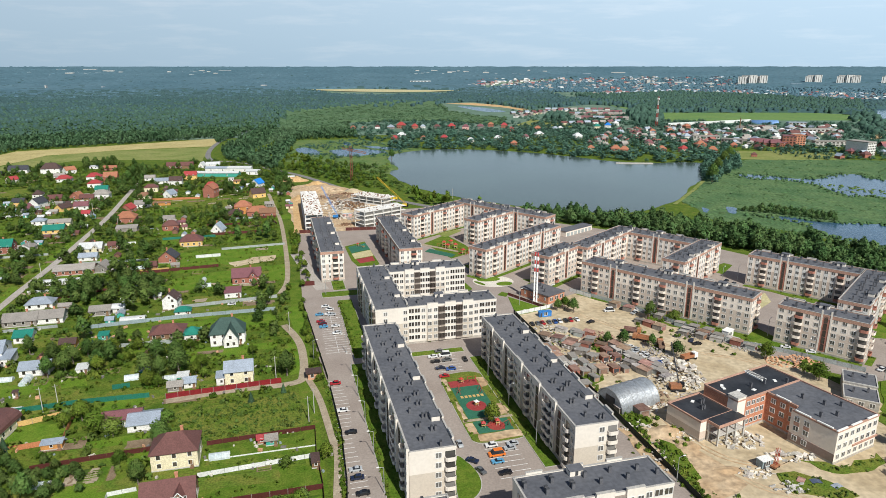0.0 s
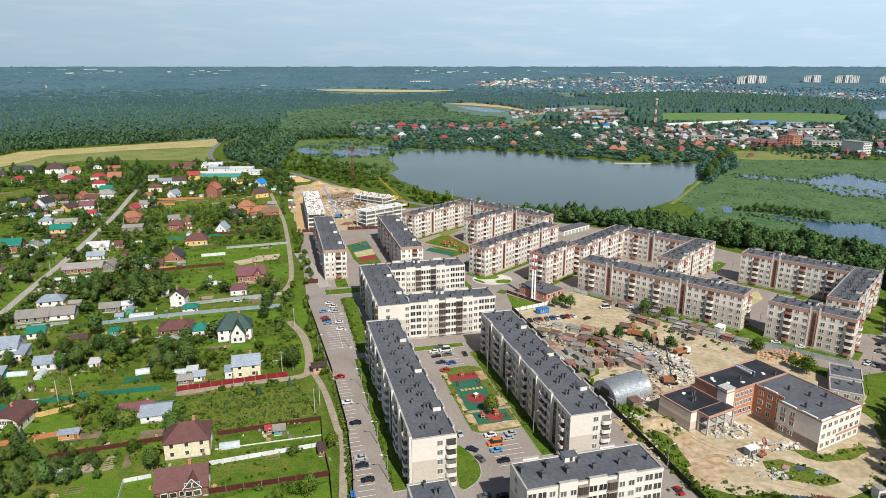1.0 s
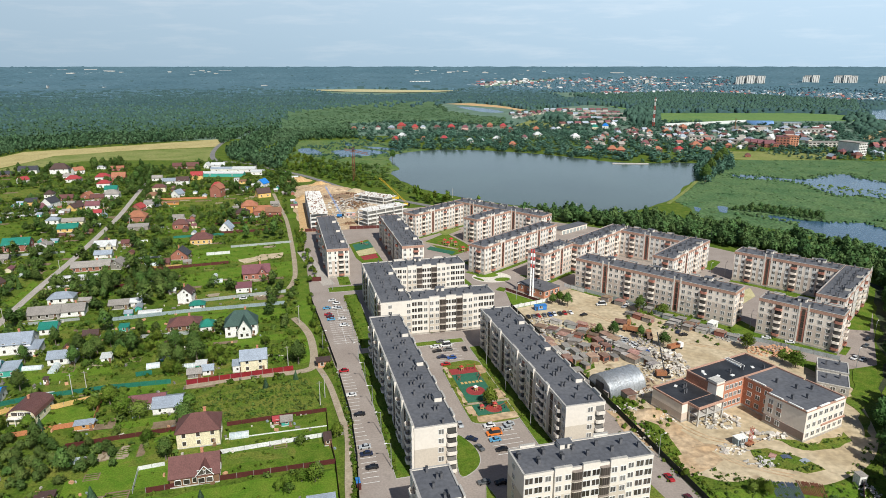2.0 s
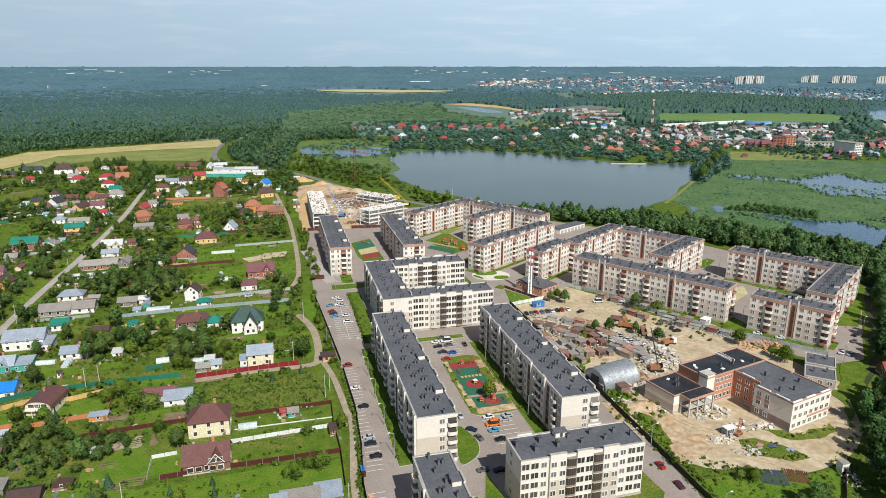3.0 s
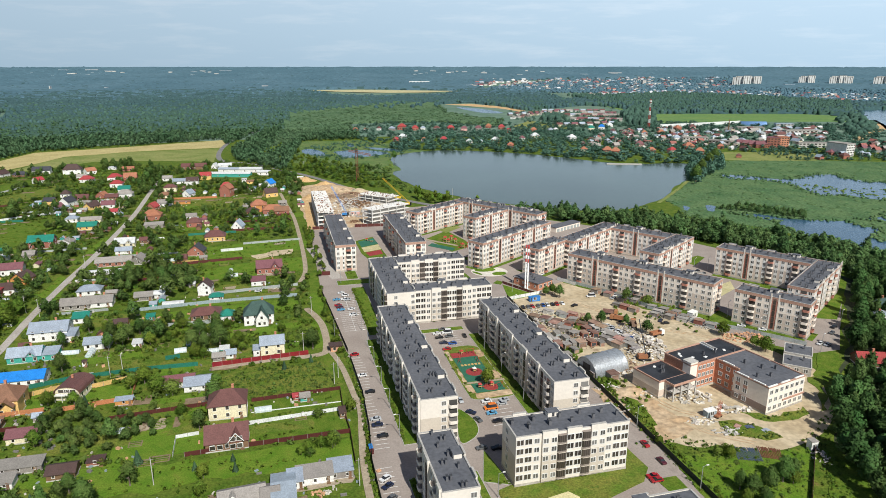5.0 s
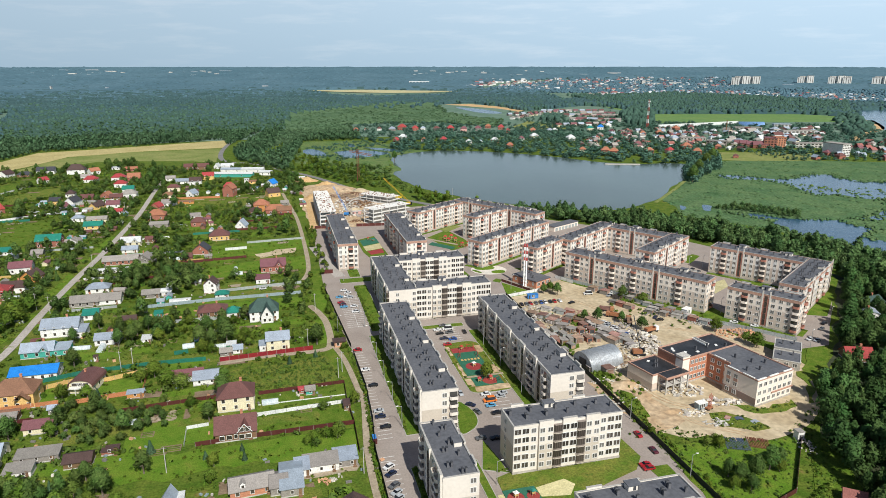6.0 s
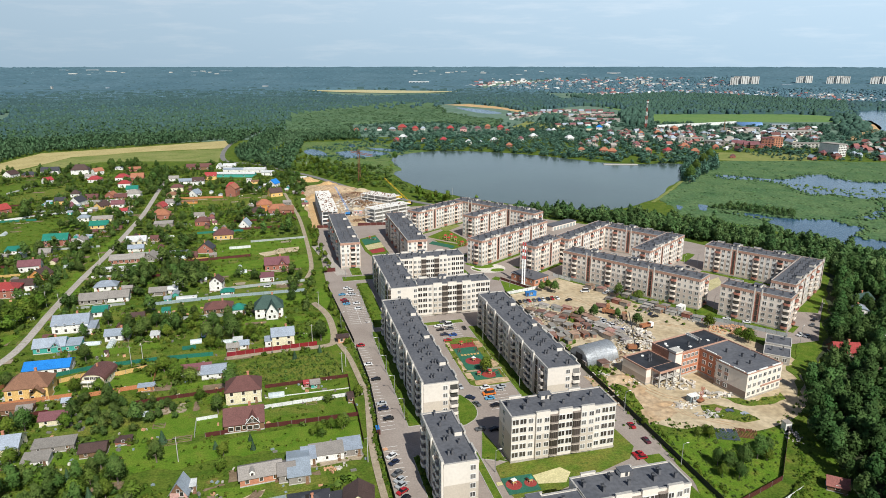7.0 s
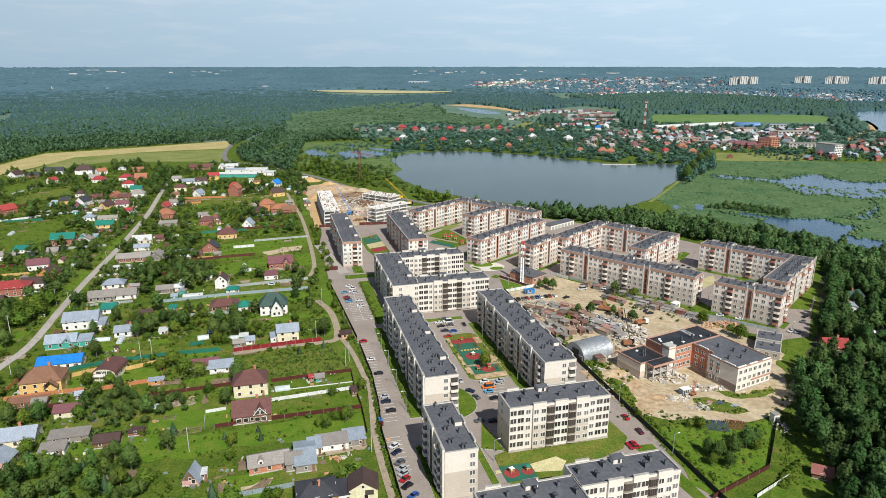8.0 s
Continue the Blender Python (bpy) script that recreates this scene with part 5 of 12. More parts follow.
chimney = thing("boiler_chimney", 45.7, 307.6, label="pair of tall white boiler chimneys with red bands", category="chimney")
put("stack", stack, chimney, 0, 0)
put("stack", stack, chimney, 1.15, -0.95)
bm = bmesh.new()
for k in range(1, 9):
    box(bm, 0.2, -0.8, k * 3.1, 1.0, -0.2, k * 3.1 + 0.12)
part("bracket", bm, M["lamp"], chimney)
bm = bmesh.new()
box(bm, -0.9, -1.7, 0, 1.9, 0.8, 0.4)
part("footing", bm, M["concrete"], chimney)


# ---- garages and sheds of the yard ----
def gable(bm, w, d, h, rh, over=0.3, thick=0.16, mi=0):
    """A gable roof in one piece, ridge along x."""
    x0, x1 = -w / 2 - over, w / 2 + over
    y0, y1 = -d / 2 - over, d / 2 + over
    drop = rh * over / (d / 2)
    prof = [(y0, h - drop), (0, h + rh), (y1, h - drop), (y1, h - drop - thick), (0, h + rh - thick), (y0, h - drop - thick)]
    a = [bm.verts.new((x0, y, z)) for y, z in prof]
    b = [bm.verts.new((x1, y, z)) for y, z in prof]
    for i in range(6):
        f = bm.faces.new((a[i - 1], a[i], b[i], b[i - 1]))
        f.material_index = mi
    for q in (a, b[::-1]):
        bm.faces.new((q[0], q[1], q[4], q[5])).material_index = mi
        bm.faces.new((q[1], q[2], q[3], q[4])).material_index = mi
    bmesh.ops.recalc_face_normals(bm, faces=bm.faces)


def garage_mesh(w, d, h, wall, roof, door):
    bm = bmesh.new()
    box(bm, -w / 2, -d / 2, 0, w / 2, d / 2, h, 0, "b")
    a = mesh_of(bm, "wall", M[wall])
    bm = bmesh.new()
    v = [bm.verts.new(p) for p in ((-w / 2 - 0.2, -d / 2 - 0.3, h + 0.35), (w / 2 + 0.2, -d / 2 - 0.3, h + 0.35), (w / 2 + 0.2, d / 2 + 0.2, h + 0.05), (-w / 2 - 0.2, d / 2 + 0.2, h + 0.05))]
    lo = [bm.verts.new(q.co - Vector((0, 0, 0.16))) for q in v]
    bm.faces.new(v)
    bm.faces.new(lo[::-1])
    for i in range(4):
        bm.faces.new((v[i - 1], lo[i - 1], lo[i], v[i]))
    bmesh.ops.recalc_face_normals(bm, faces=bm.faces)
    b = mesh_of(bm, "roof", M[roof])
    bm = bmesh.new()
    box(bm, -w * 0.36, -d / 2 - 0.06, 0.05, w * 0.36, -d / 2, h - 0.35, 0)
    c = mesh_of(bm, "gate", M[door])
    return a, b, c


GARAGES = [garage_mesh(3.2, 5.0, 2.2, "w_grey", "shed", "rust"), garage_mesh(4.0, 5.6, 2.6, "w_red", "rust", "darkmetal"),
           garage_mesh(3.4, 6.4, 2.3, "concrete", "shed", "darkmetal"), garage_mesh(5.2, 5.8, 2.7, "w_grey", "rust", "rust"),
           garage_mesh(3.4, 5.2, 2.3, "f_grey", "r_slate", "f_maroon"), garage_mesh(4.4, 5.0, 2.5, "w_grey", "r_slate", "w_wood")]
GARAGE_LABELS = ("patched felt-roofed lock-up garage", "brick garage with a rusty sheet roof", "concrete garage with a patched roof",
                 "wide shed under rusty sheets", "small grey metal garage in the yard", "grey wooden shed with a patched roof")


def garage(x, y, turn, k):
    g = thing("garage", x, y, turn, label=GARAGE_LABELS[k], category="garage", group="garages in the yard")
    g.scale = (0.78, 0.78, 0.85)
    for n, me in zip(("wall", "roof", "gate"), GARAGES[k]):
        put(n, me, g)


rng = random.Random(41)
for row, (ax, ay, bx, by, turn) in enumerate((
        (44.4, 262.1, 59.6, 252.2, 55), (52.5, 268.9, 64.8, 264.6, 235), (60.2, 264.6, 66.1, 252.2, 55), (44.4, 250.7, 50.4, 228.4, 200),
        (54.8, 250.6, 60.4, 240.6, 55), (50.6, 233.4, 57.1, 222.9, 20), (52.1, 217.7, 53.5, 208.8, 20), (60.4, 240.6, 74.8, 240.6, 20),
        (73.0, 252.2, 81.8, 228.3, 225), (61.2, 229.8, 75.5, 231.1, 20), (90.7, 279.6, 97.1, 272.3, 42), (95.2, 287.1, 101.2, 285.2, 42),
        (109.3, 268.7, 124.4, 258.4, 42), (124.8, 255.2, 133.7, 247.2, 42), (84.5, 301.1, 90.5, 295.0, 42), (61.1, 200.4, 67.7, 198.1, 20),
        (40.4, 253.9, 44.9, 242.9, 200), (84.0, 236.8, 84.5, 222.8, 300),
        (107.6, 275.8, 117.7, 267.8, 42), (106.5, 265.5, 118.0, 259.0, 42), (101.2, 294.9, 110.5, 288.0, 42), (67.4, 246.7, 76.9, 249.8, 20), (50.4, 257.1, 56.2, 246.7, 55),
        (74.2, 235.4, 78.2, 228.3, 225), (52.5, 240.5, 58.5, 230.5, 200))):
    n = max(1, int(math.hypot(bx - ax, by - ay) / 4.6))
    for k in range(n + 1):
        f = k / max(1, n)
        garage(ax + (bx - ax) * f + rng.uniform(-0.5, 0.5), ay + (by - ay) * f + rng.uniform(-0.5, 0.5), turn + rng.uniform(-6, 6), rng.randrange(6))


# ---- heaps of rubble and stores ----
def heap(name, x, y, rx, ry, n, size, material, label, category, seed):
    """Loose blocks lying over one another, one mesh."""
    rg = random.Random(seed)
    bm = bmesh.new()
    for _ in range(n):
        a, r = rg.uniform(0, 6.283), math.sqrt(rg.random())
        px, py = rx * r * math.cos(a), ry * r * math.sin(a)
        s = size * rg.uniform(0.4, 1.3)
        h = max(0.0, (1 - r) * min(rx, ry) * 0.3)
        m = pose(px, py, h * rg.random() + s * 0.2, rg.uniform(-25, 25), rg.uniform(-25, 25), rg.uniform(0, 360))
        start = len(bm.verts)
        box(bm, -s, -s * rg.uniform(0.3, 0.8), -s * 0.3, s, s * rg.uniform(0.3, 0.8), s * rg.uniform(0.1, 0.4))
        bm.verts.ensure_lookup_table()
        for v in bm.verts[start:]:
            v.co = m @ v.co
    thing(name, x, y, label=label, category=category, kind="stuff", me=mesh_of(bm, name, material))


heap("rubble_heap", 91.3, 229.7, 9, 12, 160, 0.9, M["rubble"], "heap of white bags and broken slabs in the yard", "rubble", 1)
heap("rubble_heap", 72.6, 202.7, 8, 4, 60, 0.7, M["rubble"], "scattered pale building waste beside the hangar", "rubble", 2)
heap("block_stack", 93.4, 182.7, 9, 6, 120, 0.7, M["rubble"], "pallets of white building blocks before the school", "building blocks", 3)
heap("block_stack", 105.8, 172.7, 8, 3, 50, 0.7, M["rubble"], "white slabs lying along the school wall", "building blocks", 4)
heap("brick_heap", 140.5, 238.8, 11, 6, 120, 0.6, M["salmon"], "broken orange brick heap behind the school", "rubble", 5)
heap("brick_heap", 91.4, 164.8, 6, 3, 45, 0.6, M["rubble"], "small heap of white waste on the dirt", "rubble", 6)
heap("pipe_heap", 121.5, 143.0, 3, 5, 40, 0.5, M["rubble"], "white slabs and waste beside the dirt track", "rubble", 7)
heap("stone_heap", 97.8, 158.1, 6, 3, 40, 0.6, M["concrete"], "grey slabs lying in the weeds", "rubble", 8)
heap("brick_heap", -38.6, 124.2, 2.2, 1.2, 40, 0.4, M["salmon"], "heap of broken orange bricks beside the sheds", "bricks", 12)
heap("clutter_heap", -36.0, 124.8, 1.2, 0.9, 24, 0.4, M["rubble"], "white bags and slabs beside a brick heap", "clutter", 13)
heap("clutter_heap", 63.3, 189.7, 5, 4, 40, 0.5, M["rubble"], "white and grey clutter beside garages", "clutter", 9)
heap("clutter_heap", 77.8, 184.3, 5, 3, 40, 0.4, M["rubble"], "pale spoil beside the school porch", "rubble", 10)
heap("clutter_heap", 65.0, 171.9, 5, 9, 70, 0.35, M["rubble"], "litter and stones along the yard fence", "rubble", 11)

for k, (x, y, rx, ry, mm) in enumerate(((49.4, 244.4, 14, 20, "shed"), (59.0, 233.3, 14, 8, "rust"), (71.9, 240.6, 14, 8, "shed"), (67.1, 260.3, 8, 10, "rust"), (85.9, 244.3, 8, 10, "shed"),
                                        (113.0, 264.0, 12, 4, "shed"), (130.0, 252.6, 8, 5, "shed"), (73.1, 210.0, 8, 8, "rust"), (86.3, 219.5, 10, 10, "rubble"), (46.3, 264.6, 10, 14, "shed"))):
    heap("yard_junk", x, y, rx, ry, 150, 0.5, M[mm], "scattered timber, sheets and scrap between the garages", "scrap", 60 + k)

# steel bundles and pipes lying in the weeds
def bundle(x, y, turn, n, length, r, material, label, category):
    root = thing("bar_bundle", x, y, turn, label=label, category=category)
    bm = bmesh.new()
    tube(bm, (0, 0, r), (length, 0, r), r, r, 6)
    me = mesh_of(bm, "bar", material)
    for k in range(n):
        put("bar", me, root, (k % 3) * 0.2, (k % n) * r * 2.1, 0, (k * 37 % 7 - 3) * 1.2)


bundle(101.4, 139.6, 82, 22, 7.5, 0.17, M["pipe"], "bundle of bluish steel pipes in the weeds", "pipes")
bundle(108.0, 140.3, 76, 18, 6.5, 0.17, M["rustbar"], "bundle of rusty steel bars in the weeds", "steel bars")

# site cabins
def cabin(x, y, turn, w, d, h, wall, roof, label):
    c = thing("site_cabin", x, y, turn, label=label, category="cabin")
    bm = bmesh.new()
    box(bm, -w / 2, -d / 2, 0.2, w / 2, d / 2, h, 0)
    part("wall", bm, M[wall], c)
    bm = bmesh.new()
    box(bm, -w / 2 - 0.15, -d / 2 - 0.15, h, w / 2 + 0.15, d / 2 + 0.15, h + 0.15)
    part("roof", bm, M[roof], c)
    put("window", WIN["w"], c, 0, -d / 2, 1.0)
    bm = bmesh.new()
    box(bm, -w / 2 + 0.4, -d / 2 - 0.05, 0.2, -w / 2 + 1.3, -d / 2, 2.2)
    part("door", bm, M["darkmetal"], c)
    bm = bmesh.new()
    for a in (-1, 1):
        box(bm, a * w * 0.4 - 0.2, -d / 2, 0, a * w * 0.4 + 0.2, d / 2, 0.2)
    part("skid", bm, M["w_wood"], c)


cabin(48.2, 287.9, 14, 6, 2.4, 2.5, "bluepaint", "bluepaint", "blue site container behind parked cars")
cabin(95.3, 168.0, 20, 4, 2.4, 2.6, "f_blue", "white", "white site cabin on the dirt")
cabin(121.0, 147.0, 10, 2.4, 2.4, 3.4, "w_white", "r_slate", "small white cabin at the site edge")
cabin(-75.2, 497.7, 14, 7, 2.8, 2.8, "w_pink", "r_pale", "pale site cabin on the building site")
cabin(73.4, 213.1, 30, 6, 3, 2.6, "w_grey", "r_zinc", "grey site cabin beside the hangar")
cabin(124.9, 264.3, 42, 5, 3, 3, "w_white", "white", "white cabin along the garages")

# ---- concrete frames under construction ----
def frame_building(x, y, turn, w, d, floors, label, walls=False):
    root = thing("building_shell", x, y, turn, label=label, category="building site", group="unfinished blocks")
    bm = bmesh.new()
    box(bm, 0, 0, 0, w, d, 0.3)
    slab = mesh_of(bm, "floor_slab", M["newslab"])
    for k in range(floors + 1):
        put("floor_slab", slab, root, 0, 0, k * 3.1)
    bm = bmesh.new()
    box(bm, -0.25, -0.25, 0, 0.25, 0.25, 2.8)
    col = mesh_of(bm, "column", M["newslab"])
    bm = bmesh.new()
    box(bm, 0, -0.12, 0, 8.0, 0.12, 1.0)
    rail = mesh_of(bm, "wall_panel", M["newslab"])
    bm = bmesh.new()
    box(bm, w * 0.08, d * 0.2, 0.3, w * 0.92, d * 0.8, floors * 3.1)
    part("core_wall", bm, M["concrete"], root)
    for k in range(floors):
        for i in range(int(w / 8.2) + 1):
            for yy in (0.3, d - 0.3):
                put("column", col, root, min(w - 0.3, 0.3 + i * 8.2), yy, 0.3 + k * 3.1)
            if k % 2 == 0 and i * 8.2 + 8 < w:
                put("wall_panel", rail, root, i * 8.2, 0.15, 0.3 + k * 3.1)
        for i in range(1, int(d / 8.2)):
            for xx in (0.3, w - 0.3):
                put("column", col, root, xx, i * 8.2, 0.3 + k * 3.1)


frame_building(-97.7, 448.4, 14, 13, 92, 4, "long white concrete shell of an unfinished block")
frame_building(-56.5, 457.0, 42, 38, 13, 4, "white concrete frame with open floors")
frame_building(-79.8, 556.9, -34, 36, 16, 2, "low white concrete shell of an unfinished block")
sheet("ground_sand_strip", ragged([(-136.0, 570.0), (-127.5, 574.0), (-120.0, 538.5), (-98.2, 447.0), (-105.5, 447.0), (-119.5, 506.0)], 0.8, 5), 0.12, M["sand"], "level strip of fresh orange sand beside the shell", "sand")


def formwork(x, y, turn, w, d, z, n, seed, label):
    """Boards, starter bars and bags lying over a new concrete floor."""
    rg = random.Random(seed)
    bm = bmesh.new()
    for _ in range(n):
        px, py = rg.uniform(0.3, w - 0.3), rg.uniform(0.3, d - 0.3)
        a, b, h = rg.uniform(0.4, 1.8), rg.uniform(0.3, 1.0), rg.choice((0.1, 0.15, 0.3, 0.5, 0.7))
        if rg.random() < 0.25:
            a, b, h = 0.12, 0.12, 1.2
        m = pose(px, py, 0, 0, 0, rg.choice((0, 90)) + rg.uniform(-8, 8))
        start = len(bm.verts)
        box(bm, -a / 2, -b / 2, 0, a / 2, b / 2, h, rg.choice((0, 0, 0, 0, 0, 1, 2)), "b")
        bm.verts.ensure_lookup_table()
        for v in bm.verts[start:]:
            v.co = m @ v.co
    thing("formwork", x, y, turn, z, label=label, category="formwork", kind="stuff", me=mesh_of(bm, "formwork", [M["newslab"], M["rustbar"], M["w_wood"]]))


formwork(-97.7, 448.4, 14, 13, 92, 12.7, 420, 1, "white formwork and starter bars on the long shell")
formwork(-56.5, 457.0, 42, 38, 13, 12.7, 60, 2, "boards and bars on the open concrete frame")
formwork(-79.8, 556.9, -34, 36, 16, 6.5, 260, 3, "formwork and bars on the low shell")
for k, (x, y, rx, ry, mm, n, size) in enumerate(((-84, 520, 9, 26, "rubble", 160, 0.7), (-78, 540, 14, 18, "w_wood", 170, 0.9), (-70, 500, 7, 16, "shed", 120, 0.8), (-66, 530, 8, 14, "rubble", 120, 0.7), (-100, 575, 14, 14, "rust", 120, 0.8))):
    heap("site_clutter", x, y, rx, ry, n, size, M[mm], "boards, pallets and steel strewn over the site", "building materials", 120 + k)
heap("site_clutter", -89.1, 541.6, 14, 26, 150, 1.0, M["rubble"], "scattered formwork and stores on the sand", "building materials", 21)
heap("site_clutter", -72.5, 563.1, 16, 14, 90, 0.9, M["shed"], "dark stacked formwork on the sand", "building materials", 22)
bm = bmesh.new()
bmesh.ops.create_grid(bm, x_segments=16, y_segments=16, size=1.0)
for v in bm.verts:
    d = min(1.0, v.co.length)
    v.co = Vector((v.co.x * 26, v.co.y * 17, (1 - d * d) * 4.2 + noise.noise(v.co * 4) * 1.2 * (1 - d) - 0.1))
thing("sand_heap", -116.8, 614.4, label="broad heap of orange sand on the site", category="sand heap", me=mesh_of(bm, "sand_heap", M["churned"], True))


# spoil mounds over the building site
def mound(x, y, rx, ry, h, seed, label, material="sand"):
    bm = bmesh.new()
    bmesh.ops.create_grid(bm, x_segments=12, y_segments=12, size=1.0)
    for v in bm.verts:
        d = min(1.0, v.co.length)
        v.co = Vector((v.co.x * rx, v.co.y * ry, max(0, (1 - d * d)) * h * (1 + 0.6 * noise.noise(v.co * 2.6 + Vector((seed, 0, 0)))) - 0.1))
    thing("spoil_mound", x, y, label=label, category="spoil heap", me=mesh_of(bm, "spoil_mound", M[material], True))


for k, (x, y, rx, ry, h, mm) in enumerate(((-152.8, 664.7, 14, 9, 4, "sand"), (-125.7, 638.4, 12, 8, 3.5, "sand"), (-84.5, 602.5, 10, 8, 2.5, "dirt"), (-79.9, 516.7, 6, 5, 1.6, "dirt"),
                                           (-129.2, 575.3, 5, 14, 2.0, "sand"), (-94.6, 575.3, 9, 7, 2.2, "soil"), (-72.6, 570.2, 7, 5, 1.5, "soil"), (-67.8, 477.3, 5, 3, 1.0, "dirt"))):
    mound(x, y, rx, ry, h, k * 3.1, "churned heap of dug earth on the building site", mm)
for k, (x, y, rx, ry, h) in enumerate(((72.5, 187.0, 6, 4, 1.3), (76.5, 178.5, 4.5, 3, 0.9), (84.0, 166.0, 5, 2.4, 0.7))):
    mound(x, y, rx, ry, h, 40 + k * 2.7, "low bank of orange spoil in the building yard", "churned")
for k, (x, y, mm) in enumerate(((106.5, 160.3, "pipe"), (111.3, 158.2, "r_zinc"), (102.6, 161.0, "rust"))):
    bm = bmesh.new()
    bmesh.ops.create_grid(bm, x_segments=6, y_segments=4, size=1.0)
    for v in bm.verts:
        v.co = Vector((v.co.x * 1.5, v.co.y * 1.0, 0.5 - 0.32 * abs(v.co.x) + 0.2 * noise.noise(v.co * 2 + Vector((k * 3.0, 0, 0)))))
    thing("tarpaulin", x, y, 25.0 * k, 0.1, label="crumpled grey sheet thrown over a pile in the weeds", category="tarpaulin", me=mesh_of(bm, "tarpaulin", M[mm], True))
for k, (x, y, rx, ry, mm, n) in enumerate(((-88.8, 550.4, 12, 10, "rust", 90), (-77.5, 550.4, 12, 8, "shed", 90), (-89.4, 588.6, 10, 8, "w_wood", 70), (-79.2, 496.3, 5, 8, "rubble", 50), (-79.0, 580.6, 10, 6, "rust", 60),
                                           (-72.6, 471.9, 6, 4, "w_wood", 40))):
    heap("site_clutter", x, y, rx, ry, n, 0.8, M[mm], "timber, formwork and steel strewn over the site", "building materials", 90 + k)
for k, pts in enumerate(([(66.2, 254.3), (71.4, 257.8), (70.1, 243.2), (66.2, 242.2)], [(56.5, 231.5), (61.7, 232.9), (61.2, 225.2), (56.7, 222.5)],
                         [(88.2, 255.5), (93.1, 254.3), (92.3, 247.6), (87.9, 248.7)], [(106.2, 272.8), (112.3, 274.1), (108.5, 266.4)], [(54.2, 254.3), (57.3, 255.5), (56.7, 245.4), (53.5, 244.3)])):
    sheet("ground_yard_weeds", ragged(pts, 0.6, 3), 0.11, M["rough_grass"], "weeds and grass between the garages", "grass")
for pts in ([(63.4, 260.3), (69.9, 262.0), (71.0, 244.4), (64.0, 238.4)], [(52.1, 225.7), (60.9, 231.2), (61.0, 222.9), (53.0, 215.1)], [(59.1, 198.1), (69.3, 202.7), (69.9, 192.4), (60.7, 187.0)],
            [(68.9, 182.8), (73.6, 178.7), (74.7, 161.7), (70.2, 159.9), (67.3, 167.2)], [(106.9, 277.7), (113.8, 279.5), (112.4, 268.7), (105.7, 267.0)], [(144.0, 240.3), (153.2, 240.3), (146.6, 228.0), (141.6, 229.5)]):
    sheet("ground_yard_weeds", ragged(pts, 0.6, 3), 0.105, M["lawn"], "green weeds overgrowing the yard edge", "grass")


# ---- cranes and plant ----
def boom(bm, p, q, w, mi=0):
    """A lattice boom with four chords and braces."""
    p, q = Vector(p), Vector(q)
    turn = (q - p).to_track_quat("Z", "Y").to_matrix()
    n = max(4, int((q - p).length / (w * 1.6)))
    cs = [turn @ Vector((a * w / 2, b * w / 2, 0)) for a, b in ((1, 1), (-1, 1), (-1, -1), (1, -1))]
    for c in cs:
        tube(bm, p + c, q + c, w * 0.08, w * 0.08, 4, mi)
    for k in range(n):
        a, b = p.lerp(q, k / n), p.lerp(q, (k + 1) / n)
        for i in range(4):
            tube(bm, a + cs[i], b + cs[(i + 1) % 4], w * 0.05, w * 0.05, 3, mi)


def crawler(x, y, turn, color, tip, label, mast=None):
    root = thing("mobile_crane", x, y, turn, label=label, category="crane")
    for s in (-1, 1):
        bm = bmesh.new()
        box(bm, -2.6, s * 1.5 - 0.4, 0.1, 2.6, s * 1.5 + 0.4, 1.0)
        bmesh.ops.bevel(bm, geom=bm.edges[:], offset=0.25, segments=1, affect="EDGES")
        part("track", bm, M["tyre"], root)
    bm = bmesh.new()
    box(bm, -2.8, -1.3, 1.0, 1.2, 1.3, 2.6)
    part("body", bm, M[color], root)
    bm = bmesh.new()
    box(bm, 1.2, 0.2, 1.1, 2.6, 1.3, 2.9)
    part("cab", bm, M["carglass"], root)
    bm = bmesh.new()
    if mast:
        tube(bm, (1.0, 0, 0.6), tip, 0.26, 0.2, 8)
    else:
        boom(bm, (1.0, 0, 2.0), tip, 0.9)
    part("boom", bm, M[mast or color], root, "dark steel mast" if mast else "lattice boom")


crawler(-31.7, 536.2, 0, "yellow", (-22, -12, 27), "yellow crawler crane with a raised lattice boom")
crawler(-82.7, 493.2, 0, "bluepaint", (-12, 6, 24), "blue crane with a raised boom on the site")
crawler(85.8, 215.0, 0, "orange", (-2.6, 3.5, 17.5), "piling rig with a tall dark mast in the yard", "darkmetal")
rig = thing("drill_rig", 98.4, 167.6, 35, label="small rusty red drilling rig with a lattice mast on the dirt", category="drill rig")
bm = bmesh.new()
boom(bm, (0, 0, 0.9), (0.4, 0, 6.2), 0.8)
part("mast", bm, M["playred"], rig)
bm = bmesh.new()
box(bm, -1.9, -0.9, 0.55, 1.0, 0.9, 1.1)
part("platform", bm, M["orange"], rig)
for a in (-1.4, 0.5):
    bm = bmesh.new()
    tube(bm, (a, -0.95, 0.5), (a, 0.95, 0.5), 0.5, 0.5, 10)
    part("wheel", bm, M["tyre"], rig)
tower = thing("tower_crane", -93.3, 659.0, label="rusty red tower crane above the trees", category="crane")
bm = bmesh.new()
boom(bm, (0, 0, 0), (0, 0, 36), 2.0)
part("mast", bm, M["rustbar"], tower)
bm = bmesh.new()
boom(bm, (-9, 0, 34), (16, -6, 30), 1.6)
part("jib", bm, M["rustbar"], tower)
bm = bmesh.new()
box(bm, -1.2, -1.2, 32, 1.2, 1.2, 34.5)
part("cab", bm, M["darkmetal"], tower)
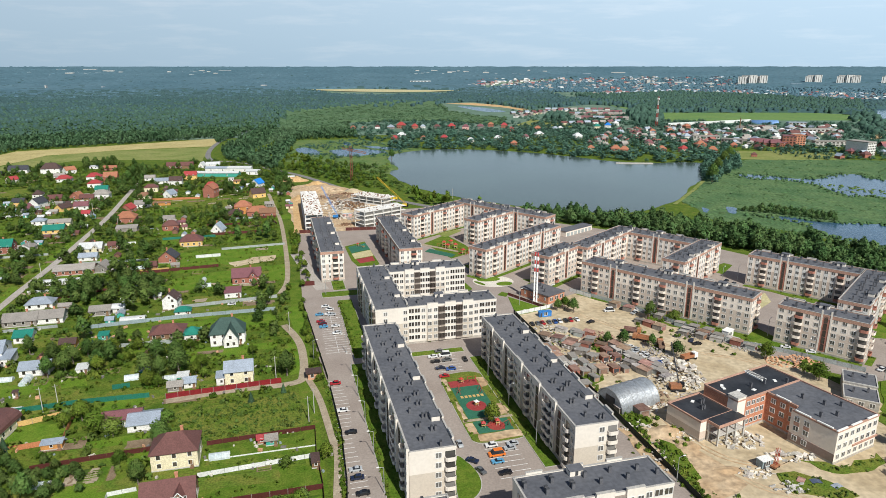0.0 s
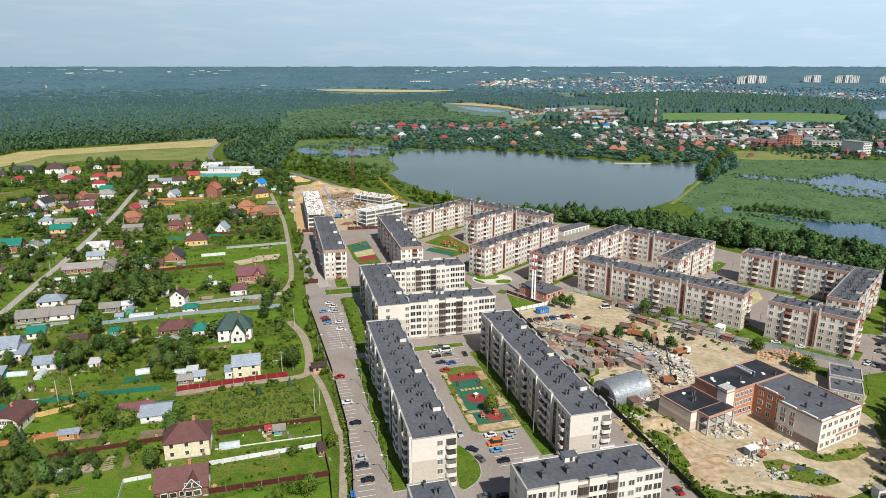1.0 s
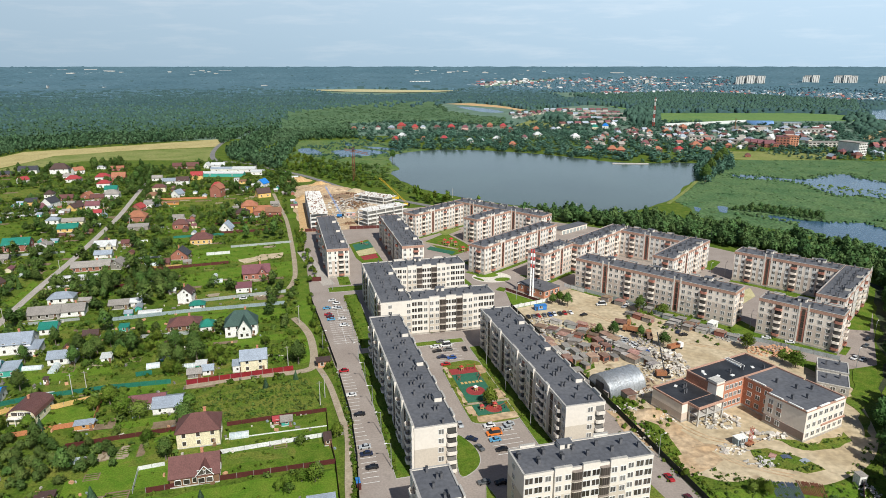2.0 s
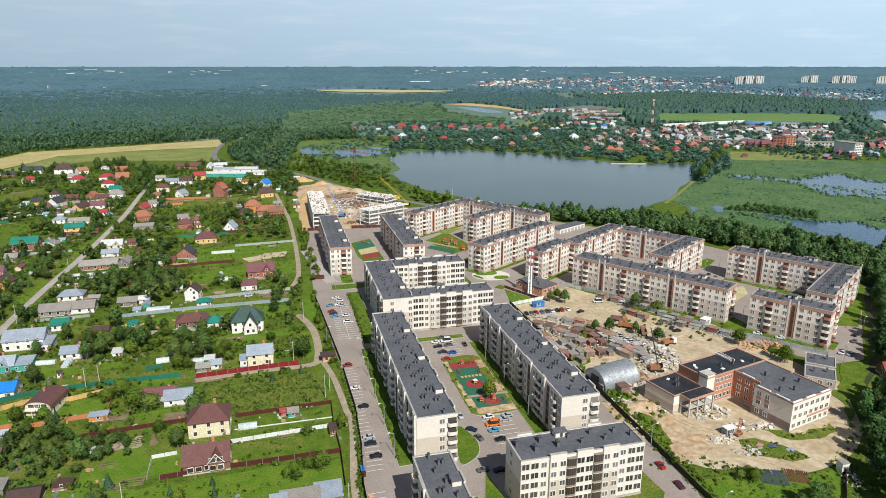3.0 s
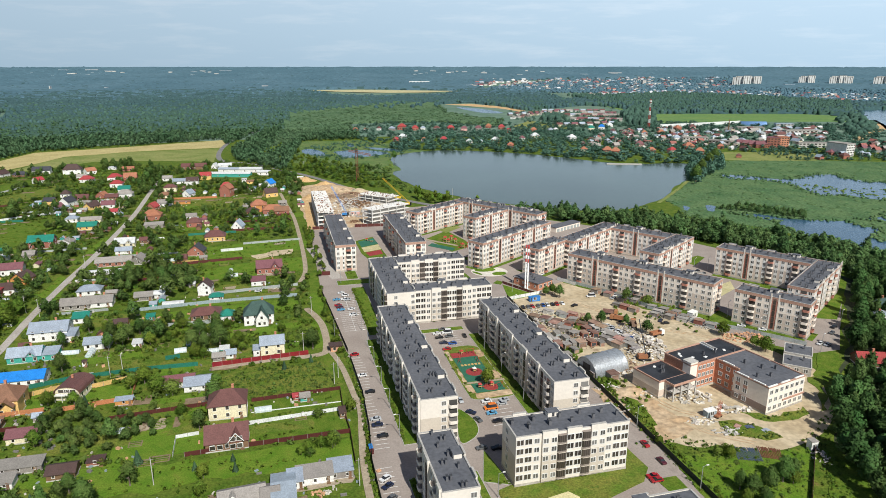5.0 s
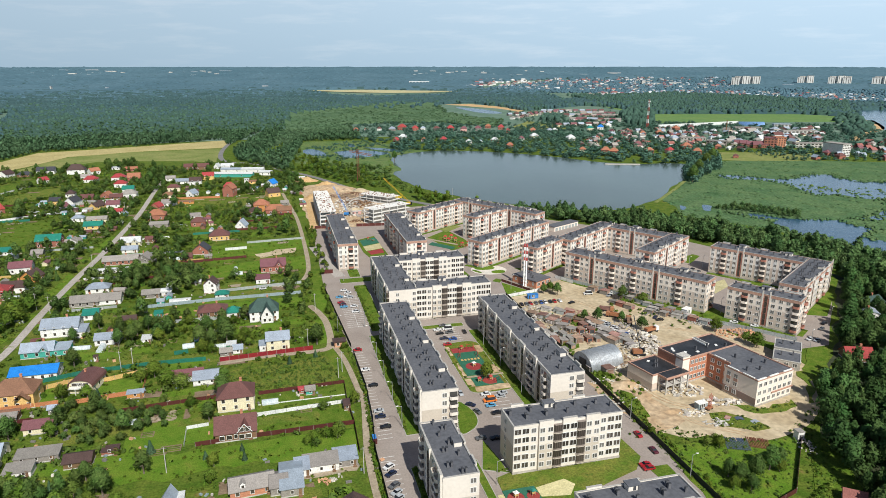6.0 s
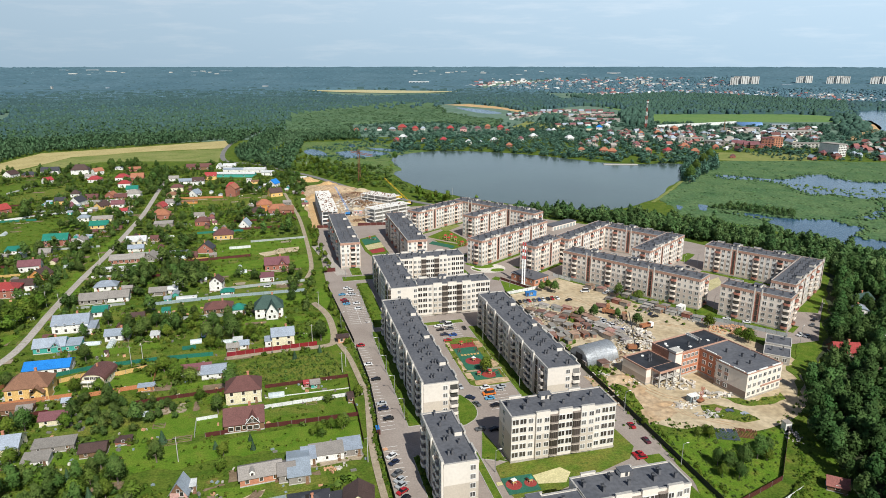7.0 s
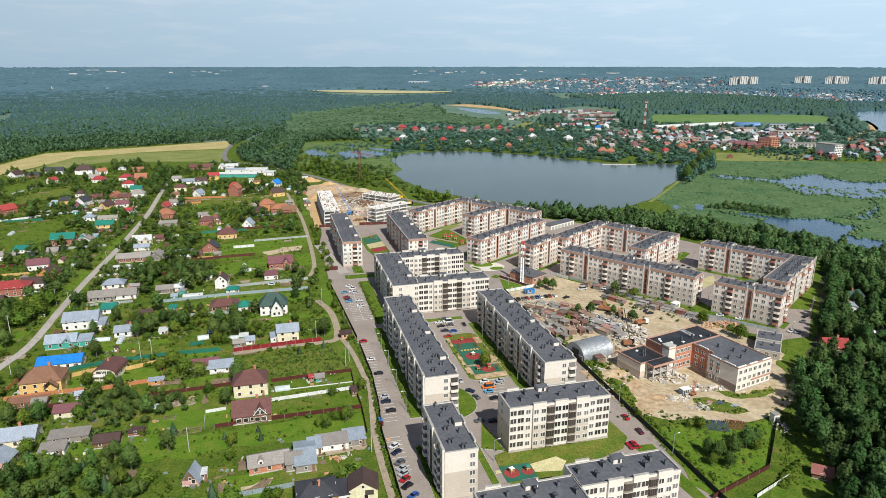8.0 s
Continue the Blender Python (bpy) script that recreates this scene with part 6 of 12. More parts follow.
mast = thing("radio_mast", 423, 1306, label="tall red and white lattice radio mast", category="radio mast")
bm = bmesh.new()
for k in range(7):
    boom(bm, (0, 0, k * 8), (0, 0, (k + 1) * 8), 3.6 - k * 0.3, k % 2)
part("mast", bm, [M["playred"], M["white"]], mast)
bm = bmesh.new()
for k in range(6):
    tube(bm, (2.0 * math.cos(k), 2.0 * math.sin(k), 50), (2.0 * math.cos(k), 2.0 * math.sin(k), 53), 0.5, 0.5, 6)
part("antenna", bm, M["white"], mast)


# ---- playgrounds ----
kerbed("ground_play_lawn", rounded([grid(25.6, 30), grid(26.4, 26), grid(30, 24.6), grid(40, 24.6), grid(43.4, 26), grid(44.2, 30), grid(43.8, 50), grid(43, 67), grid(41.6, 71.6), grid(38, 73.6),
                                    grid(31, 73.2), grid(27.4, 71.6), grid(26, 67), grid(25.6, 50)], 3), "rough_grass", "lawn surround of the playground", 0.19)
for a, b, c, d in ((26.4, 60, 27.9, 69.5), (39.6, 61, 42.6, 68), (26.6, 40, 27.9, 52), (39.5, 39.6, 42.9, 47), (26.4, 30, 28.8, 37)):
    sheet("ground_worn_earth", ragged(gridbox(a, b, c, d), 0.5, 1.2, a), 0.2, M["churned"], "worn orange earth beside the playground", "earth")
sheet("ground_play_surface", gridbox(28.2, 39.5, 39.2, 62), 0.23, M["greenrub"], "dark green rubber playground surface", "playground")
sheet("ground_play_surface", gridbox(28.2, 62.05, 39.2, 67), 0.235, M["redpaint"], "red rubber playground strip", "playground")
sheet("ground_play_surface", gridbox(29, 30, 41, 37.5), 0.23, M["greenrub"], "green rubber playground surface", "playground")
sheet("ground_play_sand", ragged(gridbox(28, 25.6, 42.6, 29.7), 0.6, 2), 0.21, M["churned"], "pale sandy strip beside the playground", "sand")
for k in range(6):
    sheet("marking_play_bars", gridbox(29.8 + k * 1.5, 53.6, 30.8 + k * 1.5, 55.2), 0.24, M["f_wood"], "yellow bars painted on the rubber", "markings")
sheet("ground_play_path", gridbox(26, 37.8, 43.5, 39.2), 0.205, M["path"], "paved path across the play lawn", "path")


def disc(u, v, r, z, material, label):
    x, y = grid(u, v)
    sheet("ground_play_disc", [(x + r * math.cos(k * 0.393), y + r * math.sin(k * 0.393)) for k in range(16)], z, M[material], label, "playground")


disc(33.5, 47.5, 3.6, 0.26, "redpaint", "round red rubber patch under a climbing tower")
disc(36, 33.5, 3.0, 0.26, "redpaint", "round red rubber patch under play things")
bm = bmesh.new()
tube(bm, (0, 0, 0), (0, 0, 2.8), 0.07, 0.07, 6)
PT_POST = mesh_of(bm, "post", M["w_cream"])
bm = bmesh.new()
box(bm, -1.0, -1.0, 1.2, 1.0, 1.0, 1.32)
PT_DECK = mesh_of(bm, "deck", M["f_wood"])
bm = bmesh.new()
a = [bm.verts.new(p) for p in ((-1.3, -1.3, 2.7), (1.3, -1.3, 2.7), (1.3, 1.3, 2.7), (-1.3, 1.3, 2.7))]
t = bm.verts.new((0, 0, 3.8))
for i in range(4):
    bm.faces.new((a[i - 1], a[i], t))
bm.faces.new(a[::-1])
PT_ROOF = {k: mesh_of(bm.copy(), "roof", M[k]) for k in ("playred", "r_green", "white")}
bm.free()
bm = bmesh.new()
v = [bm.verts.new(p) for p in ((1.0, -0.35, 1.25), (1.0, 0.35, 1.25), (3.4, 0.35, 0.2), (3.4, -0.35, 0.2), (1.0, -0.35, 1.15), (1.0, 0.35, 1.15), (3.4, 0.35, 0.1), (3.4, -0.35, 0.1))]
for q in ((0, 1, 2, 3), (7, 6, 5, 4), (0, 4, 5, 1), (1, 5, 6, 2), (2, 6, 7, 3), (3, 7, 4, 0)):
    bm.faces.new([v[i] for i in q])
bmesh.ops.recalc_face_normals(bm, faces=bm.faces)
PT_SLIDE = mesh_of(bm, "slide", M["playred"])


def play_tower(u, v, turn, roof):
    t = thing("play_tower", *grid(u, v), turn=turn, z=0.25, label="small climbing tower with a slide and pointed roof", category="play tower", group="playground towers")
    t.scale = (0.62, 0.62, 0.62)
    for px, py in ((-0.9, -0.9), (-0.9, 0.9), (0.9, -0.9), (0.9, 0.9)):
        put("post", PT_POST, t, px, py)
    put("deck", PT_DECK, t)
    put("roof", PT_ROOF[roof], t)
    put("slide", PT_SLIDE, t)


for u, v, turn, roof in ((33.5, 47.5, 30, "white"), (31.5, 33.5, 10, "playred"), (36.5, 34, 200, "playred"), (33, 65, 40, "playred"),
                         (19.6, -39.4, 30, "white"), (25.0, -39.6, 120, "r_green"), (20, 266, 0, "playred"), (23, 262, 60, "r_green")):
    play_tower(u, v, turn, roof)
bm = bmesh.new()
for s in (-1, 1):
    tube(bm, (s * 1.6, -0.8, 0), (s * 1.6, 0, 2.2), 0.06, 0.06, 5)
    tube(bm, (s * 1.6, 0.8, 0), (s * 1.6, 0, 2.2), 0.06, 0.06, 5)
tube(bm, (-1.6, 0, 2.2), (1.6, 0, 2.2), 0.06, 0.06, 5)
SWING_FRAME = mesh_of(bm, "frame", M["playred"])
bm = bmesh.new()
box(bm, -0.25, -0.15, 0.45, 0.25, 0.15, 0.5)
tube(bm, (-0.22, 0, 0.5), (-0.22, 0, 2.2), 0.02, 0.02, 3)
tube(bm, (0.22, 0, 0.5), (0.22, 0, 2.2), 0.02, 0.02, 3)
SWING_SEAT = mesh_of(bm, "seat", M["tyre"])
for u, v, turn in ((37, 65, 14), (30, 58, 90), (38, 57, 100), (39, 32, 40)):
    s = thing("swing", *grid(u, v), turn=turn, z=0.25, label="red swing frame on the playground", category="swing")
    put("frame", SWING_FRAME, s)
    put("seat", SWING_SEAT, s, -0.7)
    put("seat", SWING_SEAT, s, 0.7)
# second playground before the near block, courts farther on
sheet("ground_play_surface", gridbox(16.6, -44, 27, -35.6), 0.23, M["greenrub"], "green rubber playground surface", "playground")
disc(19.6, -39.6, 2.6, 0.26, "redpaint", "round red rubber patch")
disc(25.0, -40, 2.0, 0.26, "redpaint", "round red rubber patch")
sheet("ground_yellow_paving", [grid(27.2, -36.6), grid(37.3, -34.7), grid(39.6, -38.0), grid(36.0, -42.5), grid(27.2, -41.0)], 0.24, M["yellow_paving"], "pale yellow paved court on the lawn", "paving")
sheet("ground_yellow_path", gridbox(14.6, -38.6, 16.5, -37.2), 0.22, M["yellow_paving"], "pale yellow path across the lawn", "path")
sheet("ground_play_lawn", [(-64.5, 410.6), (-53.0, 423.4), (-37.9, 371.6), (-47.3, 360.5), (-55.7, 378.6)], 0.19, M["lawn"], "court lawn with a playground", "lawn")
sheet("ground_play_surface", [(-62.1, 409.3), (-51.8, 419.1), (-47.1, 403.8), (-57.9, 394.7)], 0.23, M["greenrub"], "green rubber playground surface", "playground")
sheet("ground_play_sand", [(-57.7, 393.4), (-46.9, 402.5), (-43.4, 389.6), (-54.1, 382.2)], 0.23, M["dryhay"], "yellow sand court between blocks", "court")
sheet("ground_play_surface", [(-53.3, 381.0), (-44.0, 388.3), (-41.3, 378.6), (-49.8, 372.8)], 0.235, M["redpaint"], "red rubber playground patch", "playground")
sheet("ground_play_surface", [(-11.5, 398.5), (5.6, 385.9), (7.8, 392.1), (-8.8, 405.2)], 0.24, M["greenrub"], "green rubber playground surface", "playground")
sheet("ground_play_path", [(-14.6, 414.8), (9.3, 397.2), (10.1, 399.9), (-13.6, 417.6)], 0.22, M["path"], "paved path across the court lawn", "path")
for k, (x, y) in enumerate(((0.7, 412.0), (5.2, 414.8), (8.1, 406.5), (2.9, 405.2), (12.8, 393.4), (17.3, 397.2))):
    t = thing("play_tower", x, y, k * 50.0, 0.18, label="small climbing tower with a slide and pointed roof", category="play tower", group="playground towers")
    for px, py in ((-0.9, -0.9), (-0.9, 0.9), (0.9, -0.9), (0.9, 0.9)):
        put("post", PT_POST, t, px, py)
    for n, me in (("deck", PT_DECK), ("roof", PT_ROOF["playred"]), ("slide", PT_SLIDE)):
        put(n, me, t)
for k, (x, y) in enumerate(((-2.2, 409.3), (10.1, 398.5), (14.9, 390.8))):
    s = thing("swing", x, y, k * 35.0, 0.18, label="red swing frame on the playground", category="swing")
    put("frame", SWING_FRAME, s)
    put("seat", SWING_SEAT, s, -0.7)
    put("seat", SWING_SEAT, s, 0.7)


# ---- houses ----
def house_window(w, h):
    bm = bmesh.new()
    v = [[bm.verts.new((x, y, z)) for x, z in ((-w / 2 - o, -o), (w / 2 + o, -o), (w / 2 + o, h + o), (-w / 2 - o, h + o))]
         for o, y in ((0.1, 0.0), (0.1, -0.07), (0.0, -0.07), (0.0, -0.03))]
    for a, b in zip(v, v[1:]):
        for i in range(4):
            bm.faces.new((a[i - 1], a[i], b[i], b[i - 1]))
    bm.faces.new(v[3]).material_index = 1
    bmesh.ops.recalc_face_normals(bm, faces=bm.faces)
    return mesh_of(bm, "window", [M["white"], M["glass"]])


HWIN, HWIN_SMALL = house_window(1.1, 1.4), house_window(0.8, 1.0)


def roof_mesh(kind, w, d, h, rh, over=0.45):
    bm = bmesh.new()
    if kind == "gable":
        gable(bm, w, d, h, rh, over)
    elif kind == "cross":
        gable(bm, w, d, h, rh, over)
        # a front gable over the entrance
        x0 = w * 0.22
        a = [bm.verts.new(p) for p in ((x0 - d * 0.24, -d / 2 - over - 0.4, h - 0.1), (x0, -d / 2 - over - 0.4, h + rh * 0.72), (x0 + d * 0.24, -d / 2 - over - 0.4, h - 0.1))]
        b = [bm.verts.new(p) for p in ((x0 - d * 0.24, -d * 0.1, h + 0.1), (x0, -d * 0.1, h + rh * 0.78), (x0 + d * 0.24, -d * 0.1, h + 0.1))]
        for i in (0, 1):
            bm.faces.new((a[i], a[i + 1], b[i + 1], b[i]))
            lo = [bm.verts.new(q.co - Vector((0, 0, 0.16))) for q in (a[i], a[i + 1], b[i + 1], b[i])]
            bm.faces.new(lo[::-1])
            bm.faces.new((a[i], lo[0], lo[1], a[i + 1]))
        bmesh.ops.recalc_face_normals(bm, faces=bm.faces)
    elif kind == "hip":
        x, y, k = w / 2 + over, d / 2 + over, max(0.15, (w - d * 0.85) / 2)
        lo = [bm.verts.new((a, b, h - 0.3)) for a, b in ((-x, -y), (x, -y), (x, y), (-x, y))]
        mid_ = [bm.verts.new((a, b, h - 0.15)) for a, b in ((-x, -y), (x, -y), (x, y), (-x, y))]
        r = [bm.verts.new((-k, 0, h + rh)), bm.verts.new((k, 0, h + rh))]
        bm.faces.new((mid_[0], mid_[1], r[1], r[0]))
        bm.faces.new((mid_[2], mid_[3], r[0], r[1]))
        bm.faces.new((mid_[1], mid_[2], r[1]))
        bm.faces.new((mid_[3], mid_[0], r[0]))
        bm.faces.new(lo[::-1])
        for i in range(4):
            bm.faces.new((lo[i - 1], lo[i], mid_[i], mid_[i - 1]))
        bmesh.ops.recalc_face_normals(bm, faces=bm.faces)
    elif kind == "round":
        n = 10
        x0, x1 = -w / 2 - over, w / 2 + over
        rows = []
        for x in (x0, x1):
            rows.append([bm.verts.new((x, -(d / 2 + over) * math.cos(math.pi * k / n), h - 0.3 + rh * math.sin(math.pi * k / n) ** 0.8)) for k in range(n + 1)])
            rows.append([bm.verts.new((x, -(d / 2 + over - 0.2) * math.cos(math.pi * k / n), h - 0.5 + rh * math.sin(math.pi * k / n) ** 0.8)) for k in range(n + 1)])
        for k in range(n):
            bm.faces.new((rows[0][k], rows[0][k + 1], rows[2][k + 1], rows[2][k]))
            bm.faces.new((rows[1][k + 1], rows[1][k], rows[3][k], rows[3][k + 1]))
            for q in (0, 2):
                bm.faces.new((rows[q][k], rows[q][k + 1], rows[q + 1][k + 1], rows[q + 1][k]))
        bmesh.ops.recalc_face_normals(bm, faces=bm.faces)
    else:   # lean-to
        x, y = w / 2 + over * 0.6, d / 2 + over * 0.6
        up = [bm.verts.new(p) for p in ((-x, -y, h), (x, -y, h), (x, y, h + rh), (-x, y, h + rh))]
        lo = [bm.verts.new(q.co - Vector((0, 0, 0.15))) for q in up]
        bm.faces.new(up)
        bm.faces.new(lo[::-1])
        for i in range(4):
            bm.faces.new((up[i - 1], up[i], lo[i], lo[i - 1]))
        bmesh.ops.recalc_face_normals(bm, faces=bm.faces)
    return bm


WALL_WORDS = {"w_cream": "cream", "w_yellow": "yellow", "w_white": "white", "w_red": "red brick", "w_wood": "brown timber", "w_grey": "grey timber",
              "w_teal": "teal timber", "w_pink": "pink", "w_orange": "orange log", "concrete": "concrete", "brick": "orange brick", "rust": "rusty"}
ROOF_WORDS = {"r_muted": "muted red", "r_brown": "brown", "r_dark": "dark brown", "r_red": "red", "r_orange": "terracotta", "r_tan": "tan", "r_green": "bright green",
              "r_dgreen": "bottle-green", "r_blue": "bright blue", "r_slate": "old grey slate", "r_zinc": "silver-blue zinc", "r_charcoal": "charcoal",
              "r_pale": "pale metal", "r_plum": "plum", "rust": "rusty", "shed": "patched"}
HOUSES = []


def house(x, y, w, d, h, kind, rh, wall, roof, turn=0.0, chimney=True, shed=False, detail=True):
    """A house or shed: foundation, wall with gables, roof, windows, door, chimney."""
    HOUSES.append((x, y, max(w, d) / 2))
    name = "garden_shed" if shed else "village_house"
    word = {"gable": "gabled", "cross": "cross-gabled", "hip": "hipped", "round": "barrel-shaped", "lean": "sloping"}[kind]
    root = thing(name, x, y, GRID + turn, label=f"{WALL_WORDS[wall]} {'shed' if shed else 'house'} under a {ROOF_WORDS[roof]} {word} roof",
                 category="shed" if shed else "house", group="garden sheds" if shed else "village houses")
    bm = bmesh.new()
    box(bm, -w / 2, -d / 2, 0.35 if detail else 0.0, w / 2, d / 2, h, 0, "b")
    if kind in ("gable", "cross"):
        for s in (-1, 1):
            q = [bm.verts.new((s * w / 2, y_, z_)) for y_, z_ in ((-d / 2, h), (d / 2, h), (0, h + rh - 0.2))]
            bm.faces.new(q if s > 0 else q[::-1])
    if kind == "cross":
        x0 = w * 0.22
        q = [bm.verts.new(p) for p in ((x0 - d * 0.2, -d / 2 - 0.3, 0.35), (x0 + d * 0.2, -d / 2 - 0.3, 0.35), (x0 + d * 0.2, -d / 2 - 0.3, h), (x0, -d / 2 - 0.3, h + rh * 0.6), (x0 - d * 0.2, -d / 2 - 0.3, h))]
        bm.faces.new(q)
        for a, b in ((0, 4), (1, 2)):
            r = [q[a].co.copy(), q[b].co.copy()]
            vs = [bm.verts.new(r[0]), bm.verts.new(r[1]), bm.verts.new((r[1].x, -d / 2, r[1].z)), bm.verts.new((r[0].x, -d / 2, r[0].z))]
            bm.faces.new(vs)
    if kind == "round":
        for s in (-1, 1):
            q = [bm.verts.new((s * w / 2, -d / 2 * math.cos(math.pi * k / 8), h - 0.3 + (rh - 0.3) * math.sin(math.pi * k / 8) ** 0.8)) for k in range(9)]
            bm.faces.new(q)
    part("wall", bm, M[wall], root)
    if detail:
        bm = bmesh.new()
        box(bm, -w / 2 - 0.08, -d / 2 - 0.08, 0, w / 2 + 0.08, d / 2 + 0.08, 0.4, 0, "b")
        part("foundation", bm, M["concrete"], root)
    cover = part("roof", roof_mesh(kind, w, d, h, rh), M[roof], root)
    if not detail:
        for k in (-0.25, 0.25):
            put("window", HWIN, root, k * w, -d / 2, 1.2 if h < 5 else 4.0)
        put("window", HWIN, root, -w / 2, 0, 1.2, 270)
        return root
    me = HWIN_SMALL if shed else HWIN
    floors = 2 if h > 4.8 else 1
    for f in range(floors):
        z = 1.1 + f * 2.8
        for k in range(max(1, int(w / 3.4))):
            xx = -w / 2 + (k + 0.5) * w / max(1, int(w / 3.4))
            put("window", me, root, xx, -d / 2 - (0.3 if kind == "cross" and abs(xx - w * 0.22) < d * 0.2 else 0), z, 0)
        if not shed:
            put("window", me, root, -w / 2, -d * 0.2, z, 270)
            put("window", me, root, w / 2, d * 0.1, z, 90)
    if kind in ("gable", "cross", "round") and rh > 2.4 and not shed:
        put("window", HWIN_SMALL, root, -w / 2, 0, h + 0.3, 270)
        put("window", HWIN_SMALL, root, w / 2, 0, h + 0.3, 90)
    if kind == "cross":
        put("window", HWIN_SMALL, root, w * 0.22, -d / 2 - 0.3, h + 0.1, 0)
    bm = bmesh.new()
    box(bm, w * 0.36 - 0.45, -d / 2 - 0.06, 0.4, w * 0.36 + 0.45, -d / 2, 2.4)
    box(bm, w * 0.36 - 0.6, -d / 2 - 0.9, 0, w * 0.36 + 0.6, -d / 2 - 0.06, 0.38)
    part("door", bm, M["w_wood"], root)
    if chimney and not shed:
        bm = bmesh.new()
        box(bm, w * 0.12, d * 0.1, h, w * 0.12 + 0.8, d * 0.1 + 0.6, h + rh + 0.7)
        box(bm, w * 0.12 - 0.1, d * 0.1 - 0.1, h + rh + 0.7, w * 0.12 + 0.9, d * 0.1 + 0.7, h + rh + 0.85)
        part("chimney", bm, M["brick"], cover, "brick chimney")
    return root


# nearest gardens
h1 = house(-164.2, 172.8, 15, 11, 6.3, "hip", 4.2, "w_yellow", "r_tan")
bm = bmesh.new()
box(bm, -11.5, -6.5, 0, -7.5, 5, 0.3)
part("terrace", bm, M["concrete"], h1, "pale paved terrace")
bm = bmesh.new()
gable(bm, 6, 5, 6.3, 2.4, 0.3)
part("porch_roof", bm, M["r_tan"], h1).matrix_basis = pose(4, -4.6, -1.5, 0, 0, 90)
house(-169.8, 194.5, 17.5, 9, 3.4, "gable", 2.0, "w_white", "r_blue", chimney=False)
h5 = house(-144.0, 185.7, 11.5, 9.0, 3.4, "round", 2.9, "w_cream", "r_brown", turn=78)
arch_window = house_window(2.0, 1.3)
for y in (-2.2, 0.0, 2.2):
    put("window", arch_window, h5, -5.77, y, 3.3, 270, "wide window under the arched roof")
bm = bmesh.new()
box(bm, -7.4, -4.2, 2.7, -5.75, 4.2, 2.95)
for y in (-4.0, -1.4, 1.4, 4.0):
    box(bm, -7.4, y - 0.1, 0, -7.2, y + 0.1, 2.7)
part("balcony", bm, M["w_white"], h5, "pale balcony on posts")
house(-181.3, 216.0, 13, 8, 3.4, "cross", 2.8, "w_teal", "r_zinc")
house(-172.2, 217.9, 7, 7, 3.0, "lean", 1.0, "w_teal", "r_zinc", shed=True)
house(-184.4, 240.1, 16, 11, 5.0, "gable", 3.2, "w_white", "r_zinc")
house(-174.7, 237.9, 6, 8, 3.2, "lean", 1.0, "w_white", "r_zinc", shed=True)
house(-157.1, 229.3, 10.5, 7, 3.2, "gable", 2.0, "w_white", "r_zinc")
house(-180.5, 259.7, 7, 7, 3.2, "gable", 2.0, "w_white", "r_green", chimney=False)
house(-193.7, 278.9, 14, 9, 3.0, "gable", 2.6, "w_grey", "r_slate")
house(-183.0, 282.5, 13, 9, 3.0, "gable", 2.6, "w_white", "r_slate")
house(-197.6, 300.2, 12, 8, 3.0, "hip", 2.4, "w_white", "r_zinc")
house(-163.6, 291.1, 9, 6, 2.8, "gable", 1.8, "w_grey", "r_slate", shed=True)
house(-156.4, 294.0, 5, 4, 2.6, "round", 1.8, "w_white", "r_pale", shed=True)
house(-143.9, 281.4, 10, 3.4, 1.6, "round", 1.2, "w_white", "r_pale", shed=True)
house(-158.0, 253.1, 6, 5, 2.6, "gable", 1.6, "w_orange", "r_dark", shed=True)
house(-139.3, 229.2, 4, 4, 2.4, "lean", 0.8, "w_white", "r_pale", shed=True)
house(-147.2, 261.2, 4, 3.4, 2.4, "lean", 0.7, "w_teal", "r_green", shed=True)
house(-263.5, 336.0, 12.5, 8, 4.2, "gable", 3.0, "w_white", "r_plum", turn=4)
house(-245.5, 317.4, 9, 9, 4.0, "gable", 3.6, "w_orange", "r_dark", turn=70)
house(-245.1, 300.4, 12, 9, 3.8, "gable", 2.6, "w_white", "r_dark")
house(-251.7, 288.5, 20, 12, 5.0, "hip", 3.0, "w_red", "r_red")
house(-247.2, 265.8, 12, 9, 4.0, "gable", 3.0, "w_red", "r_dark")
house(-281.0, 396.7, 16, 10, 5.2, "gable", 3.6, "w_red", "r_green")
house(-297.8, 375.7, 12, 8, 2.6, "lean", 1.6, "w_white", "r_green", shed=True)
house(-298.8, 353.8, 8, 8, 4.5, "hip", 2.4, "w_white", "r_slate")
house(-273.7, 369.9, 7, 6, 3.0, "gable", 2.2, "w_grey", "r_slate", shed=True)
house(-265.6, 399.8, 8, 8, 3.4, "gable", 2.4, "w_white", "r_slate", turn=80)
house(-276.2, 448.5, 13.5, 9, 3.2, "gable", 2.8, "w_yellow", "r_green")
house(-224.4, 399.6, 13, 9, 3.2, "cross", 3.0, "w_cream", "r_pale")
house(-216.7, 381.2, 10, 7, 2.8, "gable", 1.8, "w_white", "r_zinc", shed=True)
house(-210.4, 354.7, 21, 9, 3.2, "gable", 2.4, "w_red", "r_slate")
house(-196.8, 358.7, 9, 8, 3.0, "gable", 3.0, "w_grey", "r_slate", turn=80)
house(-207.7, 335.8, 21, 4.0, 1.6, "round", 1.4, "w_white", "r_pale", shed=True)
house(-213.8, 407.6, 7, 5, 2.8, "gable", 1.8, "w_wood", "r_brown", shed=True)
house(-166.3, 378.1, 9, 10, 3.4, "gable", 4.0, "w_red", "r_charcoal", turn=80)
house(-170.4, 362.6, 6, 6, 2.8, "gable", 2.0, "w_red", "r_brown", shed=True)
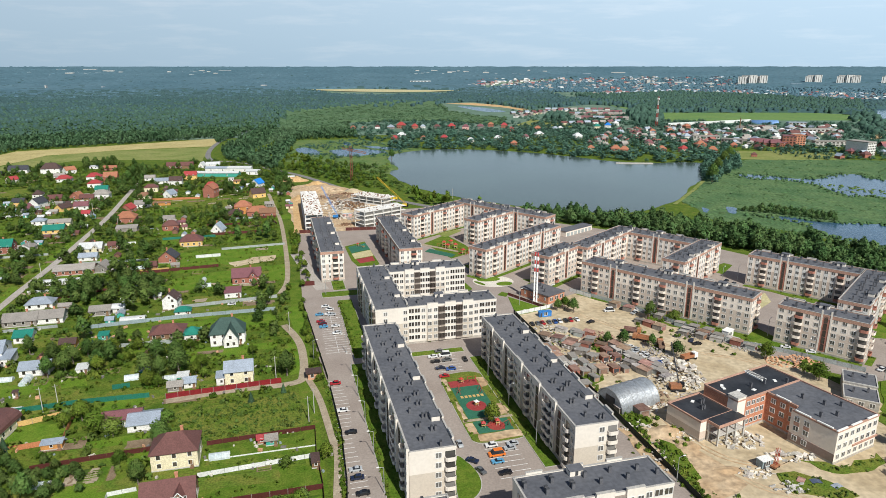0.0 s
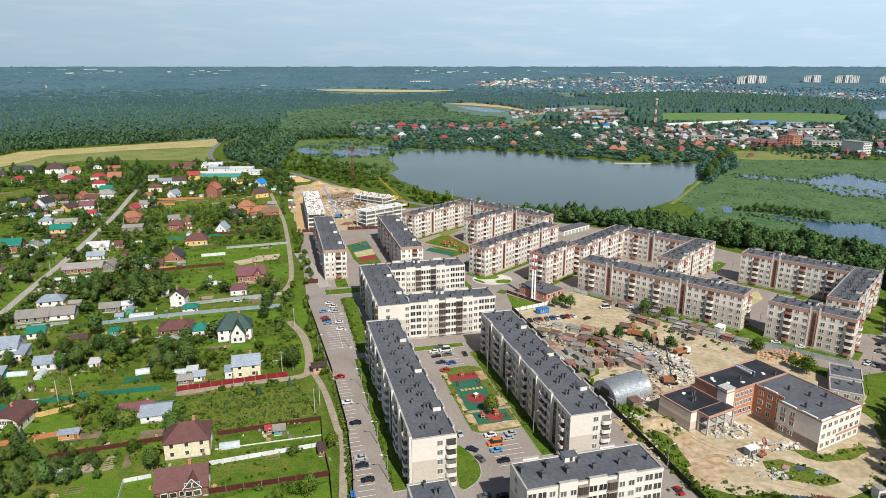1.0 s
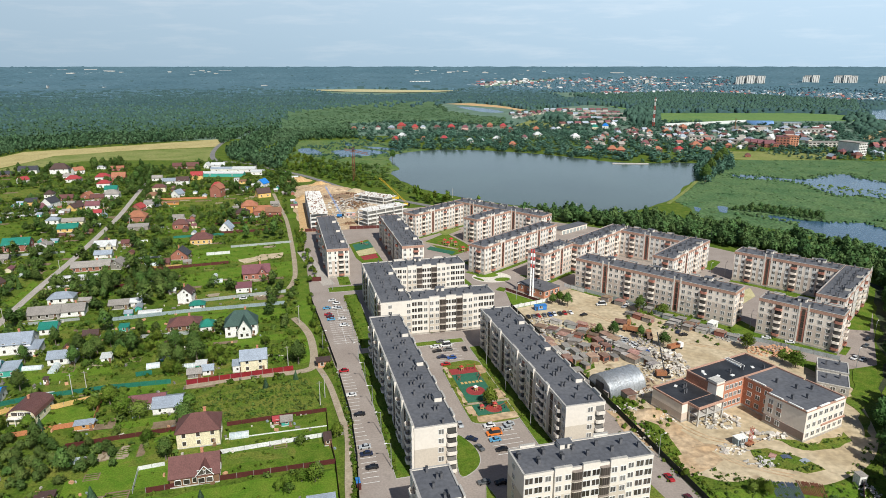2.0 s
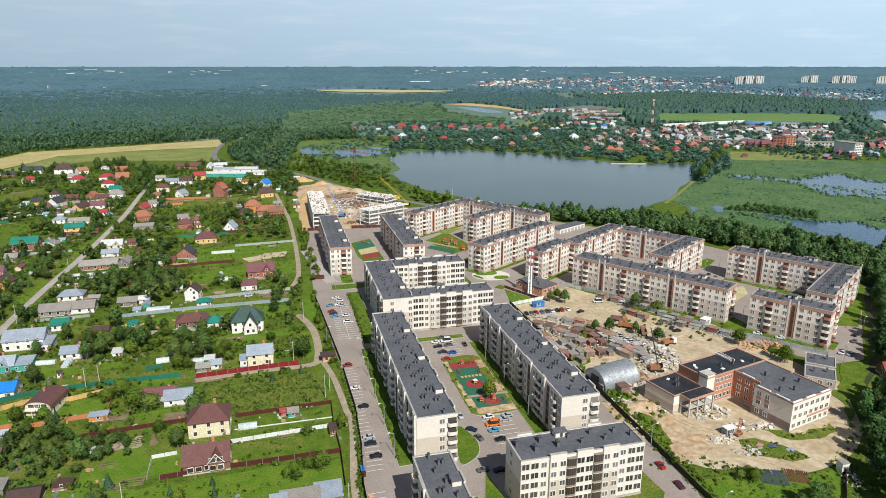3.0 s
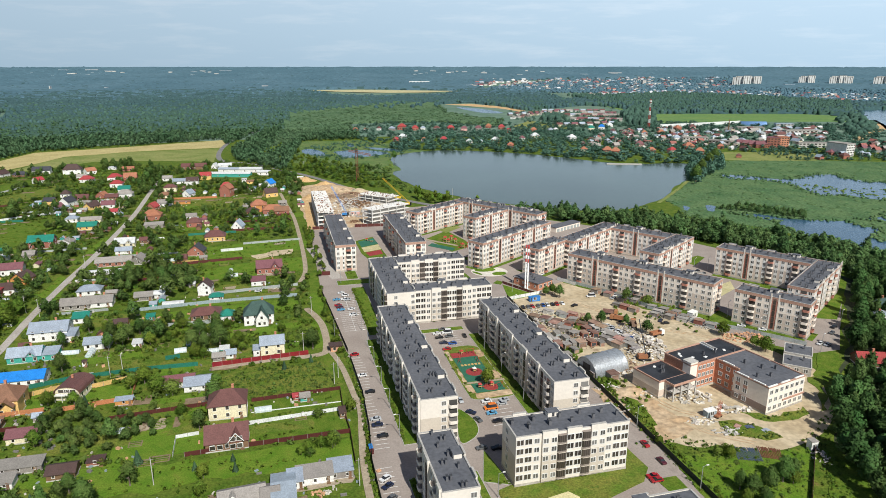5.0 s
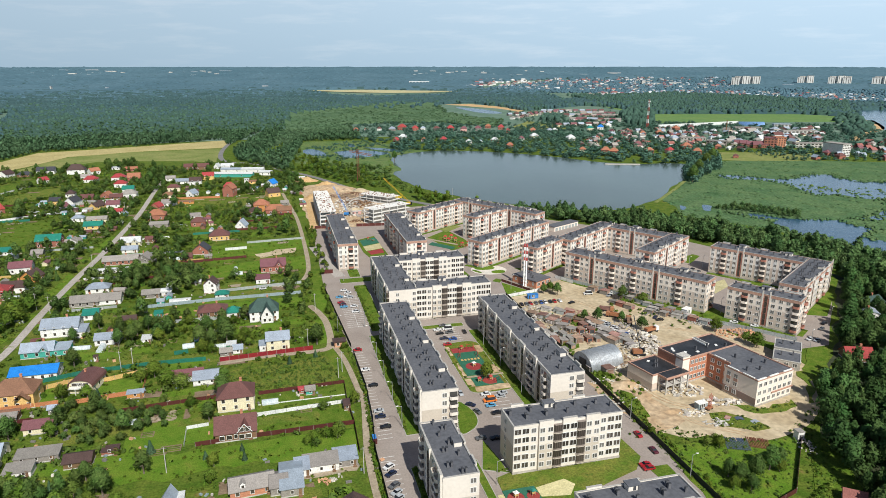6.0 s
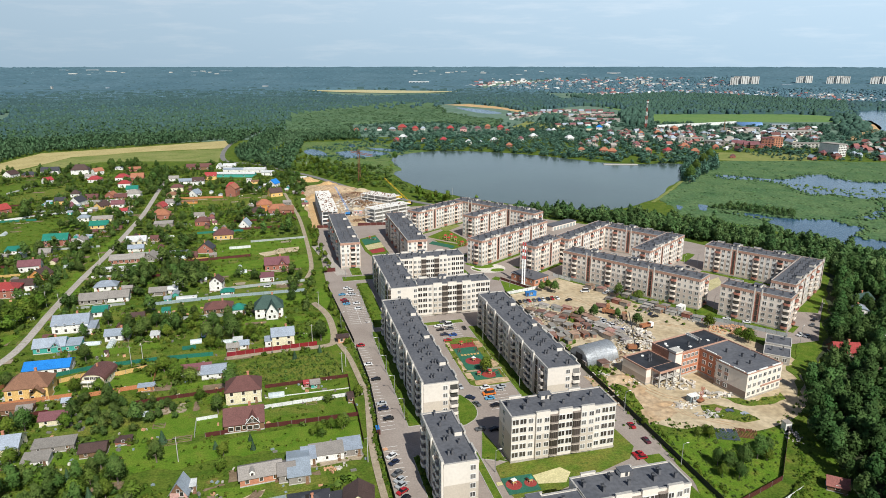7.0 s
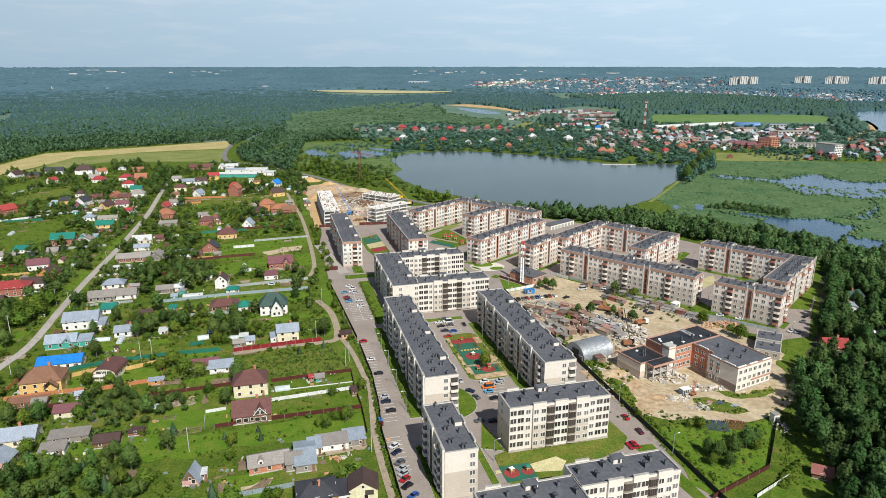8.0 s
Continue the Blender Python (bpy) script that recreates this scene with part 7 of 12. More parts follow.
house(-166.5, 415.7, 14, 10, 3.8, "hip", 3.6, "w_yellow", "r_brown")
house(-159.6, 448.1, 9, 8, 3.0, "gable", 4.6, "w_white", "r_zinc", turn=76)
house(-108.0, 340.3, 15, 10, 4.2, "cross", 3.6, "w_red", "r_plum")
house(-108.1, 315.7, 8, 6, 3.0, "lean", 1.4, "w_white", "r_plum", shed=True)
house(-133.1, 299.9, 7, 7, 5.4, "gable", 3.0, "w_white", "r_dark", turn=80)
house(-124.3, 290.9, 7, 5, 2.4, "hip", 1.6, "w_white", "r_green", shed=True)
house(-120.8, 265.3, 14, 10, 3.0, "hip", 2.6, "w_wood", "r_brown")
house(-109.3, 262.7, 6.5, 6.5, 3.0, "hip", 2.4, "w_white", "r_green", shed=True)
h2 = house(-92.5, 259.3, 14, 10, 5.6, "hip", 5.4, "w_white", "r_dgreen")
bm = bmesh.new()
gable(bm, 8, 6, 4.6, 4.8, 0.4)
part("gable_roof", bm, M["r_dgreen"], h2).matrix_basis = pose(1.5, -4.5, 0, 0, 0, 90)
bm = bmesh.new()
prism(bm, [(-1.5, -8.2), (4.3, -8.2), (4.3, -4), (-1.5, -4)], 0.3, 4.7)
v = [bm.verts.new(p) for p in ((-1.5, -8.2, 4.7), (4.3, -8.2, 4.7), (1.4, -8.2, 9.0))]
bm.faces.new(v)
part("front_wing", bm, M["w_white"], h2)
put("window", HWIN, h2, 0.2, -8.2, 1.2)
put("window", HWIN, h2, 2.6, -8.2, 1.2)
put("window", HWIN, h2, 1.4, -8.2, 4.2)
house(-76.9, 223.5, 10, 8.5, 5.6, "gable", 2.6, "w_cream", "r_zinc")
house(-82.8, 220.8, 3.6, 4.2, 3.2, "lean", 0.8, "w_white", "r_zinc", shed=True)
house(-98.1, 215.7, 5, 4, 2.4, "gable", 1.2, "w_grey", "r_slate", shed=True)
house(-93.7, 218.3, 4, 4, 2.6, "gable", 1.4, "w_white", "r_zinc", shed=True)
house(-97.8, 222.2, 4, 3.4, 2.6, "lean", 0.6, "w_teal", "r_pale", shed=True)
house(-106.7, 193.1, 12, 7, 2.8, "gable", 1.6, "w_white", "r_plum", shed=True)
house(-98.5, 191.5, 9.5, 9, 2.8, "gable", 1.8, "w_white", "r_zinc", shed=True)
house(-80.1, 171.5, 13, 10.5, 5.8, "hip", 3.8, "w_cream", "r_brown")
h3 = house(-74.0, 151.2, 13.5, 9.5, 3.6, "cross", 4.0, "w_wood", "r_brown")
wide = house_window(1.7, 1.5)
for x, z in ((1.9, 0.9), (4.1, 0.9), (1.9, 3.5), (4.1, 3.5)):
    put("window", wide, h3, x, -5.12, z, 0, "wide white-framed window")
put("window", wide, h3, -4.6, -4.82, 0.9)
put("window", wide, h3, -2.2, -4.82, 0.9)
for s in (-1, 1):
    bm = bmesh.new()
    tube(bm, (2.97 + s * 2.5, -5.7, 3.45), (2.97, -5.7, 6.5), 0.14, 0.14, 4)
    part("bargeboard", bm, M["white"], h3, "white bargeboard")
h6 = house(-60.0, 120.2, 12.8, 7.6, 3.0, "gable", 2.1, "brick", "r_slate", turn=4, chimney=False)
bm = bmesh.new()
box(bm, -0.75, -3.3, 3.1, 0.75, -1.2, 4.3, 0, "b")
q = [[bm.verts.new((x, y, z)) for x, z in ((-0.95, 4.2), (0.0, 5.05), (0.95, 4.2))] for y in (-3.45, -0.6)]
for i in (0, 1):
    bm.faces.new((q[0][i], q[0][i + 1], q[1][i + 1], q[1][i])).material_index = 1
bm.faces.new(q[0][::-1]).material_index = 0
dormer = part("dormer", bm, [M["w_white"], M["r_slate"]], h6, "small white dormer under a grey gable")
dormer.matrix_basis = pose(-2.6, 0, 0)
put("window", HWIN_SMALL, dormer, 0, -3.3, 3.2)
house(-51.9, 120.9, 5, 8, 3.2, "gable", 1.8, "w_grey", "r_slate", shed=True)
house(-48.6, 123.2, 6.5, 14, 3.2, "gable", 1.8, "w_grey", "r_zinc", shed=True)
house(-46.5, 128.8, 4.5, 6, 2.8, "lean", 0.9, "w_white", "r_zinc", shed=True)
house(-41.0, 131.2, 11, 6, 2.8, "lean", 0.9, "w_white", "r_slate", shed=True)
house(-33.6, 134.3, 7.5, 6.5, 2.8, "lean", 0.9, "w_grey", "r_zinc", shed=True)
h4 = house(-82.0, 111.9, 5.4, 5.2, 2.0, "gable", 3.8, "w_pink", "r_zinc", turn=78, chimney=False)
bm = bmesh.new()
bm.faces.new([bm.verts.new(p) for p in ((-2.73, -2.2, 2.15), (-2.73, 0, 5.4), (-2.73, 2.2, 2.15))])
part("gable_board", bm, M["w_wood"], h4, "dark boarded gable")
house(-79.4, 113.7, 2.4, 3, 2.4, "lean", 0.5, "w_white", "r_pale", shed=True)
h7 = house(-40.6, 101.2, 11.6, 9.4, 5.2, "hip", 2.2, "w_orange", "r_charcoal", chimney=False)
bm = bmesh.new()
box(bm, -0.3, -0.3, 5.6, 0.3, 0.3, 8.4)
box(bm, -0.42, -0.42, 8.4, 0.42, 0.42, 8.55)
part("chimney", bm, M["brick"], h7, "slim orange brick chimney").matrix_basis = pose(0.8, -1.2, 0)
bm = bmesh.new()
box(bm, -0.5, -0.6, 0, 0.5, 0.6, 0.12)
part("roof_window", bm, M["glass"], h7, "dark roof window").matrix_basis = pose(-0.6, -0.4, 7.2, 24, 0, 0)
house(-33.2, 104.0, 3.4, 7.5, 3.4, "lean", 0.5, "w_white", "r_charcoal", shed=True)
h8 = house(-27.0, 105.4, 7.6, 8.6, 4.4, "gable", 2.7, "w_cream", "r_dark", turn=-98, chimney=False)
bm = bmesh.new()
box(bm, 3.82, 0.6, 2.4, 3.95, 3.2, 4.0)
part("balcony_opening", bm, M["glass"], h8, "dark wide opening under the gable")
house(-144.2, 153.6, 9, 6, 2.8, "gable", 1.8, "w_cream", "r_plum", shed=True)
house(-146.6, 165.7, 2.6, 2.6, 2.4, "gable", 1.0, "w_grey", "r_zinc", shed=True)
house(-163.3, 160.0, 14, 3.6, 2.4, "lean", 0.8, "w_wood", "r_tan", shed=True)
house(-158.9, 160.0, 5, 3.6, 2.4, "gable", 1.2, "w_grey", "r_slate", shed=True)
house(-153.2, 134.4, 16, 9, 3.4, "gable", 2.6, "w_cream", "r_zinc")
house(-134.3, 136.1, 13, 5, 2.4, "lean", 0.8, "w_grey", "r_slate", shed=True)
house(-135.5, 127.8, 8, 5, 2.2, "lean", 0.8, "w_white", "r_slate", shed=True)
house(-119.6, 133.6, 8, 6, 2.6, "gable", 1.4, "w_wood", "r_dark", shed=True)
house(-149.0, 120.4, 7, 8, 3.2, "gable", 2.4, "w_pink", "r_zinc", turn=80)
house(-112.5, 139.7, 5, 3.4, 1.6, "lean", 0.3, "w_red", "r_dark", shed=True)
house(-57.1, 180.7, 2.6, 2.4, 2.2, "gable", 0.8, "w_red", "r_red", shed=True)
house(-53.9, 180.2, 3.4, 3, 2.4, "gable", 1.2, "w_teal", "r_slate", shed=True)
house(-38.0, 169.0, 2.2, 4.4, 2.2, "lean", 0.4, "w_wood", "r_dark", shed=True)
house(-121.2, 177.5, 6, 2.6, 2.2, "lean", 0.5, "w_orange", "r_zinc", shed=True)
house(-153.0, 209.6, 1.6, 1.6, 2.3, "lean", 0.3, "w_white", "r_dark", shed=True)
# east wood
house(180.2, 210.8, 11, 8, 2.6, "gable", 3.2, "w_wood", "r_red", turn=-20)
house(119.6, 113.6, 5.6, 4.8, 2.4, "gable", 1.8, "w_wood", "r_muted", turn=-40, chimney=False)
house(177.8, 186.6, 7, 5, 2.6, "gable", 1.8, "w_grey", "r_brown", turn=10, chimney=False)
house(227.5, 275.3, 11, 8, 3.2, "gable", 2.8, "w_white", "r_dgreen", turn=10)
house(214.8, 255.6, 8, 7, 3.0, "round", 3.2, "w_white", "r_zinc", turn=60)
house(204.5, 221.0, 6, 4, 2.6, "gable", 1.6, "w_teal", "r_pale", turn=30, shed=True)
house(209.2, 222.3, 8, 6, 2.6, "gable", 1.6, "w_grey", "r_charcoal", turn=30, shed=True)

# farther gardens
house(-433, 715, 19, 11, 5.5, "hip", 6.0, "w_white", "r_dark", detail=False)
house(-469, 715, 19, 10, 4.5, "gable", 4.0, "w_white", "r_charcoal", detail=False)
house(-482, 695, 15, 9, 3.0, "hip", 3.0, "w_wood", "r_charcoal", detail=False)
house(-501, 691, 14, 10, 4.0, "gable", 4.0, "w_white", "r_dark", turn=70, detail=False)
house(-435, 650, 9, 8, 4.2, "gable", 3.0, "w_white", "r_red", turn=50, detail=False)
house(-388, 660, 14, 10, 3.5, "hip", 3.5, "w_white", "r_red", detail=False)
house(-411, 711, 11, 9, 4.5, "gable", 3.5, "w_white", "r_orange", turn=40, detail=False)
house(-401, 675, 10, 8, 4, "gable", 2.4, "w_white", "r_slate", detail=False)
house(-361, 668, 14, 10, 4.5, "hip", 3.5, "w_white", "r_red", detail=False)
house(-342, 664, 13, 9, 5, "gable", 4.5, "w_red", "r_orange", detail=False)
house(-340, 628, 12, 9, 4.5, "hip", 3.0, "w_white", "r_red", detail=False)
house(-379, 736, 15, 8, 3, "gable", 2.4, "w_red", "r_orange", detail=False)
house(-402, 746, 9, 6, 2.6, "lean", 1.0, "w_white", "r_pale", detail=False)
house(-389.0, 499.0, 13, 11, 4.5, "gable", 4.0, "w_red", "r_red", turn=50, detail=False)
house(-357.1, 537.5, 9, 9, 4.5, "gable", 2.8, "w_yellow", "r_charcoal", detail=False)
house(-339.7, 534.9, 12, 9, 4.5, "gable", 4.0, "w_white", "r_charcoal", turn=70, detail=False)
house(-339.3, 517.5, 8, 8, 3.4, "gable", 3.0, "w_white", "r_plum", turn=60, detail=False)
house(-364.0, 575.7, 8, 8, 3.6, "hip", 3.5, "w_white", "r_dark", detail=False)
house(-340.4, 561.4, 11, 7, 3, "gable", 2.6, "w_wood", "r_brown", detail=False)
house(-326.1, 569.8, 8, 8, 3.5, "gable", 3.0, "w_red", "r_orange", turn=70, detail=False)
house(-313.9, 564.1, 11, 8, 3, "gable", 2.5, "w_wood", "r_brown", detail=False)
house(-305.4, 572.6, 14, 10, 4.5, "hip", 3.5, "w_white", "r_slate", detail=False)
house(-318.6, 599.4, 11, 8, 4.0, "gable", 3, "w_white", "r_green", detail=False)
house(-311.1, 522.2, 12, 8, 3, "gable", 3, "w_yellow", "r_dark", turn=60, detail=False)
house(-298.8, 527.1, 11, 8, 3.6, "gable", 3, "w_white", "r_plum", detail=False)
house(-281.4, 500.8, 6, 6, 3, "gable", 2, "w_white", "r_red", detail=False)
house(-301.6, 472.5, 9, 7, 3.4, "hip", 2, "w_white", "r_zinc", detail=False)
house(-284.7, 470.4, 15, 7, 3, "gable", 2, "w_cream", "r_slate", detail=False)
house(-240.0, 480.7, 14, 11, 4.5, "hip", 4, "w_red", "r_orange", detail=False)
house(-254.3, 514.7, 9, 8, 4, "gable", 3.4, "w_red", "r_red", turn=70, detail=False)
house(-226.6, 452.2, 14, 6, 3, "lean", 1.2, "w_grey", "r_slate", detail=False)
house(-197.1, 457.9, 11, 9, 4.0, "hip", 3, "w_red", "r_brown", detail=False)
house(-160.8, 512.0, 13, 11, 6.5, "hip", 4.0, "w_orange", "r_orange", detail=False)
house(-146.2, 502.5, 17, 10, 4.5, "hip", 3.6, "w_red", "r_orange", detail=False)
house(-138.1, 500.2, 12, 8, 4.0, "gable", 3, "w_red", "r_tan", detail=False)
house(-162.7, 498.0, 11, 9, 3.6, "hip", 3, "w_red", "r_dark", detail=False)
house(-210.4, 580.9, 11, 10, 8.0, "gable", 4.0, "w_red", "r_orange", turn=70, detail=False)
house(-217.4, 602.1, 11, 8, 6.0, "hip", 4.0, "w_red", "r_red", detail=False)
house(-167.4, 577.8, 12, 9, 4.5, "gable", 4.0, "w_yellow", "r_dark", turn=20, detail=False)
house(-181.3, 627.9, 11, 9, 4.5, "gable", 4.0, "w_white", "r_blue", turn=60, detail=False)
house(-266.2, 641.9, 12, 9, 5, "gable", 3.5, "w_white", "r_dark", detail=False)
house(-264, 675, 12, 9, 5, "gable", 3.5, "w_yellow", "r_red", detail=False)
house(-246.5, 578.1, 9, 8, 3.5, "gable", 3.5, "w_white", "r_zinc", turn=60, detail=False)
house(-275.2, 605.5, 12, 8, 4.5, "hip", 2.8, "w_cream", "r_brown", detail=False)
house(-282, 649, 15, 8, 3.4, "gable", 2.4, "w_white", "r_zinc", detail=False)
house(-303, 667, 10, 8, 3.4, "gable", 2.4, "w_white", "r_slate", detail=False)
house(-251.7, 534.5, 12, 8, 3.6, "gable", 2.6, "w_white", "r_slate", detail=False)
house(-265.9, 569.6, 11, 8, 3.6, "hip", 2.6, "w_cream", "r_tan", detail=False)
house(-312, 750, 14, 10, 4, "gable", 3, "w_wood", "r_brown", detail=False)
house(-298, 750, 17, 10, 4, "gable", 3.5, "w_wood", "r_brown", detail=False)
house(-280, 754, 8, 6, 3, "gable", 4, "w_white", "r_pale", turn=70, detail=False)
house(-266, 750, 15, 9, 5, "gable", 2.5, "w_white", "r_pale", detail=False)
house(-243, 694, 48, 9, 4, "gable", 1.6, "w_teal", "r_pale", turn=-14, detail=False)
house(-228, 727, 26, 9, 4, "gable", 2.0, "w_white", "r_pale", turn=-14, detail=False)
house(-253, 727, 26, 8, 4, "gable", 1.6, "w_white", "r_zinc", turn=-14, detail=False)
house(-207, 706, 14, 8, 4, "gable", 1.6, "w_white", "r_pale", turn=-14, detail=False)
house(-213.3, 648.7, 5, 5, 5, "lean", 0.6, "w_white", "r_pale", detail=False)
house(-205.2, 648.7, 11, 6, 3, "gable", 1.2, "w_yellow", "r_tan", detail=False)
house(-146.2, 536.6, 7, 5, 3, "gable", 1.6, "w_grey", "r_slate", detail=False)
house(-208.6, 482.7, 8, 6, 3, "gable", 2, "w_white", "r_slate", detail=False)
house(-239.1, 542.2, 14, 4, 2.4, "lean", 0.8, "w_orange", "r_tan", detail=False)
house(-158.7, 674.2, 6, 4, 2.6, "gable", 1.2, "w_white", "r_pale", detail=False)

# ---- garden lawns and beds ----
PATCH_WORDS = {"bright_lawn": "bright green garden lawn", "lawn": "green garden lawn", "rough_grass": "rough yellow-green grass", "dirt": "bare heaped earth", "path": "trodden grey yard before the sheds", "soil": "bare dug garden soil"}


def patch(layer, mname, pts):
    sheet("ground_garden_patch", ragged(pts, 1.1, 3), 0.07 + layer * 0.005, M[mname], PATCH_WORDS[mname], "grass")


patch(0, "bright_lawn", [(-111.0, 129.1), (-99.5, 136.7), (-80.9, 141.5), (-33.3, 154.4), (-29.9, 139.4), (-48.0, 135.1), (-72.1, 132.3), (-85.5, 125.6), (-101.3, 122.4)])
patch(1, "rough_grass", [(-91.5, 198.7), (-53.6, 214.2), (-42.1, 191.8), (-74.5, 181.3), (-88.2, 183.4)])
patch(2, "lawn", [(-73.0, 175.3), (-41.9, 186.4), (-39.3, 176.2), (-70.2, 164.1)])
patch(3, "lawn", [(-69.1, 159.6), (-37.9, 170.4), (-33.8, 158.6), (-66.8, 148.8)])
patch(4, "bright_lawn", [(-165.8, 396.2), (-131.4, 408.9), (-105.2, 417.2), (-98.6, 389.7), (-126.2, 372.2), (-155.4, 366.7)])
patch(5, "bright_lawn", [(-152.2, 342.9), (-119.5, 361.0), (-93.6, 372.0), (-86.5, 342.7), (-112.4, 333.0), (-141.8, 317.0)])
patch(6, "rough_grass", [(-129.8, 295.9), (-86.0, 310.2), (-82.8, 297.7), (-125.5, 282.3)])
patch(7, "bright_lawn", [(-156.8, 264.6), (-124.4, 278.6), (-80.7, 291.7), (-77.1, 278.4), (-119.4, 262.8), (-149.0, 253.0)])
patch(8, "bright_lawn", [(-126.2, 203.5), (-109.0, 213.2), (-105.2, 205.8), (-120.7, 196.0)])
patch(9, "bright_lawn", [(-149.0, 229.2), (-139.0, 232.0), (-132.2, 218.4), (-141.3, 215.9)])
patch(10, "bright_lawn", [(-244.1, 384.3), (-252.1, 424.7), (-243.7, 416.0), (-232.2, 369.8), (-236.6, 362.9)])
patch(11, "bright_lawn", [(-226.7, 308.6), (-232.9, 333.5), (-225.7, 325.2), (-217.3, 296.2), (-226.0, 296.3)])
patch(12, "rough_grass", [(-253.7, 563.9), (-151.5, 580.6), (-139.3, 536.6), (-203.7, 529.2), (-243.6, 537.0)])
patch(13, "rough_grass", [(-421, 565), (-411, 616), (-395, 625), (-381, 594), (-398.8, 537.7)])
patch(14, "lawn", [(-471, 616), (-449, 660), (-435, 653), (-439, 594), (-441, 570)])
patch(15, "lawn", [(-330.7, 400.0), (-343.0, 462.5), (-308.1, 476.7), (-298.0, 416.3), (-303.4, 370.1)])
patch(16, "bright_lawn", [(-216.3, 224.0), (-207.7, 241.7), (-206.9, 230.9), (-205.9, 208.0)])
patch(17, "lawn", [(-134.6, 175.1), (-139.4, 185.2), (-125.5, 194.3), (-121.6, 183.6)])
patch(18, "bright_lawn", [(-151.0, 177.6), (-148.1, 185.8), (-144.0, 176.6), (-148.5, 172.7)])
patch(19, "dirt", [(-128.6, 373.6), (-117.3, 385.3), (-104.3, 391.3), (-103.8, 379.3), (-122.8, 366.5)])
patch(20, "bright_lawn", [(73.1, 142.0), (93.1, 145.8), (111.9, 145.7), (123.3, 149.6), (104.6, 117.8), (81.1, 103.4), (77.1, 109.0)])
patch(21, "lawn", [(167.3, 206.5), (175.8, 214.6), (167.5, 197.7), (158.6, 189.3)])
patch(22, "lawn", [(165.2, 222.5), (174.7, 222.5), (159.9, 197.7), (147.0, 192.1)])
patch(23, "rough_grass", [(97.1, 164.3), (102.5, 164.3), (110.3, 161.5), (114.9, 154.6), (108.6, 152.5), (96.7, 155.1)])
patch(24, "rough_grass", [(107.2, 171.7), (110.3, 171.2), (117.8, 167.4), (133.6, 174.5), (132.4, 170.2), (122.9, 164.6), (113.7, 164.2)])
patch(25, "rough_grass", [(66.7, 173.8), (69.9, 172.8), (73.0, 163.5), (72.8, 155.2), (69.7, 156.5), (66.6, 166.2)])
patch(31, "path", [(-47.5, 124.4), (-37.0, 127.6), (-28.6, 129.6), (-28.8, 132.8), (-36.0, 130.8), (-45.6, 128.4)])
patch(32, "soil", [(-44.8, 122.6), (-42.0, 123.2), (-41.2, 121.4), (-43.6, 120.6)])
patch(33, "soil", [(-66.0, 106.4), (-60.0, 113.4), (-57.6, 112.6), (-58.0, 107.4), (-63.0, 104.6)])
patch(19.6, "lawn", [(126.5, 151.0), (131.0, 152.0), (129.0, 128.0), (122.0, 108.0), (110.0, 100.0), (98.0, 103.0), (106.0, 113.0), (114.0, 124.0)])
patch(26, "dirt", [(-66.2, 109.0), (-57.6, 113.6), (-57.1, 110.1), (-64.0, 104.5)])
patch(27, "soil", [(-76.8, 114.0), (-70.4, 117.0), (-69.8, 115.5), (-76.1, 112.5)])
patch(28, "soil", [(-73.5, 109.6), (-71.9, 110.2), (-70.7, 106.2), (-72.1, 105.7)])
patch(29, "rough_grass", [(147.3, 197.7), (154.8, 200.0), (140.5, 171.6), (138.2, 171.6), (145.0, 186.7)])
patch(30, "bright_lawn", [(-140.9, 189.4), (-126.2, 192.9), (-120.6, 180.8), (-135.7, 177.0)])
rng = random.Random(8)
for k, (x, y) in enumerate(((-103.1, 162.4), (-100.4, 164.2), (-150.6, 220.5), (-148.6, 225.1), (-93.4, 141.9), (-97.0, 139.7), (-154.0, 187.9), (-105.0, 150.5), (-139.0, 150.7), (-141.1, 355.8), (-168.2, 308.4), (-319.7, 416.4),
                            (-53.0, 167.6), (-107.0, 223.6), (-128.7, 230.5), (-131.9, 198.9), (-199.5, 270.0), (-199.9, 224.0), (-164.4, 433.2), (-142.1, 451.8))):
    b = thing("garden_bed", x, y, GRID, label="dug vegetable bed with green rows", category="vegetable bed")
    bm = bmesh.new()
    w, d = rng.uniform(4, 8), rng.uniform(3, 5)
    box(bm, -w / 2, -d / 2, 0, w / 2, d / 2, 0.12, 0, "b")
    part("soil", bm, M["soil"], b)
    for j in range(int(d / 1.1)):
        bm = bmesh.new()
        bmesh.ops.create_grid(bm, x_segments=14, y_segments=3, size=0.5)
        for q in bm.verts:
            edge = abs(q.co.y) > 0.4 or abs(q.co.x) > 0.48
            q.co = Vector((q.co.x * (w - 0.6), q.co.y * 0.7, 0.1 if edge else 0.3 + 0.18 * noise.noise(Vector((q.co.x * 31, q.co.y * 9, j + x)))))
        put("crop", mesh_of(bm, "crop", M["garden"]), b, 0, -d / 2 + 0.6 + j * 1.1)


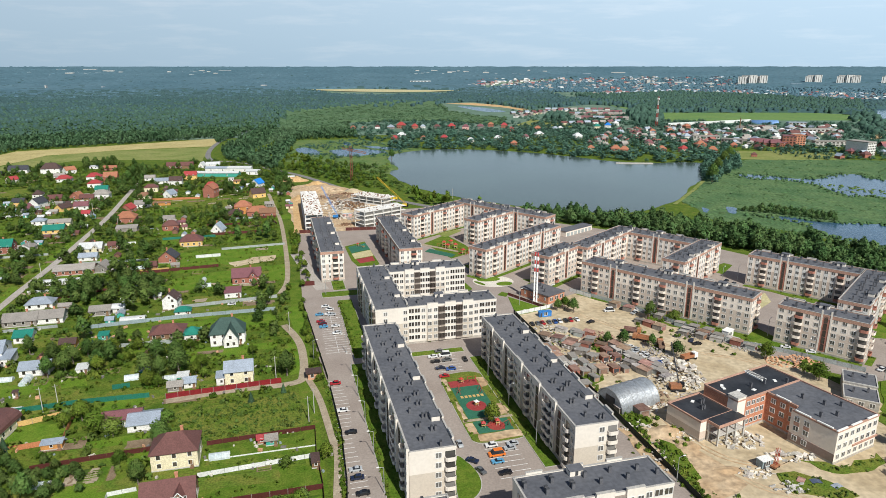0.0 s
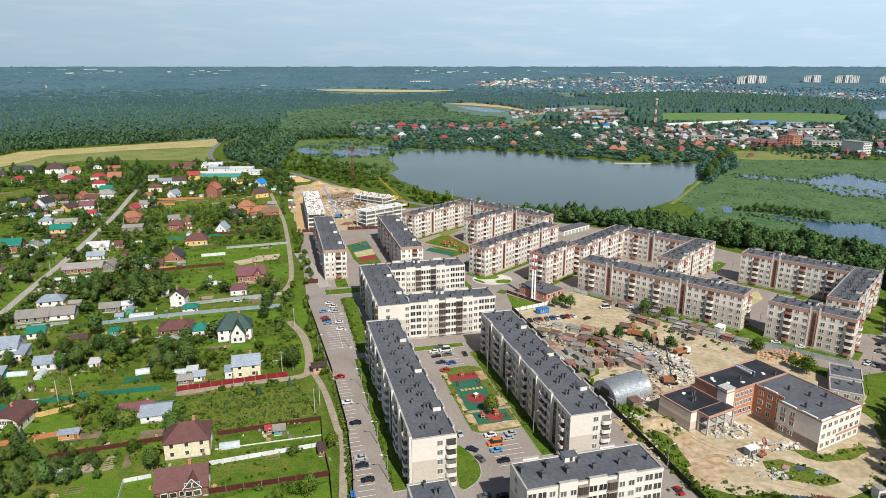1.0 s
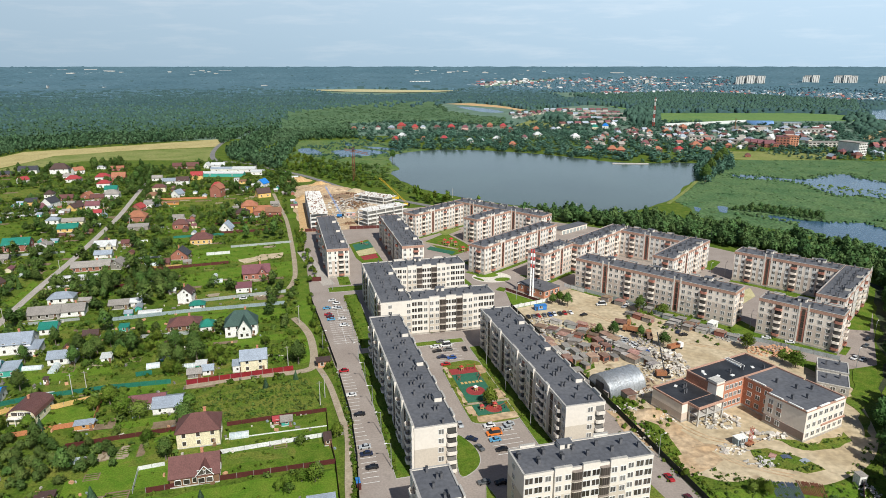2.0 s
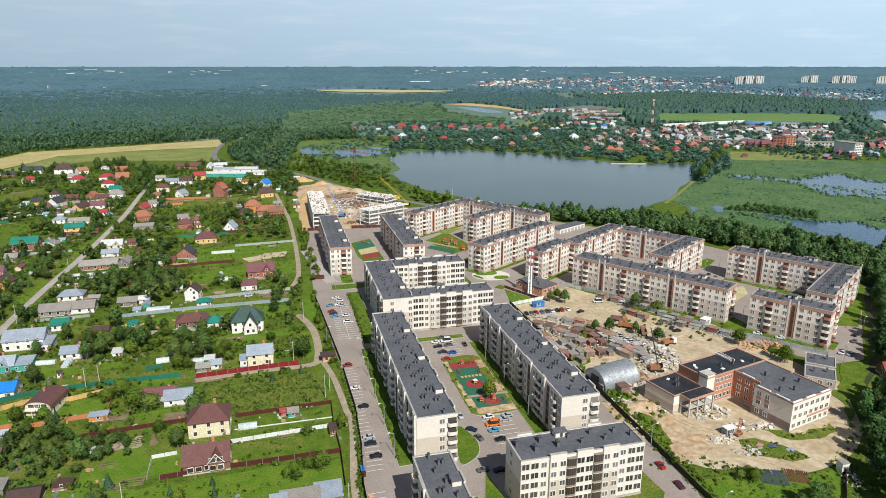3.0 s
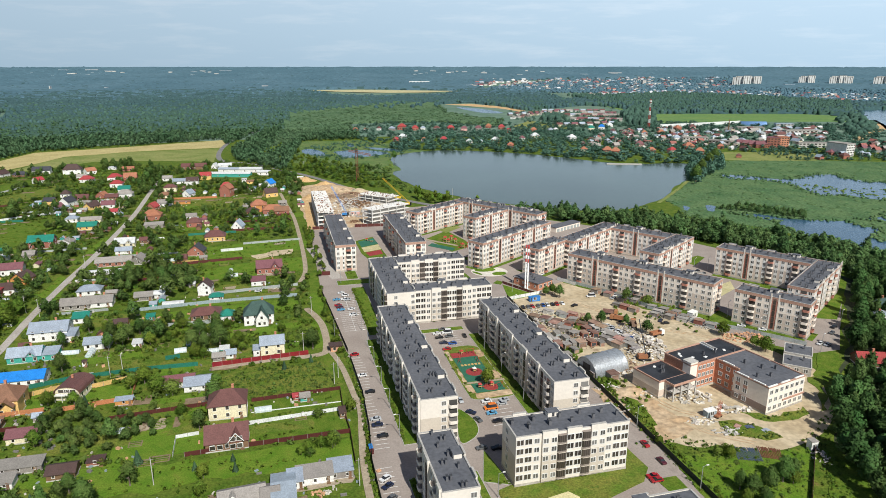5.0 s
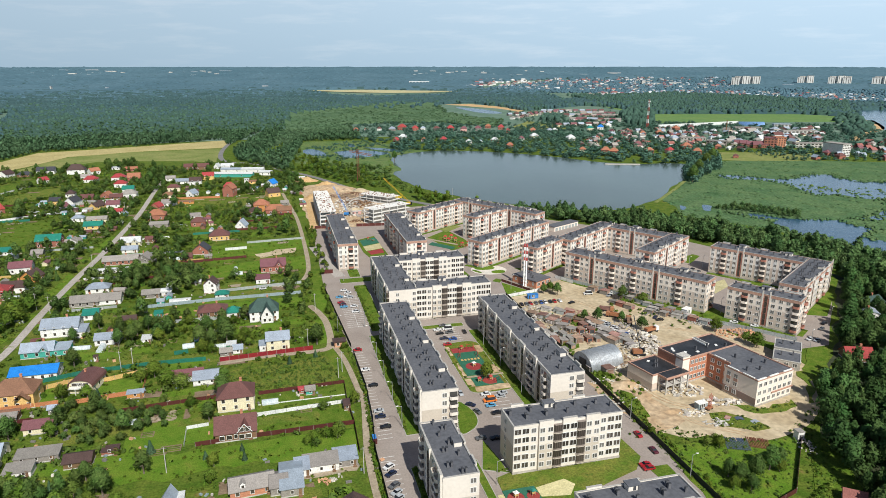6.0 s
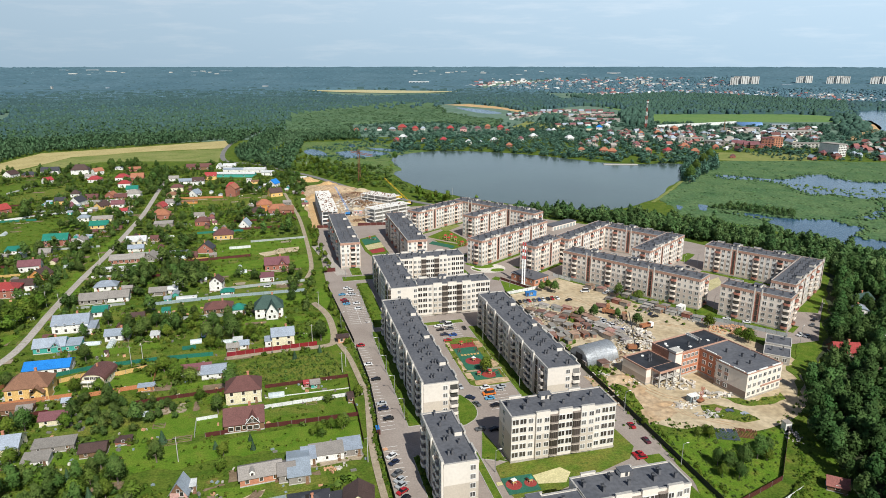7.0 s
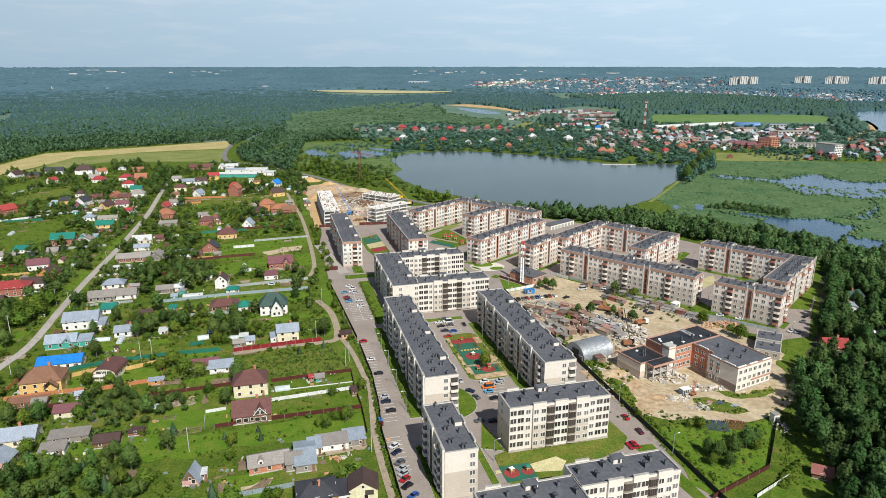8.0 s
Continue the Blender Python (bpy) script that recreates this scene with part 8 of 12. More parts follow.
plot = thing("vegetable_plot", -101.3, 163.4, GRID, label="striped vegetable plot of cabbages, soil and potato rows", category="vegetable bed")
for j in range(7):
    bm = bmesh.new()
    bmesh.ops.create_grid(bm, x_segments=3, y_segments=10, size=0.5)
    for q in bm.verts:
        edge = abs(q.co.x) > 0.4 or abs(q.co.y) > 0.48
        q.co = Vector((q.co.x * 2.3, q.co.y * 7.5, 0.1 if edge else (0.2 if j % 2 else 0.35) + 0.14 * noise.noise(Vector((q.co.x * 9, q.co.y * 31, j)))))
    put("vegetable_bed", mesh_of(bm, "row", M[("low_growth", "soil", "reed", "path", "low_growth", "soil", "garden")[j]]), plot, -8.4 + j * 2.7, 0)

# ---- plots: strips of mown grass, beds and bare soil, and greenhouses ----
KEPT = [[(-115.8, 125.1), (-86.1, 144.5), (-29.6, 160.8), (-26.7, 131.5), (-70.0, 124.9), (-68.2, 106.8), (-101.3, 114.1)], [(-93.6, 193.1), (-51.8, 220.1), (-37.5, 190.1), (-72.9, 174.8)]]


def strips(name, material, n, seed, low, label, size):
    """Ragged narrow strips along the plots of the village, joined."""
    rg = random.Random(seed)
    bm = bmesh.new()
    for k in range(n):
        v = rg.uniform(-70, 640)
        u = rg.uniform(max(-460, -185 - 0.42 * v), -30)
        if any(bool(inside(*grid(u, v), p)) for p in KEPT):
            continue
        w, d = rg.uniform(*size) * 1.6, rg.uniform(*size) * 0.75
        turn = rg.uniform(-0.06, 0.06)
        pts = []
        for a, b in ((-1, -1), (0, -1.05), (1, -1), (1.03, 0), (1, 1), (0, 0.95), (-1, 1), (-0.97, 0)):
            du, dv = a * w / 2 + rg.uniform(-0.4, 0.4), b * d / 2 + rg.uniform(-0.3, 0.3)
            pts.append(grid(u + du - turn * dv, v + dv + turn * du))
        z = low + 0.0004 * k
        bm.faces.new([bm.verts.new((x, y, z)) for x, y in pts])
    bmesh.ops.recalc_face_normals(bm, faces=bm.faces)
    thing(name, 0, 0, label=label, category="garden plots", kind="stuff", me=mesh_of(bm, name, M[material]))


strips("plot_lawns", "bright_lawn", 130, 21, 0.015, "mown bright green strips between gardens", (8, 22))
strips("plot_hay", "rough_grass", 130, 22, 0.07, "dry yellow-green strips of rough grass", (7, 20))
strips("plot_soil", "soil", 120, 23, 0.125, "narrow dug beds of brown soil", (4, 9))
strips("plot_paths", "path", 60, 24, 0.175, "trodden pale patches in the gardens", (3, 7))


def greenhouse(x, y, turn, w, r):
    g = thing("greenhouse", x, y, GRID + turn, label="pale arched garden greenhouse of clouded plastic", category="greenhouse", group="greenhouses")
    bm = bmesh.new()
    n = 8
    rows = [[bm.verts.new((a, -r * math.cos(math.pi * k / n), 0.02 + 1.2 * r * math.sin(math.pi * k / n))) for k in range(n + 1)] for a in (-w / 2, w / 2)]
    for k in range(n):
        bm.faces.new((rows[0][k], rows[0][k + 1], rows[1][k + 1], rows[1][k]))
    bm.faces.new(rows[0][::-1])
    bm.faces.new(rows[1])
    bmesh.ops.recalc_face_normals(bm, faces=bm.faces)
    part("cover", bm, M["plastic"], g)
    for q in range(4):
        bm = bmesh.new()
        a = -w / 2 + w * q / 3
        for k in range(n):
            t0, t1 = math.pi * k / n, math.pi * (k + 1) / n
            tube(bm, (a, -r * 1.01 * math.cos(t0), 1.21 * r * math.sin(t0) + 0.03), (a, -r * 1.01 * math.cos(t1), 1.21 * r * math.sin(t1) + 0.03), 0.05, 0.05, 3)
        part("hoop", bm, M["white"], g)


for k, (x, y) in enumerate(((-113.5, 158.1), (-67.7, 172.4), (-156.6, 221.1), (-166.1, 221.8), (-145.9, 283.3), (-127.8, 330.7), (-131.7, 339.1), (-178.2, 362.6), (-117.9, 223.6), (-214.6, 253.3), (-245.5, 343.3), (-229.6, 462.0),
                            (-238.6, 288.5), (-102.9, 223.6), (-338.2, 425.0), (-160.8, 330.8), (-318.7, 584.3), (-178.1, 542.0), (-329.5, 517.4), (-148.4, 198.9))):
    greenhouse(x, y, 90 if k % 4 == 2 else 4 * (k % 3) - 4, 5 + k % 4, 1.3 + 0.15 * (k % 3))

# small stores and stacks beside the houses
rng = random.Random(31)
for x, y in ((-97.1, 219.6), (-92.9, 222.2), (-69.2, 233.1), (-55.7, 167.7), (-51.2, 170.4), (-137.8, 164.3), (-111.4, 242.1), (-140.0, 246.7), (-160.9, 256.3), (-260.7, 331.2), (-96.6, 308.1), (-172.6, 223.9), (-106.9, 172.6), (-163.2, 148.8)):
    heap("garden_stack", x, y, 2.2, 1.6, 16, 0.45, M[rng.choice(["rubble", "shed", "w_wood"])], "stacked boards, barrels and odds and ends", "garden clutter", int(x * 7) % 97)


# ---- odds and ends of the gardens: barrels, boards, covers and crates near the houses ----
def clutter(name, material, n, seed, size, label):
    rg = random.Random(seed)
    near = [h for h in HOUSES if h[0] < -20 and h[1] < 640]
    bm = bmesh.new()
    for _ in range(n):
        hx, hy, hr = rg.choice(near)
        a, r = rg.uniform(0, 6.283), hr + rg.uniform(0.8, 9.0)
        x, y = hx + r * math.cos(a), hy + r * math.sin(a)
        if any((x - q[0]) ** 2 + (y - q[1]) ** 2 < (q[2] * 0.8) ** 2 for q in near):
            continue
        w, d, h = rg.uniform(*size), rg.uniform(*size) * 0.7, rg.uniform(*size) * 0.55
        m = pose(x, y, 0, 0, 0, rg.uniform(0, 360))
        start = len(bm.verts)
        box(bm, -w / 2, -d / 2, 0.0, w / 2, d / 2, h)
        bm.verts.ensure_lookup_table()
        for v in bm.verts[start:]:
            v.co = m @ v.co
    thing(name, 0, 0, label=label, category="garden clutter", kind="stuff", me=mesh_of(bm, name, M[material]))


clutter("garden_crates", "rubble", 170, 51, (0.4, 1.3), "pale crates, bags and covers strewn round the houses")
clutter("garden_boards", "shed", 200, 52, (0.5, 1.9), "stacked boards and small lean-tos round the houses")
clutter("garden_barrels", "f_blue", 120, 53, (0.5, 1.3), "bluish water barrels and tubs in the gardens")
clutter("garden_brick", "salmon", 110, 54, (0.5, 1.8), "small stacks of bricks in the gardens")


# ---- fences ----
def fence(pts, h, material, label, span=3.0, posts=True):
    x0, y0 = pts[0]
    root = thing("fence", x0, y0, label=label, category="fence", group="fences")
    for (ax, ay), (bx, by) in zip(pts, pts[1:]):
        L = math.hypot(bx - ax, by - ay)
        n = max(1, round(L / span))
        turn = math.degrees(math.atan2(by - ay, bx - ax))
        key = (round(L / n, 2), h, material)
        if key not in FENCE_MESH:
            w = L / n
            bm = bmesh.new()
            box(bm, 0.06, -0.03, 0.08, w - 0.02, 0.03, h, 0)
            a = mesh_of(bm, "panel", M[material])
            bm = bmesh.new()
            box(bm, -0.07, -0.07, 0, 0.07, 0.07, h + 0.12, 0)
            FENCE_MESH[key] = (a, mesh_of(bm, "post", M["w_grey"] if material not in ("f_brick", "f_hedge") else M[material]))
        a, p = FENCE_MESH[key]
        for k in range(n):
            px, py = ax - x0 + (bx - ax) * k / n, ay - y0 + (by - ay) * k / n
            put("panel", a, root, px, py, 0, turn)
            if posts:
                put("post", p, root, px, py, 0, turn)


FENCE_MESH = {}
fence([(-68.8, 102.9), (-57.5, 106.2), (-49.3, 108.9)], 1.8, "f_blue", "pale grey-blue sheet fence before dark roofs", 4.0, False)
fence([(-98.7, 208.2), (-60.5, 220.7)], 2.2, "f_red", "dark red sheet metal fence along a lane", 4.0)
fence([(-85.6, 143.0), (-66.4, 148.8), (-33.6, 157.3)], 1.8, "f_maroon", "maroon sheet fence between gardens", 5.0)
fence([(-41.5, 187.4), (-38.2, 172.3), (-33.7, 157.8), (-29.5, 139.4)], 1.8, "f_maroon", "maroon sheet fence along the footpath", 5.0, False)
fence([(-121.2, 165.6), (-106.2, 170.7), (-88.5, 176.4)], 1.7, "f_maroon", "brown sheet fence between gardens", 5.0, False)
fence([(-73.9, 178.8), (-41.7, 188.5)], 1.6, "f_maroon", "brown sheet fence across the gardens", 5.0, False)
fence([(-170.1, 152.8), (-150.1, 159.1)], 1.8, "f_maroon", "maroon fence behind the yellow house", 5.0, False)
fence([(-70.9, 162.3), (-38.2, 172.8)], 1.6, "f_white", "white slab fence between gardens", 4.0, False)
fence([(-71.8, 170.5), (-39.9, 178.7)], 0.5, "f_white", "low white concrete edging along a garden", 8.0, False)
fence([(-89.3, 142.6), (-92.6, 153.8), (-85.6, 156.3)], 1.4, "f_white", "white slab garden fence beside bushes", 4.0, False)
fence([(-139.7, 189.5), (-125.9, 198.3)], 2.0, "f_wood", "yellow plank fence around a plot", 4.0)
fence([(-162.2, 181.7), (-150.2, 190.0)], 2.0, "f_wood", "yellow plank fence around a plot", 4.0)
fence([(-176.5, 162.7), (-162.5, 167.2), (-148.0, 171.8)], 1.9, "f_brick", "orange brick fence with pillars", 3.0)
fence([(-142.0, 171.8), (-131.6, 176.1), (-119.9, 180.5), (-125.2, 197.1)], 1.9, "f_brick", "orange brick fence with pillars", 3.0)
fence([(-178.9, 168.2), (-180.6, 183.8)], 1.9, "f_brick", "orange brick fence with pillars", 3.0)
fence([(-164.3, 189.0), (-151.0, 196.7), (-126.7, 204.7), (-105.1, 209.5)], 2.0, "f_green", "green sheet fence between gardens", 5.0, False)
fence([(-121.3, 215.2), (-115.6, 217.1)], 2.0, "f_green", "green sheet fence panel", 4.0, False)
fence([(-130.2, 296.9), (-108.9, 305.0), (-84.9, 313.5)], 1.8, "f_grey", "grey sheet fence across the meadow", 5.0)
fence([(-162.2, 271.6), (-126.1, 284.2), (-81.4, 295.7)], 1.9, "f_blue", "pale grey-blue sheet fence", 6.0, False)
fence([(-172.3, 352.0), (-132.6, 366.6)], 1.8, "f_maroon", "brown fence beside a meadow", 5.0, False)
fence([(-142.5, 402.4), (-104.9, 415.5)], 1.6, "f_grey", "grey mesh fence beside a meadow", 6.0)
fence([(-152.4, 383.9), (-138.6, 388.4)], 2.0, "f_white", "long pale garden frame on the meadow", 5.0, False)
fence([(-130.2, 482.4), (-124.1, 471.8)], 2.0, "f_maroon", "maroon sheet gate panel beside the lane", 5.0)
fence([(-168.8, 489.1), (-130.6, 495.6)], 1.8, "f_maroon", "maroon fence around a brick villa", 6.0, False)
fence([(-268.2, 558.4), (-216.4, 569.4)], 2.0, "f_brick", "orange fence along a meadow", 8.0, False)
fence([(-372.7, 464.6), (-334.7, 498.7), (-313.9, 517.4)], 1.8, "f_white", "pale fence between plots", 9.0, False)
fence([(-439, 585), (-436, 632)], 1.6, "f_white", "pale fence across a field", 9.0, False)
fence([(-271.6, 343.4), (-290.8, 338.6)], 1.8, "f_maroon", "brown fence between plots", 6.0, False)
fence([(-101.7, 445.9), (-85.9, 447.8)], 2.4, "f_maroon", "dark red site hoarding", 5.0)
fence([(-70.0, 453.5), (-45.1, 457.3)], 2.4, "f_maroon", "dark red site hoarding", 5.0)
fence([(-76.5, 331.7), (-69.4, 332.8)], 2.6, "f_maroon", "dark red gate wall at the drive", 5.0)
# estate fences
fence([grid(-20, 160), grid(-18, 130), grid(-15.0, 80)], 2.0, "f_hedge", "dark green mesh fence around the estate", 8.0)
fence([grid(-14.8, 73), grid(-13.9, 40), grid(-15, 15), grid(-17.2, -6), grid(-17.6, -34), grid(-18, -80)], 2.0, "f_hedge", "dark green mesh fence around the estate", 8.0)
fence([grid(77, 127), grid(77.2, 30), grid(77, -62), grid(77, -95)], 2.2, "f_hedge", "dark sheet fence between estate and yard", 8.0)
fence([(34.4, 288.6), (53.8, 299.1)], 2.0, "f_white", "pale concrete slab fence of the yard", 4.0)
fence([(33.6, 317.0), (50.2, 297.6)], 1.6, "f_maroon", "dark brown fence beside the boiler house", 4.0)
fence([(66.6, 323.1), (75.4, 312.8)], 2.0, "f_white", "pale concrete slab fence of the yard", 4.0)
fence([(69.8, 320.6), (91.4, 299.0), (121.4, 258.5), (141.0, 247.2), (163.9, 229.4)], 2.0, "f_grey", "grey sheet fence behind the garages", 5.0)
fence([(124.9, 151.7), (105.0, 117.8), (80.1, 102.3)], 1.8, "f_maroon", "dark brown fence at the edge of the wood", 6.0)
fence([(108.8, 112.9), (93.8, 102.8)], 1.5, "f_white", "broken white slab fence in the grass", 3.0)
fence([(156.7, 229.4), (150.2, 219.9)], 2.0, "f_maroon", "brown fence beside the school", 4.0)
fence([(442, 1294), (556, 1344), (646, 1385)], 6.0, "f_white", "long white wall at the edge of a field", 40.0, False)


# ---- cars ----
def car_body(length, width, height, bonnet):
    """A car body with sloping screens, bevelled."""
    bm = bmesh.new()
    L, W = length / 2, width / 2
    prof = [(-L, 0.35), (-L, 0.85), (-L + 0.12, 0.95), (-L + bonnet, 1.0), (L - bonnet * 0.6, 1.0), (L - 0.1, 0.95), (L, 0.8), (L, 0.35)]
    a = [bm.verts.new((x, -W, z)) for x, z in prof]
    b = [bm.verts.new((x, W, z)) for x, z in prof]
    bm.faces.new(a)
    bm.faces.new(b[::-1])
    for i in range(len(prof)):
        bm.faces.new((a[i], a[i - 1], b[i - 1], b[i]))
    roof = [(-L + bonnet + 0.75, height), (L - bonnet * 0.6 - 0.45, height)]
    base = [(-L + bonnet + 0.7, height - 0.06), (L - bonnet * 0.6 - 0.4, height - 0.06)]
    x0, x1 = roof[0][0], roof[1][0]
    box(bm, x0, -W * 0.8, height - 0.06, x1, W * 0.8, height)
    bmesh.ops.recalc_face_normals(bm, faces=bm.faces)
    return bm


def car_glass(length, width, height, bonnet):
    bm = bmesh.new()
    L, W = length / 2, width / 2
    lo = [bm.verts.new(p) for p in ((-L + bonnet, -W * 0.95, 0.99), (L - bonnet * 0.6, -W * 0.95, 0.99), (L - bonnet * 0.6, W * 0.95, 0.99), (-L + bonnet, W * 0.95, 0.99))]
    hi = [bm.verts.new(p) for p in ((-L + bonnet + 0.75, -W * 0.8, height - 0.06), (L - bonnet * 0.6 - 0.45, -W * 0.8, height - 0.06),
                                    (L - bonnet * 0.6 - 0.45, W * 0.8, height - 0.06), (-L + bonnet + 0.75, W * 0.8, height - 0.06))]
    for i in range(4):
        bm.faces.new((lo[i - 1], lo[i], hi[i], hi[i - 1]))
    bm.faces.new(hi)
    bmesh.ops.recalc_face_normals(bm, faces=bm.faces)
    return bm


CAR_COLOURS = {"white": (0.72, 0.72, 0.72), "black": (0.012, 0.012, 0.014), "silver": (0.42, 0.44, 0.46), "grey": (0.12, 0.125, 0.13), "red": (0.38, 0.02, 0.025),
               "blue": (0.03, 0.09, 0.30), "light blue": (0.10, 0.32, 0.52), "dark blue": (0.016, 0.025, 0.06), "orange": (0.78, 0.20, 0.03), "maroon": (0.10, 0.02, 0.03)}
SHAPES = {"saloon": (4.4, 1.75, 1.45, 1.15), "estate": (4.5, 1.8, 1.62, 1.05), "van": (5.2, 1.95, 2.2, 0.75)}
CAR_MAT = {k: mat(f"{k}_car_paint".replace(" ", "_"), c, None, 4, 0.25, spec=0.6) for k, c in CAR_COLOURS.items()}
CAR_BODY, CAR_GLASS = {}, {}
for sname, dims in SHAPES.items():
    CAR_GLASS[sname] = mesh_of(car_glass(*dims), "car_window", M["carglass"])
    for cname in CAR_COLOURS:
        CAR_BODY[sname, cname] = mesh_of(car_body(*dims), "body", CAR_MAT[cname])
bm = bmesh.new()
tube(bm, (0, -0.11, 0), (0, 0.11, 0), 0.32, 0.32, 10)
bm.faces.new([v for v in bm.verts[:10]][::-1])
WHEEL = mesh_of(bm, "wheel", M["tyre"])


def car(x, y, turn, colour, shape="saloon", z=0.06):
    c = thing("car", x, y, turn, z, label=f"parked {colour} {shape} car with dark windows" if shape != "van" else f"parked {colour} delivery van with dark windows",
              category="van" if shape == "van" else "car", group="parked cars")
    if shape != "van":
        c.scale = (0.88, 0.88, 0.9)
    put("body", CAR_BODY[shape, colour], c)
    put("car_window", CAR_GLASS[shape], c)
    L, W = SHAPES[shape][0] / 2 - 0.8, SHAPES[shape][1] / 2 - 0.08
    for a in (-1, 1):
        for b in (-1, 1):
            put("wheel", WHEEL, c, a * L, b * W, 0.32)


U, V = GRID, GRID + 90
for x, y, turn, colour, shape in (
        (-57.9, 299.6, U, "white", "saloon"), (-55.1, 295.6, U, "white", "estate"), (-58.8, 288.7, U, "light blue", "saloon"), (-54.6, 289.6, U, "white", "saloon")):
    car(x, y, turn, colour, shape)
for x, y, turn, colour, shape in (
        (-52.9, 288.7, U, "silver", "saloon"), (-56.6, 280.2, U, "red", "saloon"), (-55.3, 277.4, U, "maroon", "estate"), (-54.1, 273.8, U, "light blue", "saloon")):
    car(x, y, turn, colour, shape)
for x, y, turn, colour, shape in (
        (-48.9, 274.7, U, "white", "saloon"), (-47.0, 266.7, U, "white", "estate"), (-40.1, 219.3, U, "red", "estate"), (-34.5, 199.6, U, "white", "saloon")):
    car(x, y, turn, colour, shape)
for x, y, turn, colour, shape in (
        (-29.7, 185.8, U, "black", "saloon"), (-25.6, 165.7, U, "silver", "saloon"), (-24.6, 161.7, U, "dark blue", "estate"), (-22.1, 154.7, U, "black", "saloon")):
    car(x, y, turn, colour, shape)
for x, y, turn, colour, shape in (
        (-19.2, 130.7, U + 32, "white", "estate"), (-18.2, 127.0, U + 32, "dark blue", "saloon"), (-16.7, 121.1, U + 32, "grey", "estate"), (-15.8, 117.8, U + 32, "silver", "saloon"), (-15.1, 115.0, U + 30, "silver", "estate")):
    car(x, y, turn, colour, shape)
for x, y, turn, colour, shape in (
        (-14.5, 112.0, U + 32, "red", "estate"), (-13.6, 108.5, U + 32, "black", "estate"), (-11.5, 103.8, U + 32, "blue", "saloon"), (-1.6, 247.7, U, "grey", "saloon")):
    car(x, y, turn, colour, shape)
for x, y, turn, colour, shape in (
        (-4.2, 242.4, U, "white", "saloon"), (0.8, 243.9, U, "white", "van"), (-3.0, 237.9, U, "black", "saloon"), (1.6, 239.4, U, "grey", "estate")):
    car(x, y, turn, colour, shape)
for x, y, turn, colour, shape in (
        (-1.1, 232.1, U, "dark blue", "saloon"), (3.1, 231.4, U, "blue", "estate"), (0.5, 225.2, U, "red", "saloon"), (8.8, 240.1, V, "black", "saloon")):
    car(x, y, turn, colour, shape)
for x, y, turn, colour, shape in (
        (15.1, 178.4, U, "white", "estate"), (16.4, 173.5, U, "orange", "van"), (16.4, 169.7, U, "light blue", "saloon"), (20.7, 176.9, U, "silver", "saloon")):
    car(x, y, turn, colour, shape)
for x, y, turn, colour, shape in (
        (21.8, 179.4, U, "silver", "saloon"), (18.2, 164.2, U, "black", "saloon"), (8.8, 170.2, V + 50, "dark blue", "saloon"), (11.1, 165.1, V + 20, "grey", "saloon")):
    car(x, y, turn, colour, shape)
for x, y, turn, colour, shape in (
        (5.2, 179.0, V, "silver", "saloon"), (11.4, 147.3, U, "grey", "saloon"), (16.4, 147.2, U, "black", "saloon"), (66.3, 149.4, V, "red", "saloon")):
    car(x, y, turn, colour, shape)
for x, y, turn, colour, shape in (
        (68.7, 139.7, V, "maroon", "saloon"), (63.4, 131.8, U, "red", "saloon"), (64.0, 129.7, U, "red", "estate"), (21.9, 303.4, U, "grey", "saloon")):
    car(x, y, turn, colour, shape)
rng = random.Random(77)
for k in range(9):
    x, y = (40.7, 277.0)
    car(x + k * 2.7 + rng.uniform(-0.3, 0.3), y + k * 0.7, V + rng.uniform(-8, 8), rng.choice(["white", "black", "silver", "grey", "red", "dark blue", "blue"]), rng.choice(["saloon", "estate"]))
for x, y, turn, colour, shape in (
        (68.3, 279.7, 30, "black", "saloon"), (80.3, 294.0, 10, "white", "van"), (80.4, 249.7, 40, "silver", "saloon"), (82.3, 245.1, 40, "white", "saloon")):
    car(x, y, turn, colour, shape)
for x, y, turn, colour, shape in (
        (85.2, 236.1, 30, "blue", "estate"), (155.9, 339.2, 42, "black", "saloon"), (157.8, 334.3, 42, "grey", "saloon"), (188.3, 250.1, 42, "black", "saloon")):
    car(x, y, turn, colour, shape)
for x, y, turn, colour, shape in (
        (183.4, 243.1, 42, "grey", "saloon"), (170.8, 230.7, 30, "white", "estate"), (173.4, 229.3, 30, "silver", "saloon"), (152.2, 247.1, -20, "white", "saloon")):
    car(x, y, turn, colour, shape)
for x, y, turn, colour, shape in (
        (144.2, 251.9, -20, "white", "saloon"), (108.2, 255.2, 10, "black", "saloon"), (58.4, 332.3, 30, "white", "saloon"), (170.3, 243.2, 40, "black", "saloon")):
    car(x, y, turn, colour, shape)
for x, y, turn, colour, shape in (
        (189.0, 435.4, 130, "black", "estate"), (194.7, 430.0, 130, "black", "saloon"), (93.3, 456.7, 30, "black", "estate"), (-104.9, 302.9, 14, "white", "estate")):
    car(x, y, turn, colour, shape)


# ---- trucks and diggers in the yard ----
for x, y, turn, colour, shape in ((85.6, 237.6, 20, "blue", "saloon"), (82.9, 242.8, 30, "white", "estate"), (79.9, 247.4, 35, "silver", "saloon"), (78.6, 252.1, 30, "white", "saloon"),
                                  (107.1, 258.5, 60, "dark blue", "saloon"), (87.6, 297.0, 40, "black", "saloon"), (91.5, 291.0, 40, "silver", "estate"), (93.8, 295.0, 45, "white", "saloon")):
    car(x, y, turn, colour, shape)


